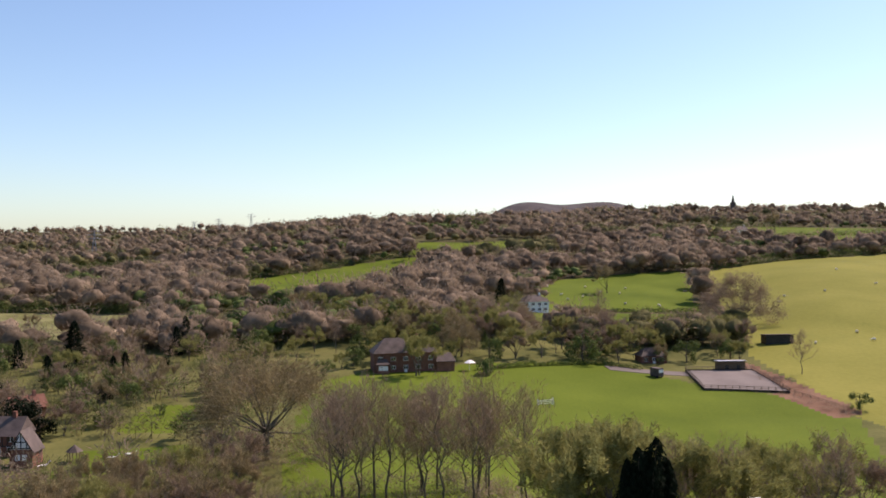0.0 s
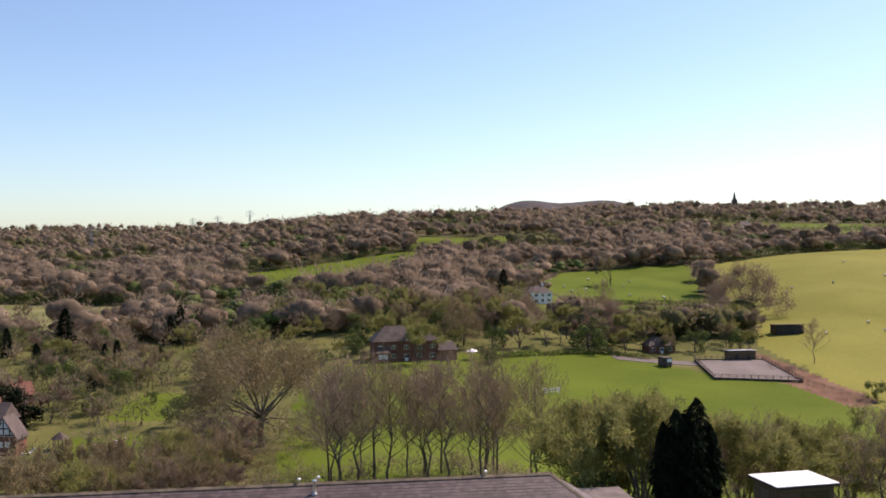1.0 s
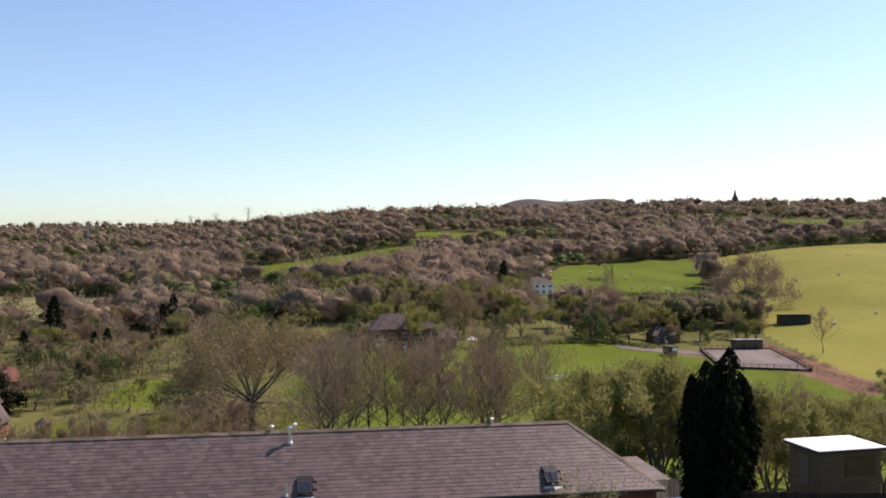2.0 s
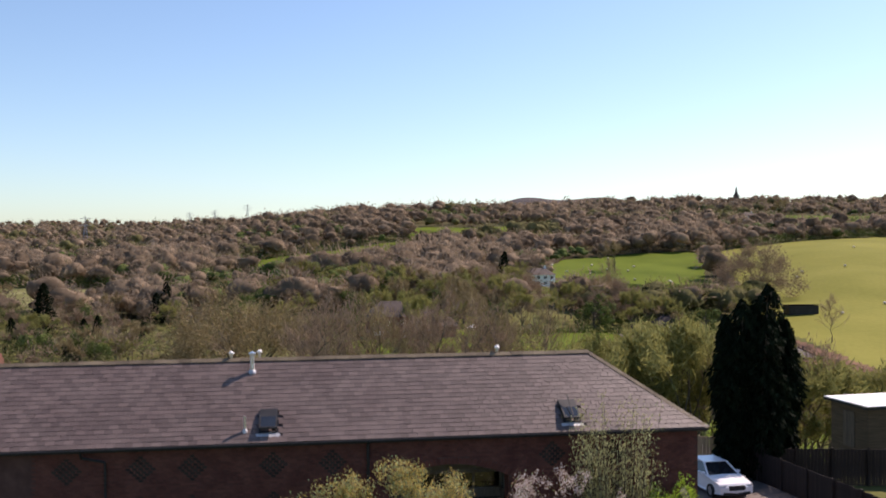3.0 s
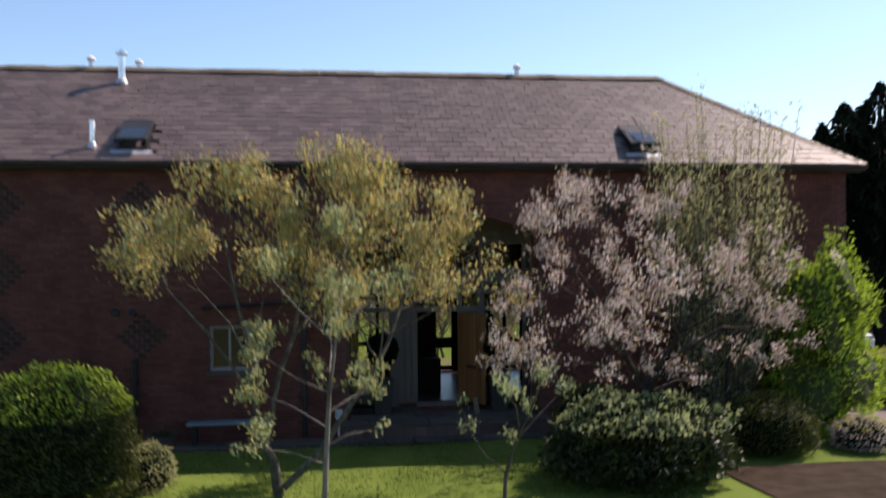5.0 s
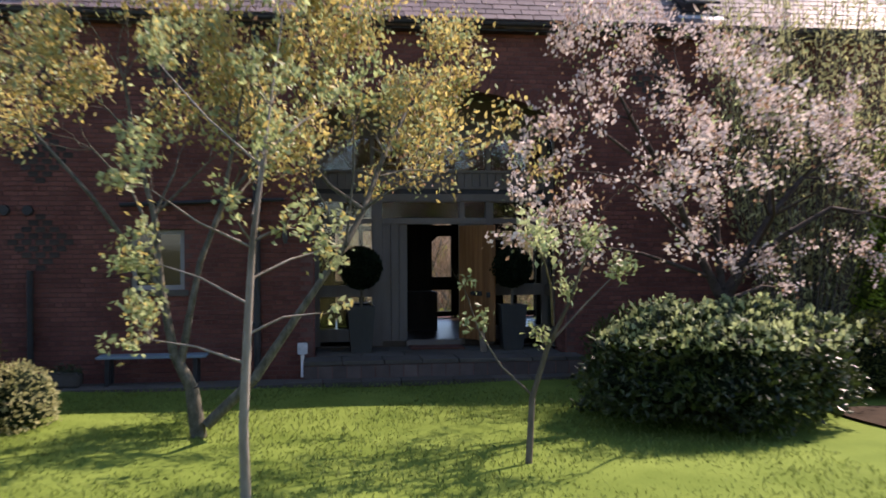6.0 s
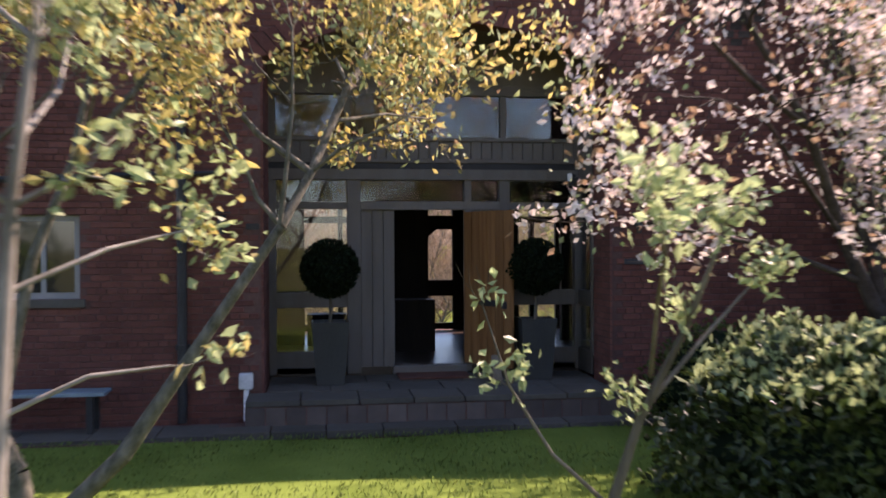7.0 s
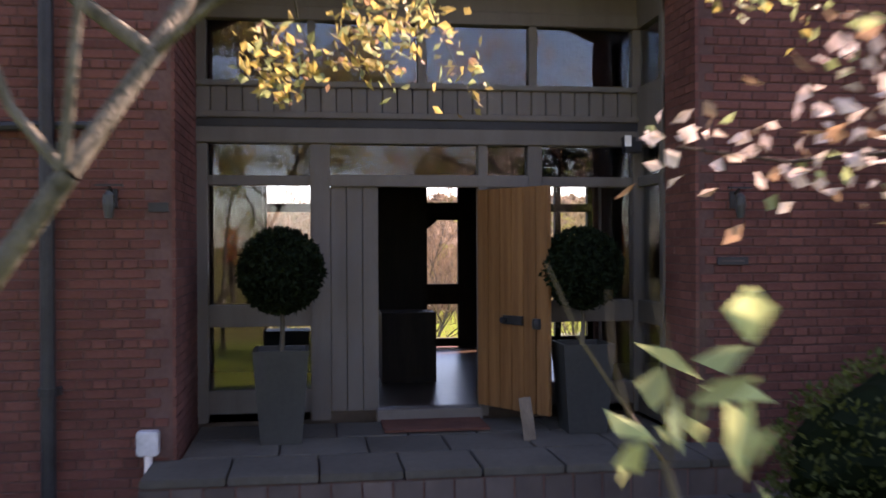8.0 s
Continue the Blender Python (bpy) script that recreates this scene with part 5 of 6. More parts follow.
for x in (-0.84, 0.84):
    for y in (0.85, 3.75):
        wheel = part("wheel", Geo().tube((x - 0.1, y, 0.32), (x + 0.1, y, 0.32), 0.20, 0.20, 16), M_STEEL, car)
        ty = Geo()
        for k in range(20):
            a0, a1 = 2 * math.pi * k / 20, 2 * math.pi * (k + 1) / 20
            q = [(x + s * 0.11, y + math.cos(a) * rr, 0.32 + math.sin(a) * rr) for a in (a0, a1) for s, rr in ((-1, 0.21), (-1, 0.32), (1, 0.32), (1, 0.21))]
            i = len(ty.v)
            ty.v += q
            ty.f += [(i + j, i + j + 1, i + j + 5, i + j + 4) for j in range(3)]
        part("tyre", ty, M_TYRE, wheel)


def fence_run(name, label, pts, height, material, step=1.8, gap=0.15, rails=False, base=None):
    """Posts and boards along a line on the ground."""
    f = thing(name, label, "fence")
    for (x0, y0), (x1, y1) in zip(pts, pts[1:]):
        le = math.hypot(x1 - x0, y1 - y0)
        n = max(1, round(le / step))
        ang = math.degrees(math.atan2(y1 - y0, x1 - x0))
        for k in range(n + 1):
            x, y = x0 + (x1 - x0) * k / n, y0 + (y1 - y0) * k / n
            z = base if base is not None else float(land(x, y))
            o = part("post", Geo().box(-0.05, -0.05, -0.3, 0.05, 0.05, height + 0.08), material, f)
            o.matrix_basis = pose(x, y, z, 0, 0, ang)
            if k == n:
                break
            x2, y2 = x0 + (x1 - x0) * (k + 1) / n, y0 + (y1 - y0) * (k + 1) / n
            z2 = base if base is not None else float(land(x2, y2))
            if rails:
                for h in rails:
                    part("rail", Geo().tube((x, y, z + h), (x2, y2, z2 + h), 0.05, 0.05, 4), material, f)
            else:
                w = le / n
                for j in range(int(w / gap)):
                    fr = (j + 0.5) / int(w / gap)
                    o = part("board", Geo().box(-gap * 0.47, 0.055, 0.04, gap * 0.47, 0.075, height + random.uniform(-0.02, 0.02)), material, f)
                    o.matrix_basis = pose(x + (x2 - x) * fr, y + (y2 - y) * fr, z + (z2 - z) * fr, 0, 0, ang)
    return f


fence_run("board_fence", "dark weathered close-boarded fence along the drive", [(18.2, 15.0), (18.9, 9.0), (19.4, 3.0)], 1.6, M_DARKBOARD, 2.0, 0.16, base=-0.5)
fence_run("gate_fence", "pale new timber gate panels closing the drive", [(14.4, 15.6), (18.2, 15.2)], 1.95, M_PALEFENCE, 1.9, 0.18, base=-0.5)
fence_run("garden_fence", "weathered panel fence behind the conifer", [(17.0, 22.0), (29.0, 23.5)], 1.8, M_FENCE, 1.8, 0.2)
fence_run("screen_fence", "tall dark boarded screen fence beyond the drive", [(18.7, 13.2), (24.0, 12.0), (33.0, 10.5)], 2.1, M_DARKBOARD, 2.0, 0.18, base=-0.9)
CAB_X, CAB_Y, CAB_TURN, CAB_W, CAB_D = 29.4, 19.0, 5.0, 2.6, 2.0
cab = thing("garden_cabin", "flat white-roofed brown clad garden cabin", "cabin", (CAB_X, CAB_Y, 0.0), CAB_TURN)
part("wall", Geo().box(-CAB_W + 0.3, -CAB_D + 0.3, -4.5, CAB_W - 0.3, CAB_D - 0.3, 2.36), M_CLAD, cab)
part("roof", Geo().slab([(-CAB_W, -CAB_D, 2.5), (CAB_W, -CAB_D, 2.5), (CAB_W, CAB_D, 2.5), (-CAB_W, CAB_D, 2.5)], 0.06), M_WHITE, cab, "bright white flat roof")
part("fascia", Geo().box(-CAB_W, -CAB_D, 2.28, CAB_W, CAB_D, 2.435), M_BLACK, cab)
part("window", Geo().box(-0.4, -CAB_D + 0.25, 0.6, 1.9, -CAB_D + 0.33, 1.9), M_CARGLASS, cab)
part("door", Geo().box(-CAB_W + 0.25, -0.5, -0.2, -CAB_W + 0.33, 0.5, 1.9), M_FENCE, cab)

# ---- valley trees ----
def bare_tree(name, label, height, wide, seed, twig, per=11, levels=4, bark=None, low=0.3, strew=0.028):
    """A leafless or budding tree: forked limbs and a haze of fine twigs."""
    r = np.random.default_rng(seed)
    tr = thing(name, label, "tree", (0, 0, -400))
    wood, tips = Geo(), []
    rad = height * 0.022
    p = [Vector((0, 0, -0.4)), Vector((r.normal() * 0.01 * height, r.normal() * 0.01 * height, height * low * 0.6)), Vector((r.normal() * 0.015 * height, r.normal() * 0.015 * height, height * low))]
    wood.path(p, [rad * 1.25, rad, rad * 0.85], 7)
    n = 4 if wide > 0.7 else 3
    for k in range(n):
        a = 6.283 * k / n + r.uniform(-0.4, 0.4)
        out = wide * r.uniform(0.7, 1.2)
        branch(wood, tips, p[2], Vector((math.cos(a) * out, math.sin(a) * out, 1.0)), height * (1 - low) * 0.42, rad * 0.6, levels - 1, r, 0.12, (2, 3), 0.68, 0.55 * (0.6 + wide * 0.5), 0.14, 5)
    branch(wood, tips, p[2], Vector((0, 0, 1)), height * (1 - low) * 0.46, rad * 0.7, levels - 1, r, 0.15, (2, 3), 0.68, 0.5, 0.1, 5)
    top = max(t[0].z for t in tips)
    part("trunk", wood, bark or M_BARK, tr)
    g = Geo()
    leaf_cloud(g, tips, per, height * strew, height * 0.058, height * 0.0085, r, 0.55)
    part("crown", g, twig, tr)
    return tr, top


def dome_tree(name, label, height, wide, seed, twig, low=0.28):
    """A broad leafless tree: limbs fanning from a short trunk into a round dome of fine twigs."""
    r = np.random.default_rng(seed)
    tr = thing(name, label, "tree", (0, 0, -400))
    wood, tips = Geo(), []
    rad = height * 0.026
    fork = Vector((0.01 * height, 0, height * low))
    wood.path([(0, 0, -0.4), (0.015 * height, 0.01 * height, height * low * 0.5), fork], [rad * 1.4, rad * 1.05, rad], 8)
    for k in range(15):
        a = k * 2.4 + r.uniform(-0.3, 0.3)
        tilt = math.acos(1 - (k + 0.5) / 15 * 1.05)
        way = Vector((math.sin(tilt) * math.cos(a) * wide, math.sin(tilt) * math.sin(a) * wide, math.cos(tilt) + 0.12))
        branch(wood, tips, fork - Vector((0, 0, height * 0.02 * (k % 4))), way, height * (1 - low) * 0.42 * way.length, rad * 0.42, 3, r, 0.08, (2, 3), 0.62, 0.5, 0.12, 5)
    part("trunk", wood, M_BARK, tr)
    g = Geo()
    leaf_cloud(g, tips, 15, height * 0.055, height * 0.05, height * 0.0065, r, 0.6)
    part("crown", g, twig, tr)
    return tr, height


def clump_tree(name, label, height, wide, seed, leaf, n=1500, blade=(0.07, 0.03), low=0.08):
    """A leafy tree or tall bush of many lobes."""
    r = np.random.default_rng(seed)
    tr = thing(name, label, "tree", (0, 0, -400))
    wood = Geo().path([(0, 0, -0.4), (0.02 * height, 0, height * 0.3), (0, 0.01 * height, height * 0.75)], [height * 0.03, height * 0.022, height * 0.008], 6)
    lobes = 16
    a, zz = r.uniform(0, 6.28, lobes), r.uniform(0.0, 1.0, lobes)
    o = np.sqrt(r.uniform(0, 1, lobes)) * 0.5 * wide * height * np.sqrt(np.clip(1 - (zz * 1.2 - 0.4) ** 2, 0.1, 1))
    c = np.stack([np.cos(a) * o, np.sin(a) * o, height * (0.13 + zz * 0.70)], 1)
    for q in c:
        wood.tube((0, 0, q[2] * 0.5), q, height * 0.008, height * 0.003, 4, False)
    way = r.normal(size=(n, 3))
    way /= np.linalg.norm(way, axis=1, keepdims=True)
    pick = r.integers(0, lobes, n)
    pos = c[pick] + way * height * 0.17 * (0.5 + 0.5 * r.uniform(0, 1, (n, 1)))
    pos[:, 2] = np.maximum(pos[:, 2], 0.05)
    part("trunk", wood, M_BARK, tr)
    part("crown", Geo().quads(cards(pos, way, blade[0] * height, blade[1] * height, r, 0.2, way + np.array((0, 0, 0.3)))), leaf, tr)
    return tr, height


def conifer(name, label, height, wide, seed, n=2600, droop=0.35):
    r = np.random.default_rng(seed)
    tr = thing(name, label, "tree", (0, 0, -400))
    part("trunk", Geo().path([(0, 0, -0.4), (0.01 * height, 0, height * 0.5), (0, 0, height * 0.98)], [height * 0.025, height * 0.016, height * 0.003], 7), M_BARK, tr)
    t = r.uniform(0.0, 1.0, n) ** 1.25
    a = np.round(r.uniform(0, 26, n)) * 0.2417 + r.normal(size=n) * 0.10 + np.floor(t * 18) * 1.7
    reach = wide * height * 0.5 * (1.0 - t) ** 0.5 * (0.78 + 0.3 * np.sin(a * 3 + np.floor(t * 11) * 2.1))
    o = reach * np.sqrt(r.uniform(0.12, 1, n))
    z = height * (0.05 + 0.95 * t) - o * droop * 0.5
    c = np.stack([np.cos(a) * o, np.sin(a) * o, z], 1)
    way = np.stack([np.cos(a), np.sin(a), np.full(n, -droop)], 1) + r.normal(size=(n, 3)) * 0.3
    part("crown", Geo().quads(cards(c, way, height * 0.06, height * 0.022, r)), M_DARK, tr)
    return tr, height


def tall_tree(name, label, height, seed, twig, per=6, reach=0.27):
    """A slender leafless tree: one straight stem with rising side branches from low down."""
    r = np.random.default_rng(seed)
    tr = thing(name, label, "tree", (0, 0, -400))
    wood, tips = Geo(), []
    pts = [Vector((r.normal() * 0.008 * height * k, r.normal() * 0.008 * height * k, height * 0.93 * k / 6 - 0.4 * (k == 0))) for k in range(7)]
    wood.path(pts, [height * 0.0115 * (1 - 0.14 * k) for k in range(7)], 6)
    for k in range(26):
        f = 0.30 + 0.66 * k / 26
        i = min(int(f * 6), 5)
        p = pts[i].lerp(pts[i + 1], f * 6 - i)
        a = k * 2.4 + r.uniform(-0.5, 0.5)
        le = height * reach * (1.15 - f * 0.75) * r.uniform(0.7, 1.25)
        branch(wood, tips, p, Vector((math.cos(a), math.sin(a), 0.5 + 0.8 * f)), le, height * 0.005 * (1.2 - f), 1, r, 0.3, (2, 3), 0.75, 0.45, 0.12, 4)
    part("trunk", wood, M_BARK, tr)
    g = Geo()
    leaf_cloud(g, tips, per, height * 0.022, height * 0.06, height * 0.0042, r, 0.5, -0.3)
    part("crown", g, twig, tr)
    return tr, height


protos = {
    "brown": [tall_tree("tree", "tall leafless tree with fine brown twigs", 16, 61, M_TWIG), tall_tree("tree", "tall leafless tree with fine brown twigs", 16, 62, M_TWIG), tall_tree("tree", "tall leafless tree with fine brown twigs", 16, 63, M_TWIG_RED, reach=0.33)],
    "spread": [bare_tree("tree", "spreading leafless tree with grey-brown twigs", 12, 0.75, 59, M_TWIG, 24, 4, low=0.15), bare_tree("tree", "spreading leafless tree with grey-brown twigs", 12, 0.65, 60, M_TWIG_RED, 24, 4, low=0.12)],
    "round": [dome_tree("tree", "broad round-crowned leafless oak", 16, 1.0, 64, M_TWIG_RED), dome_tree("tree", "broad round-crowned leafless oak", 16, 1.1, 65, M_TWIG)],
    "bud": [bare_tree("tree", "budding tree with a haze of yellow-green leaf", 14, 0.7, 66, M_BUD, 26, low=0.14), bare_tree("tree", "budding tree with a haze of yellow-green leaf", 14, 0.6, 67, M_BUD, 26, low=0.12)],
    "green": [clump_tree("bush_tree", "bushy fresh-green tree in leaf", 9, 0.95, 68, M_GREEN), clump_tree("bush_tree", "bushy fresh-green tree in leaf", 9, 1.15, 69, M_GREEN)],
    "dark": [clump_tree("evergreen", "dark dense evergreen garden tree", 9, 0.7, 70, M_DARK), conifer("evergreen", "dark broad pointed garden conifer", 13, 0.6, 71)],
}
counter = random.Random(77)


def plant(kind, x, y, height, group="", z=None, which=None):
    ob, h0 = protos[kind][counter.randrange(len(protos[kind])) if which is None else which]
    s = height / h0
    z = float(land(x, y)) if z is None else z
    o = copy_thing(ob, pose(x, y, z - 0.1, 0, 0, counter.uniform(0, 360)) @ Matrix.Diagonal((s * counter.uniform(0.9, 1.12), s * counter.uniform(0.9, 1.12), s, 1)))
    return tagged(o, group=group) if group else o


def grove(kinds, count, x0, x1, y0, y1, h0, h1, gap, group):
    spots = []
    for _ in range(count * 14):
        x, y = counter.uniform(x0, x1), counter.uniform(y0, y1)
        if any((x - a) ** 2 + (y - b) ** 2 < gap * gap for a, b in spots) or any(bool(inside(p, np.array(x), np.array(y))) for p in OPEN[1:]):
            continue
        spots.append((x, y))
        plant(counter.choice(kinds), x, y, counter.uniform(h0, h1), group)
        if len(spots) >= count:
            break


grove(("brown",), 22, -5, 24, 70, 94, 14.0, 18.0, 2.5, "row of tall trees in the valley")
grove(("brown", "spread", "spread", "bud"), 40, -46, -19, 78, 122, 6.5, 10.5, 3.6, "valley trees below the barn")
grove(("bud", "bud", "brown"), 15, 24, 52, 36, 58, 11, 15, 4.5, "budding trees below the barn")
grove(("bud", "spread", "spread"), 24, 54, 132, 52, 104, 9.5, 12.5, 6, "trees along the paddock foot")
grove(("spread", "bud", "green", "green", "spread", "dark"), 70, -128, -20, 160, 290, 6, 11, 5.5, "garden trees across the valley")
grove(("green", "bud", "brown"), 18, -60, -8, 205, 240, 4, 8, 5, "bushes beside the farmhouse")
grove(("brown", "spread", "bud", "bud", "green", "round"), 85, -14, 112, 256, 340, 8, 14, 5, "trees behind the farmhouse")
grove(("brown", "green", "spread", "bud"), 26, 100, 165, 256, 310, 6, 11.5, 5, "trees behind the stables")
grove(("brown", "bud"), 12, 150, 235, 120, 190, 7, 10, 8, "trees at the pasture foot")
for x, y, h, kind in ((6, -21, 6.5, "green"), (9.5, -24, 7.5, "dark"), (13, -22, 7, "green"), (17, -25, 8, "round"), (21, -23, 7, "bud"), (26, -24, 8, "dark"), (5.5, -27, 7, "round"), (11, -28, 8, "green"), (-13, -22, 7, "green"), (-17, -25, 8, "round"), (-22, -22, 7, "dark"), (-27, -24, 8, "green")):
    plant(kind, x, y, h, "trees along the garden's far side", which=0)
plant("round", -16.5, 138, 22.5, which=0)
for x, y, h in ((25, 41, 15.5), (30.5, 44, 14.5), (22, 47, 14), (36, 40, 13), (27, 50, 15)):
    plant("bud", x, y, h, "budding trees below the barn")
plant("green", 19.5, 38, 7.5)
plant("green", 23, 34, 6)
plant("round", 180, 335, 23, which=1)
plant("spread", -3, 585, 17)
plant("spread", 70, 688, 15)
plant("spread", 158, 455, 16)
plant("brown", 156.6, 240, 14)
plant("green", 152, 199, 6)
plant("bud", 24.4, 229, 14, which=0)
plant("bud", 25.4, 230, 13, which=1)
plant("brown", 84, 340, 18)
plant("brown", 112, 322, 17)
plant("dark", -52.4, 292, 13, which=1)
plant("dark", -84, 263, 16, which=1)
plant("dark", -76, 168, 14, which=0)
plant("dark", -70, 172, 12, which=0)
plant("dark", 86, 400, 13, which=1)
plant("green", -46, 191, 3.4)
plant("spread", -115.6, 329, 9)
plant("green", -4, 236, 6)
for x, y, h in ((2, 246, 6), (6, 250, 7), (-10, 242, 5), (16, 252, 8), (40, 252, 8), (52, 254, 9), (62, 258, 8), (72, 262, 10)):
    plant(counter.choice(("green", "spread", "bud")), x, y, h, "bushes beside the farmhouse")
plant("spread", 480, 880, 22)
big = thing("cypress", "large dark drooping cypress with several tops beside the drive", "tree", (18.9, 14.2, -1.3))
r = np.random.default_rng(81)
wood, crown = Geo(), Geo()
for lx, ly, top, rad in ((0.75, 0.0, 10.9, 1.25), (-0.65, 0.2, 10.1, 1.35), (1.7, 0.3, 9.2, 1.05), (-1.35, -0.2, 8.6, 0.95), (0.2, -0.9, 9.0, 1.2), (1.75, -0.1, 9.0, 0.85), (-1.6, 0.1, 9.3, 0.85), (0.1, 0.4, 9.7, 1.3)):
    wood.path([(0, 0, -1.5), (lx * 0.6, ly * 0.6, top * 0.4), (lx, ly, top * 0.97)], [0.28, 0.16, 0.02], 7)
    n = 2900
    t = r.uniform(0.06, 1.0, n)
    a = r.uniform(0, 6.28, n)
    lob = 0.74 + 0.50 * np.sin(a * 3 + t * 19 + lx) * np.sin(t * 31 + a * 2)
    o = rad * np.minimum(1.0, (1.0 - t) * 8.0 + 0.14) * lob * np.sqrt(r.uniform(0.25, 1, n)) * (0.85 + 0.35 * t * (t < 0.7))
    c = np.stack([lx + np.cos(a) * o, ly + np.sin(a) * o, top * t], 1)
    way = np.stack([np.cos(a) * 0.7, np.sin(a) * 0.7, np.full(n, -0.9)], 1) + r.normal(size=(n, 3)) * 0.35
    crown.quads(cards(c, way, 0.42, 0.13, r))
part("trunk", wood, M_BARK, big)
part("crown", crown, M_DARK, big)
for kind in protos.values():
    for ob, _ in kind:
        for o in (*ob.children_recursive, ob):
            bpy.data.objects.remove(o)


# ---- hedges ----
def hedge(pts, height, wide, material, label, seed, density=26):
    """A field hedge along a line."""
    r = np.random.default_rng(seed)
    g = Geo()
    for (x0, y0), (x1, y1) in zip(pts, pts[1:]):
        le = math.hypot(x1 - x0, y1 - y0)
        n = int(le * density * 2.2)
        f = r.uniform(0, 1, n)
        x, y = x0 + (x1 - x0) * f, y0 + (y1 - y0) * f
        bump = 0.75 + 0.35 * np.sin(f * le * 0.5 + seed) * np.sin(f * le * 0.17 + 1)
        c = np.stack([x + r.normal(size=n) * wide * 0.3, y + r.normal(size=n) * wide * 0.3, land(x, y) + r.uniform(0, 1, n) * height * bump], 1)
        g.quads(cards(c, r.normal(size=(n, 3)) + np.array((0, 0, 0.5)), min(height * 0.22, 0.9), min(height * 0.12, 0.45), r))
    return tagged(new("hedge", g.mesh("hedge", material)), label, "hedge", kind="stuff")


hedge([(45, 239), (91, 257), (104, 250)], 2.2, 1.8, M_GREEN, "dark field hedge along the paddock", 1)
hedge([(239, 533), (210, 440), (184, 350), (160, 290)], 3.4, 4, M_WOODS, "leafless field hedge climbing the slope", 2)
hedge([(116, 393), (150, 394), (188, 396)], 2.4, 2.2, M_GREEN, "trimmed field hedge below the sheep", 3)
hedge([(236, 536), (330, 560), (430, 588), (560, 610)], 7, 5, M_GREEN, "tall green hedge along the hilltop field", 4, 18)
hedge([(-225, 862), (-160, 938), (-100, 950)], 8, 6, M_GREEN, "tall green hedge beside the far field", 5, 12)
hedge([(-66, 592), (-50, 636), (40, 692), (80, 708)], 6, 5, M_GREEN, "green hedge along the hillside field", 6, 16)
hedge([(300, 905), (420, 1012), (560, 1003)], 6, 5, M_GREEN, "dark hedge between far fields", 7, 12)
hedge([(405, 780), (520, 800), (640, 840)], 6, 5, M_GREEN, "dark hedge between far fields", 8, 12)
hedge([(-230, 445), (-124, 421), (-70, 388)], 6, 5, M_GREEN, "dark thicket along the scrub field", 9, 20)
hedge([(116, 462), (150, 533), (236, 533)], 3, 3, M_WOODS, "leafless hedge at the top of the sheep field", 10, 14)
block = thing("clipped_hedge", "tall square clipped hedge beside the farmhouse", "hedge", (47.5, 233, float(land(47.5, 233))), 70)
r = np.random.default_rng(12)
c = r.uniform(-1, 1, (1800, 3)) * (4.5, 1.1, 2.2) + (0, 0, 2.2)
part("foliage", Geo().quads(cards(c, r.normal(size=c.shape), 0.7, 0.4, r)).box(-4.3, -0.9, -0.3, 4.3, 0.9, 4.2), M_GREEN, block)


# ---- houses across the valley ----
def house(label, x, y, turn, wide, deep, eave, ridge, wall, roof_m, rows, hip=True, z=None, timber=False):
    """A two-storey house with a hipped or gabled roof, windows with frames, and a door."""
    z = float(land(x, y)) if z is None else z
    h = thing("house", label, "house", (x, y, z), turn)
    part("wall", Geo().box(-wide / 2, 0, -2, wide / 2, deep, eave - 0.18), wall, h)
    o = 0.5
    g = Geo()
    inset = deep / 2 if hip else 0
    a, b, c, d = (-wide / 2 - o, -o, eave - 0.15), (wide / 2 + o, -o, eave - 0.15), (wide / 2 + o, deep + o, eave - 0.15), (-wide / 2 - o, deep + o, eave - 0.15)
    e, f = (-wide / 2 - o + inset, deep / 2, ridge), (wide / 2 + o - inset, deep / 2, ridge)
    g.v = [a, b, c, d, e, f]
    g.f = [(0, 1, 5, 4), (2, 3, 4, 5), (1, 2, 5), (3, 0, 4), (3, 2, 1, 0)]
    roof_ = part("roof", g, roof_m, h)
    part("chimney", Geo().box(wide * 0.2, deep / 2 - 0.4, ridge - 1.2, wide * 0.2 + 0.8, deep / 2 + 0.4, ridge + 1.1), wall, roof_)
    for zz, cols in rows:
        for k in range(cols):
            wx = -wide / 2 + wide * (k + 0.5) / cols
            w = part("window", Geo().box(wx - 0.75, -0.05, zz, wx + 0.75, 0.05, zz + 1.3), M_WHITE, h, "white window frame")
            for s in (-0.37, 0.37):
                part("pane", Geo().box(wx + s - 0.3, -0.09, zz + 0.1, wx + s + 0.3, -0.055, zz + 1.2), M_CARGLASS, w)
    part("door", Geo().box(-0.5, -0.07, 0, 0.5, 0.03, 2.1), M_WHITE, h)
    if timber:
        for k in range(9):
            bx = -wide / 2 + wide * k / 8
            part("timber", Geo().box(bx - 0.1, -0.06, eave * 0.5, bx + 0.1, 0.0, eave), M_BLACK, h)
        part("timber", Geo().box(-wide / 2, -0.065, eave * 0.5 - 0.15, wide / 2, 0.0, eave * 0.5 + 0.1), M_BLACK, h)
    return h


farm = house("red-brick two-storey farmhouse with a dark hipped roof", 22.0, 237, 4, 20, 9, 6.2, 10.4, M_HOUSEBRICK, M_DARKSLATE, ((3.6, 5), (0.9, 5)))
bay_ = part("bay_window", Geo().box(-9.3, -2.0, 0, -5.6, 0, 2.9), M_HOUSEBRICK, farm)
part("bay_roof", Geo().slab([(-9.7, -2.4, 2.8), (-5.2, -2.4, 2.8), (-6.0, 0.0, 4.3), (-8.9, 0.0, 4.3)], 0.15), M_DARKSLATE, bay_)
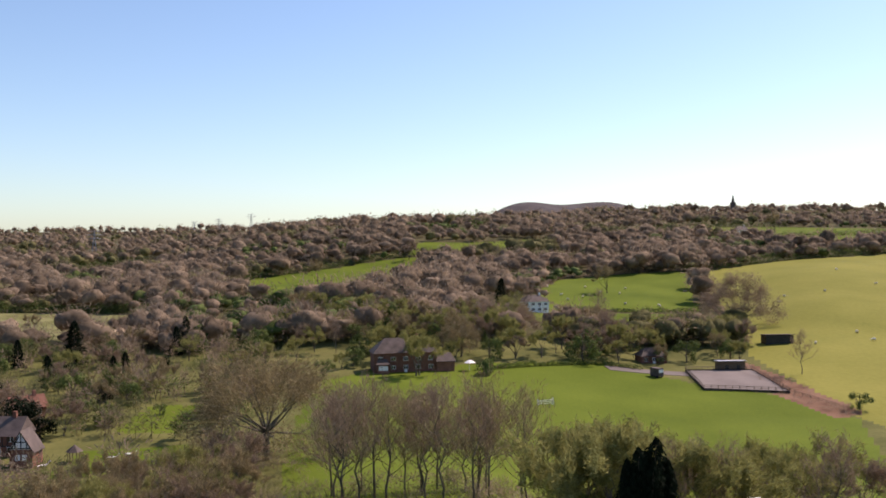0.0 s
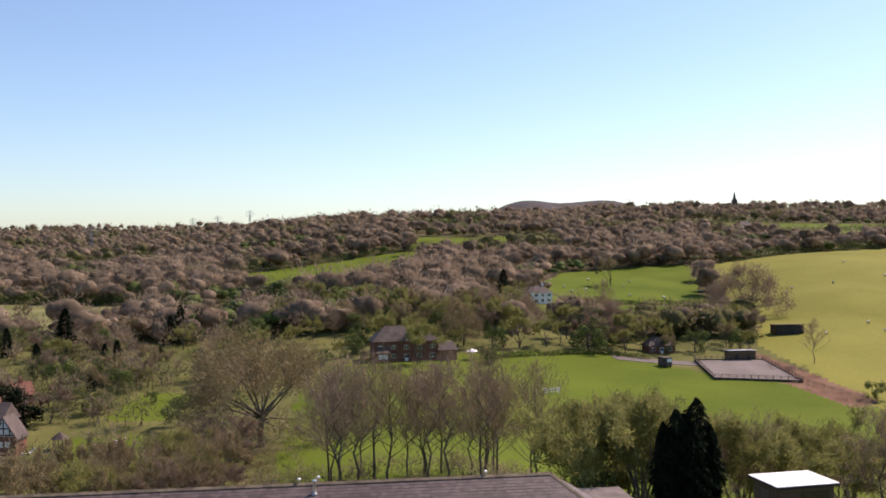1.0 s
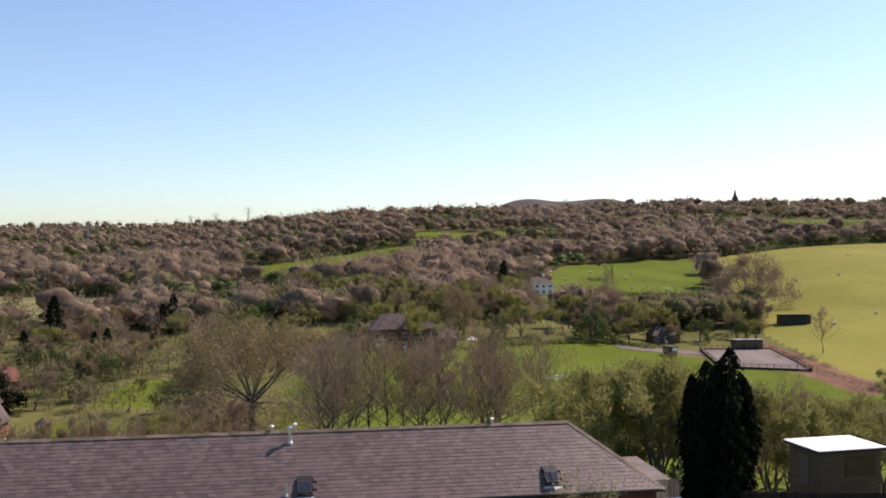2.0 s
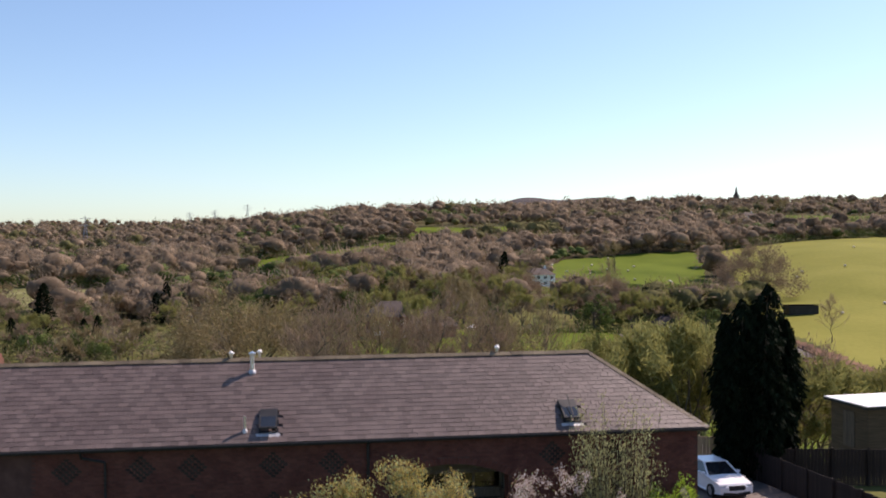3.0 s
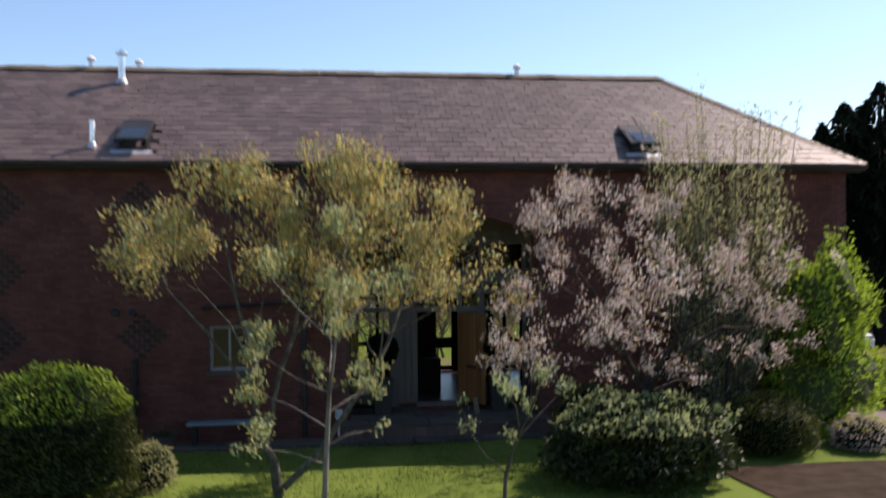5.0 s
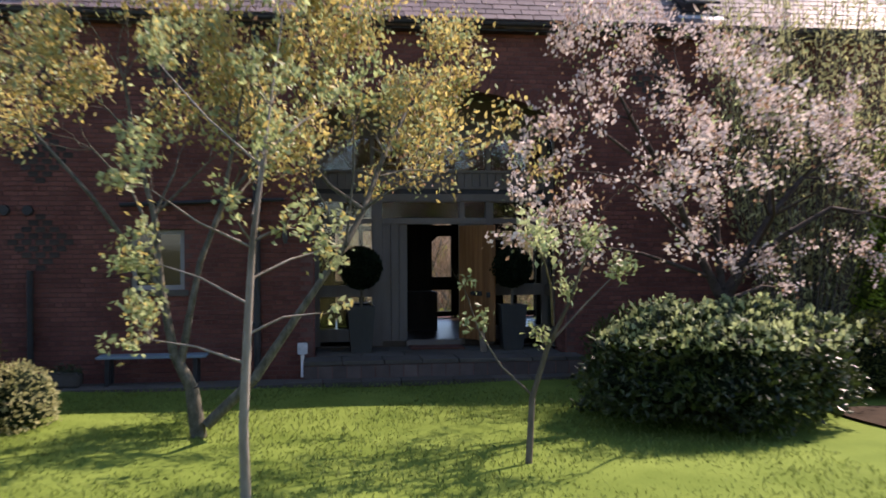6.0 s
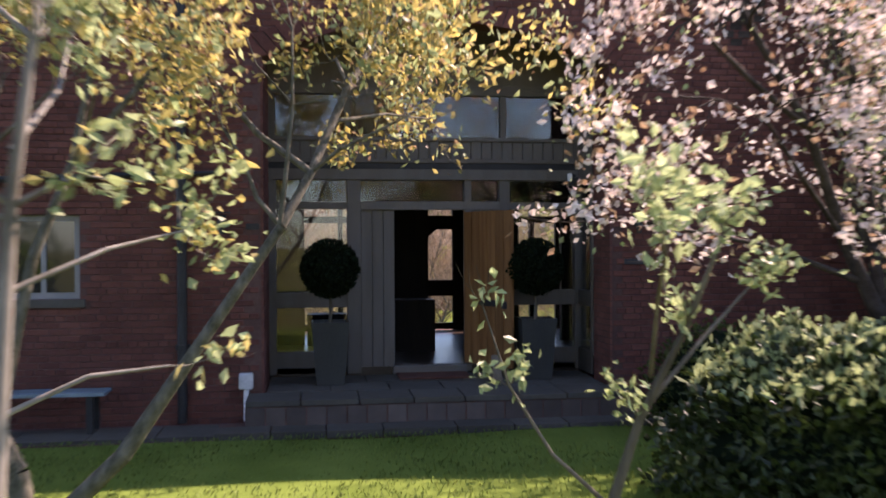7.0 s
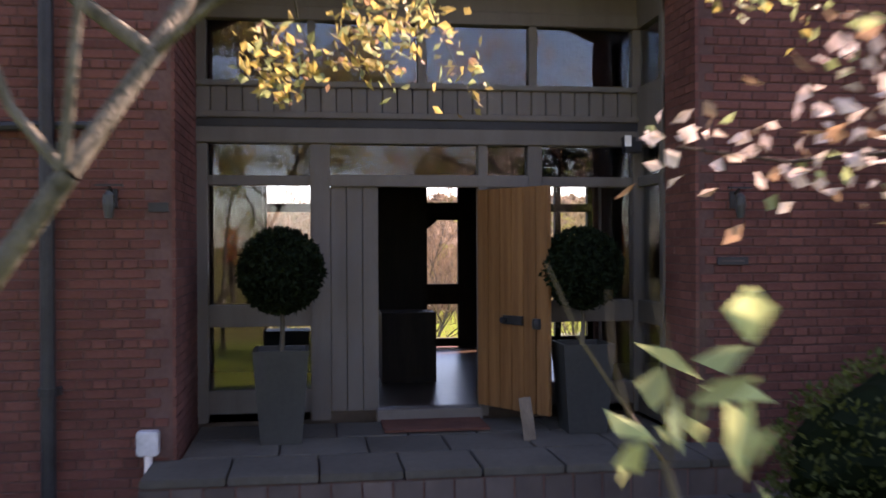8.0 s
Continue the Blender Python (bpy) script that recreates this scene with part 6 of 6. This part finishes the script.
part("bay_glass", Geo().box(-8.9, -2.06, 0.9, -6.0, -2.0, 2.3), M_WHITE, bay_)
ext = part("extension", Geo().box(9.8, -1.0, -1, 15.5, 6, 3.2), M_HOUSEBRICK, farm)
part("extension_roof", Geo().slab([(9.5, -1.4, 3.1), (15.9, -1.4, 3.1), (15.0, 3.0, 5.4), (9.9, 3.0, 5.4)], 0.2), M_DARKSLATE, ext)
house("white-walled hipped-roof house among trees", 97, 372, 6, 12.5, 8, 5.2, 8.0, M_WHITE, M_DARKSLATE, ((3.2, 4), (0.8, 4)))
house("timber-framed black-and-white cottage over red brick", -75, 158, -12, 9, 7, 4.6, 8.2, M_HOUSEBRICK, M_DARKSLATE, ((3.2, 3), (0.8, 3)), False, timber=True)
gab = thing("cottage_gable", "white gable with black timber framing", "house", (-67.2, 148.0, float(land(-67, 148))), -8)
part("wall", Geo().box(-2.4, 0, -1, 2.4, 5, 4.0), M_HOUSEBRICK, gab)
part("gable", Geo().slab([(-2.4, -0.05, 4.0), (2.4, -0.05, 4.0), (2.4, 5, 4.0), (-2.4, 5, 4.0)], 0.1), M_WHITE, gab)
g = Geo()
g.v = [(-2.4, 0, 4.0), (2.4, 0, 4.0), (0, 0, 7.6), (-2.4, 5, 4.0), (2.4, 5, 4.0), (0, 5, 7.6)]
g.f = [(0, 1, 2), (5, 4, 3), (0, 3, 4, 1)]
part("gable_wall", g, M_WHITE, gab)
part("roof", Geo().slab([(-2.9, -0.4, 3.3), (0, -0.4, 7.8), (0, 5, 7.8), (-2.9, 5, 3.3)][::-1], 0.2).slab([(2.9, -0.4, 3.3), (0, -0.4, 7.8), (0, 5, 7.8), (2.9, 5, 3.3)], 0.2), M_DARKSLATE, gab)
for a, b in (((-2.0, 4.1), (-0.4, 6.6)), ((2.0, 4.1), (0.4, 6.6)), ((-1.2, 4.1), (-1.2, 5.6)), ((1.2, 4.1), (1.2, 5.6)), ((0, 4.1), (0, 7.2)), ((-2.4, 4.1), (2.4, 4.1)), ((-1.4, 5.4), (1.4, 5.4))):
    part("timber", Geo().tube((a[0], -0.06, a[1]), (b[0], -0.06, b[1]), 0.12, 0.12, 4), M_BLACK, gab)
for x in (-0.7, 0.7):
    part("window", Geo().box(x - 0.5, -0.06, 1.6, x + 0.5, 0.02, 2.8), M_WHITE, gab)
house("small cottage with a red-tiled gable", -78, 193, 35, 8, 6, 2.8, 5.6, M_HOUSEBRICK, M_HOUSEBRICK, ((0.9, 2),), False)
house("distant white farmhouse on the hill", 428, 846, 0, 15, 9, 5, 9, M_WHITE, M_DARKSLATE, ((1.0, 4), (3.2, 4)))
house("dark low cottage behind the paddock hedge", 113, 262, 4, 9.5, 6, 2.8, 5.4, M_HOUSEBRICK, M_DARKSLATE, ((0.8, 3),))


def shed(label, x, y, turn, w, d, h, wall, roof_m):
    s = thing("shed", label, "shed", (x, y, float(land(x, y)) - 0.1), turn)
    part("wall", Geo().box(-w / 2, 0, -1, w / 2, d, h), wall, s)
    part("roof", Geo().slab([(-w / 2 - 0.4, -0.5, h + 0.5), (w / 2 + 0.4, -0.5, h + 0.5), (w / 2 + 0.4, d + 0.3, h + 0.1), (-w / 2 - 0.4, d + 0.3, h + 0.1)], 0.15), roof_m, s)
    for k in (-1, 1):
        part("stable_door", Geo().box(k * w * 0.22 - 0.6, -0.06, 0, k * w * 0.22 + 0.6, 0.02, 2.1), M_BLACK, s)


shed("brown timber stable with a pale flat roof", 135.2, 247, -4, 9, 4.5, 3.2, M_CLAD, M_LEAD)
shed("dark open field shelter on the pasture", 173, 286, -4, 11, 5, 3.4, M_BLACK, M_DARKSLATE)
# riding arena
az = float(land(126, 228)) + 0.25
arena_pts = [(113.6, 221), (140.0, 217), (141.8, 246), (118.7, 248)]
ar = thing("riding_arena", "sandy riding arena with dark kickboards and rails", "arena")
corner = [(x, y, float(land(x, y)) + 0.45) for x, y in arena_pts]
part("surface", Geo().slab(corner, 3.0), M_SAND, ar)
for (x0, y0, z0), (x1, y1, z1) in zip(corner, corner[1:] + corner[:1]):
    part("kickboard", Geo().slab([(x0, y0, z0 + 0.3), (x1, y1, z1 + 0.3), (x1 + 0.15, y1 + 0.15, z1 + 0.3), (x0 + 0.15, y0 + 0.15, z0 + 0.3)], 1.1), M_DARKBOARD, ar)
    n = 12
    for k in range(n):
        px, py = x0 + (x1 - x0) * k / n, y0 + (y1 - y0) * k / n
        pz = z0 + (z1 - z0) * k / n
        part("post", Geo().box(px - 0.08, py - 0.08, pz - 0.3, px + 0.08, py + 0.08, pz + 1.4), M_FENCE, ar)
    part("rail", Geo().tube((x0, y0, z0 + 1.3), (x1, y1, z1 + 1.3), 0.07, 0.07, 4).tube((x0, y0, z0 + 0.8), (x1, y1, z1 + 0.8), 0.07, 0.07, 4), M_FENCE, ar)
fence_run("rail_fence", "post-and-rail fence at the paddock corner", [(141, 216), (150, 195)], 1.2, M_FENCE, 3.0, rails=(0.6, 1.1))
jump = thing("horse_jump", "white horse jump standing on the paddock", "jump", (56, 193.5, float(land(56, 193.5))), 10)
for x in (-2.2, 2.2):
    part("wing", Geo().box(x - 0.08, -0.5, 0, x + 0.08, -0.35, 1.9).box(x - 0.08, 0.35, 0, x + 0.08, 0.5, 1.9).box(x - 0.06, -0.5, 1.2, x + 0.06, 0.5, 1.35).box(x - 0.06, -0.5, 0.5, x + 0.06, 0.5, 0.65), M_WHITE, jump)
for z in (0.5, 1.0, 1.4):
    part("pole", Geo().tube((-2.2, 0, z), (2.2, 0, z + 0.1), 0.09, 0.09, 8), M_WHITE, jump)
umb = thing("parasol", "white parasol on the farmhouse terrace", "parasol", (42.5, 238, float(land(42.5, 238))))
part("pole", Geo().tube((0, 0, 0), (0, 0, 2.9), 0.06, 0.06, 6), M_WHITE, umb)
part("canopy", Geo().lathe([(1.9, 2.6), (1.0, 3.1), (0.05, 3.5)], 0, 0, 8), M_WHITE, umb)
van = thing("horsebox", "dark horsebox parked on the yard", "vehicle", (106, 237.5, float(land(106, 237.5))), 20)
part("body", Geo().box(-1.2, 0, 0.5, 1.2, 4.2, 3.2), M_DARKSLATE, van, bevel=0.15)
part("windscreen", Geo().box(-0.9, -0.05, 1.8, 0.9, 0.0, 2.8), M_WHITE, van)
for x in (-1.0, 1.0):
    for y in (0.8, 3.4):
        part("wheel", Geo().tube((x - 0.15, y, 0.45), (x + 0.15, y, 0.45), 0.45, 0.45, 10), M_TYRE, van)
yard = thing("yard", "pale gravel yard before the stables", "yard", kind="structure")
g = Geo()
for k in range(10):
    x0, x1 = 92 + 3.6 * k, 92 + 3.6 * (k + 1)
    f = lambda x: 254.5 - (x - 92) * 0.28
    g.slab([(x0, f(x0) - 7, float(land(x0, f(x0) - 7)) + 0.12), (x1, f(x1) - 7, float(land(x1, f(x1) - 7)) + 0.12), (x1, f(x1), float(land(x1, f(x1))) + 0.12), (x0, f(x0), float(land(x0, f(x0))) + 0.12)], 0.4)
part("surface", g, M_SAND, yard)


gz = thing("gazebo", "small wooden gazebo on the cottage lawn", "gazebo", (-57.5, 152, float(land(-57.5, 152))))
for k in range(6):
    a = k * math.pi / 3
    part("post", Geo().tube((1.4 * math.cos(a), 1.4 * math.sin(a), 0), (1.4 * math.cos(a), 1.4 * math.sin(a), 2.3), 0.09, 0.09, 5), M_FENCE, gz)
part("roof", Geo().lathe([(1.9, 2.2), (1.0, 2.9), (0.08, 3.6)], 0, 0, 6), M_DARKSLATE, gz)
for x, y, t in ((-50, 153, 10), (-46.5, 155, -20), (-63, 148.5, 30)):
    st = thing("sun_lounger", "white garden lounger on the cottage lawn", "lounger", (x, y, float(land(x, y))), t, "cottage garden seats")
    part("cushion", Geo().box(-1.3, -0.4, 0.3, 0.7, 0.4, 0.45), M_WHITE, st, bevel=0.05)
    part("backrest", Geo().slab([(0.7, -0.4, 0.45), (1.5, -0.4, 1.2), (1.5, 0.4, 1.2), (0.7, 0.4, 0.45)], 0.1), M_WHITE, st)
    for lx in (-1.1, 0.5):
        part("leg", Geo().box(lx, -0.35, 0, lx + 0.1, 0.35, 0.3), M_WHITE, st)


# ---- sheep, pylons, spire ----
def sheep():
    s = thing("sheep", "cream woolly sheep grazing on the field", "sheep", (0, 0, -400), group="sheep on the fields")
    bm = bmesh.new()
    bmesh.ops.create_icosphere(bm, subdivisions=2, radius=1.0)
    for v in bm.verts:
        v.co = Vector((v.co.x * 0.36, v.co.y * 0.62, v.co.z * 0.36 + 0.72))
    me = bpy.data.meshes.new("fleece")
    bm.to_mesh(me)
    bm.free()
    me.materials.append(M_WOOL)
    new("fleece", me).parent = s
    part("head", Geo().tube((0, -0.55, 0.75), (0, -0.9, 0.5), 0.14, 0.09, 7), M_WOOL, s)
    for x in (-0.18, 0.18):
        for y in (-0.35, 0.35):
            part("leg", Geo().tube((x, y, 0), (x, y, 0.5), 0.05, 0.06, 5), M_TYRE, s)
    return s


flock = sheep()
for k in range(34):
    if k < 14:
        x, y = counter.uniform(125, 225), counter.uniform(402, 520)
        if not bool(inside(SHEEP_FIELD, np.array(x), np.array(y))):
            continue
    else:
        x, y = counter.uniform(175, 330), counter.uniform(235, 500)
        if not bool(inside(PASTURE, np.array(x), np.array(y))):
            continue
    copy_thing(flock, pose(x, y, float(land(x, y)), 0, 0, counter.uniform(0, 360)) @ Matrix.Scale(1.25, 4))
for o in (*flock.children_recursive, flock):
    bpy.data.objects.remove(o)


def pylon(x, y, h):
    p = thing("pylon", "distant grey lattice electricity pylon", "pylon", (x, y, float(land(x, y))), 20, "line of pylons")
    g = Geo()
    w = h * 0.09
    for sx in (-1, 1):
        for sy in (-1, 1):
            g.tube((sx * w, sy * w, -1), (sx * w * 0.22, sy * w * 0.22, h * 0.7), 0.30, 0.22, 4).tube((sx * w * 0.22, sy * w * 0.22, h * 0.7), (0, 0, h), 0.22, 0.15, 4)
    for k in range(6):
        a, b = 1 - 0.78 * k / 6, 1 - 0.78 * (k + 1) / 6
        for s in (-1, 1):
            g.tube((s * w * a, -w * a, h * 0.7 * k / 6), (-s * w * b, -w * b, h * 0.7 * (k + 1) / 6), 0.14, 0.14, 3)
    part("tower", g, M_PYLON, p)
    for z, r in ((0.68, 0.20), (0.79, 0.26), (0.90, 0.18)):
        part("crossarm", Geo().tube((-h * r, 0, h * z), (h * r, 0, h * z), 0.18, 0.18, 4).tube((-h * r, 0, h * z), (0, 0, h * (z + 0.05)), 0.12, 0.12, 3).tube((h * r, 0, h * z), (0, 0, h * (z + 0.05)), 0.12, 0.12, 3), M_PYLON, p)


pylon(-246, 1030, 34)
pylon(-168, 1637, 30)
pylon(-205, 1590, 28)
pylon(-110, 1600, 34)
spire = thing("church_spire", "distant grey church tower with a tall spire", "church", (783, 1623, float(land(783, 1623))))
part("tower", Geo().box(-4, -4, -2, 4, 4, 15), M_DARKSLATE, spire)
part("spire", Geo().lathe([(3.6, 15), (0.15, 31)], 0, 0, 8), M_DARKSLATE, spire)

# ---- bricks and slates, piece by piece ----
def in_rects(x, z, rects):
    return any(a < x < b and c < z < d for a, b, c, d in rects)


brng = random.Random(5)
GAPS = [(x0 - 0.02, x1 + 0.02, z0 - 0.09, z1 + 0.02) for x0, x1, z0, z1 in WIN]
shapes = []
for k in range(6):
    g = Geo()
    w, h, dp = 0.2135 if k < 4 else 0.101, 0.063, 0.006 + 0.001 * k
    e = 0.004
    g.v = [(0, 0, 0), (w, 0, 0), (w, 0, h), (0, 0, h), (e, -dp, e), (w - e, -dp, e), (w - e, -dp, h - e * (1 + k % 2)), (e, -dp, h - e)]
    g.f = [(4, 5, 6, 7), (0, 1, 5, 4), (1, 2, 6, 5), (2, 3, 7, 6), (3, 0, 4, 7)]
    shapes.append(g)
single = [g.mesh("brick", M_BRICK) for g in shapes]
rest = Geo()
made = 0
front = bpy.data.objects["front_wall"]
row = 0
z = -0.46
M_BRICK_REST = mat("red_brick_courses", (0.086, 0.027, 0.020), (0.160, 0.060, 0.045), 1.4, 0.9, 0.4, 30, 0.2, "island")
while z < EAVE_Z - 0.2:
    x = -13.6 - (0.11 if row % 2 else 0.0)
    while x < WALL_R - 0.02:
        k = brng.choice((0, 1, 2, 3)) if row % 4 else brng.choice((4, 5))
        w = shapes[k].v[1][0]
        a, b = x, x + w
        ok = b <= WALL_R and not in_rects((a + b) / 2, z + 0.03, GAPS) and not (DOOR_L - 0.0 < b and a < DOOR_R and z < arch_z(min(max((a + b) / 2, DOOR_L), DOOR_R), DOOR_L, DOOR_R, SPRING, CROWN) + 0.22 and (z < SPRING - 0.02 or DOOR_L - 0.1 < (a + b) / 2 < DOOR_R + 0.1))
        if ok:
            off = brng.uniform(-0.002, 0.001)
            near = (-2.62 < a < DOOR_L or DOOR_R <= a < 3.2) and -0.3 < z < 2.35
            if near and made < 300:
                ob = new("brick", single[k])
                ob.parent = front
                ob.location = (a, fy + off, z)
                made += 1
            else:
                i = len(rest.v)
                rest.v += [(p[0] + a, p[1] + fy + off, p[2] + z) for p in shapes[k].v]
                rest.f += [tuple(i + q for q in f) for f in shapes[k].f]
        x += w + 0.0105
    row += 1
    z += 0.0745
# jambs of the porch
for jx, sgn, depth in ((DOOR_L, 1, RECESS), (DOOR_R, -1, 0.66)):
    z, row = -0.46, 0
    while z < SPRING - 0.05:
        y = 0.002 + (0.0 if row % 2 else -0.11)
        while y < depth - 0.05:
            y0, y1 = max(y, 0.002), min(y + 0.2135, depth)
            if y1 - y0 > 0.03:
                rest.box(*((jx - 0.02, y0, z, jx + 0.007 + brng.uniform(0, 0.002), y1, z + 0.063) if sgn > 0 else (jx - 0.007 - brng.uniform(0, 0.002), y0, z, jx + 0.02, y1, z + 0.063)))
            y += 0.224
        row += 1
        z += 0.0745
tagged(part("brickwork", rest, M_BRICK_REST, front), kind="stuff")

# slates
M_SLATE_REST = mat("grey_purple_slates", (0.096, 0.069, 0.063), (0.128, 0.098, 0.089), 0.7, 0.5, 0.25, 22, 0.26, "island", spec=0.35)
GAUGE, WIDE = 0.215, 0.30
tile = Geo().box(0.005, 0, -0.004, WIDE - 0.005, 0.30, 0.018)
tile_mesh = [Geo().box(0.005, 0, -0.004, WIDE - 0.004 - 0.003 * k, 0.30, 0.017 + 0.002 * k).mesh("slate", M_SLATE) for k in range(3)]
tilt = Euler((SLOPE - 0.045, 0, 0))
rest = Geo()
made, row, s = 0, 0, -0.03
rows = int(RUN / math.cos(SLOPE) / GAUGE)
m3 = tilt.to_matrix()
SKY = [(x0 - 0.08, x0 + 0.70, 0.25, 1.5) for x0 in (-6.26, 4.55)]
for row in range(rows):
    s = -0.03 + row * GAUGE
    right = XE - (s + 0.1) * math.cos(SLOPE)
    x = -23.9 + (WIDE / 2 if row % 2 else 0)
    while x < right - 0.02:
        mid = x + WIDE / 2
        if not in_rects(mid, s + 0.1, SKY):
            p = on_roof(x, s, 0.012 + brng.uniform(0, 0.004))
            if made < 300 and row < 13 and -1.5 < x < 4.2 and brng.random() < 1.0:
                ob = new("slate", tile_mesh[brng.randrange(3)])
                ob.parent = roof
                ob.matrix_basis = Matrix.Translation(p) @ tilt.to_matrix().to_4x4()
                made += 1
            else:
                i = len(rest.v)
                th = brng.uniform(0, 0.004)
                for v in tile.v:
                    q = m3 @ Vector((min(v[0], XE - (s + v[1]) * math.cos(SLOPE) - x), v[1], v[2] + (th if v[2] > 0 else 0)))
                    rest.v.append(tuple(p + q))
                rest.f += [tuple(i + q for q in f) for f in ((0, 2, 3, 1), (4, 5, 7, 6), (0, 1, 5, 4), (1, 3, 7, 5), (3, 2, 6, 7), (2, 0, 4, 6))]
        x += WIDE
tagged(part("slating", rest, M_SLATE_REST, roof), kind="stuff")
# hip end slates
rest = Geo()
for row in range(rows):
    s = -0.03 + row * GAUGE
    x = XE - s * math.cos(SLOPE)
    z = EAVE_Z + s * math.sin(SLOPE)
    y, far = EAVE_Y + s * math.cos(SLOPE), 2 * RIDGE_Y - EAVE_Y - s * math.cos(SLOPE)
    y += (WIDE / 2 if row % 2 else 0)
    while y < far - WIDE:
        rest.slab([(x + 0.01, y, z + 0.02), (x + 0.01, y + WIDE - 0.006, z + 0.02), (x - 0.2, min(y + WIDE - 0.006, far - 0.2), z + 0.145), (x - 0.2, max(y, 2 * RIDGE_Y - far + 0.2), z + 0.145)], 0.01)
        y += WIDE
tagged(part("slating", rest, M_SLATE_REST, roof), kind="stuff")
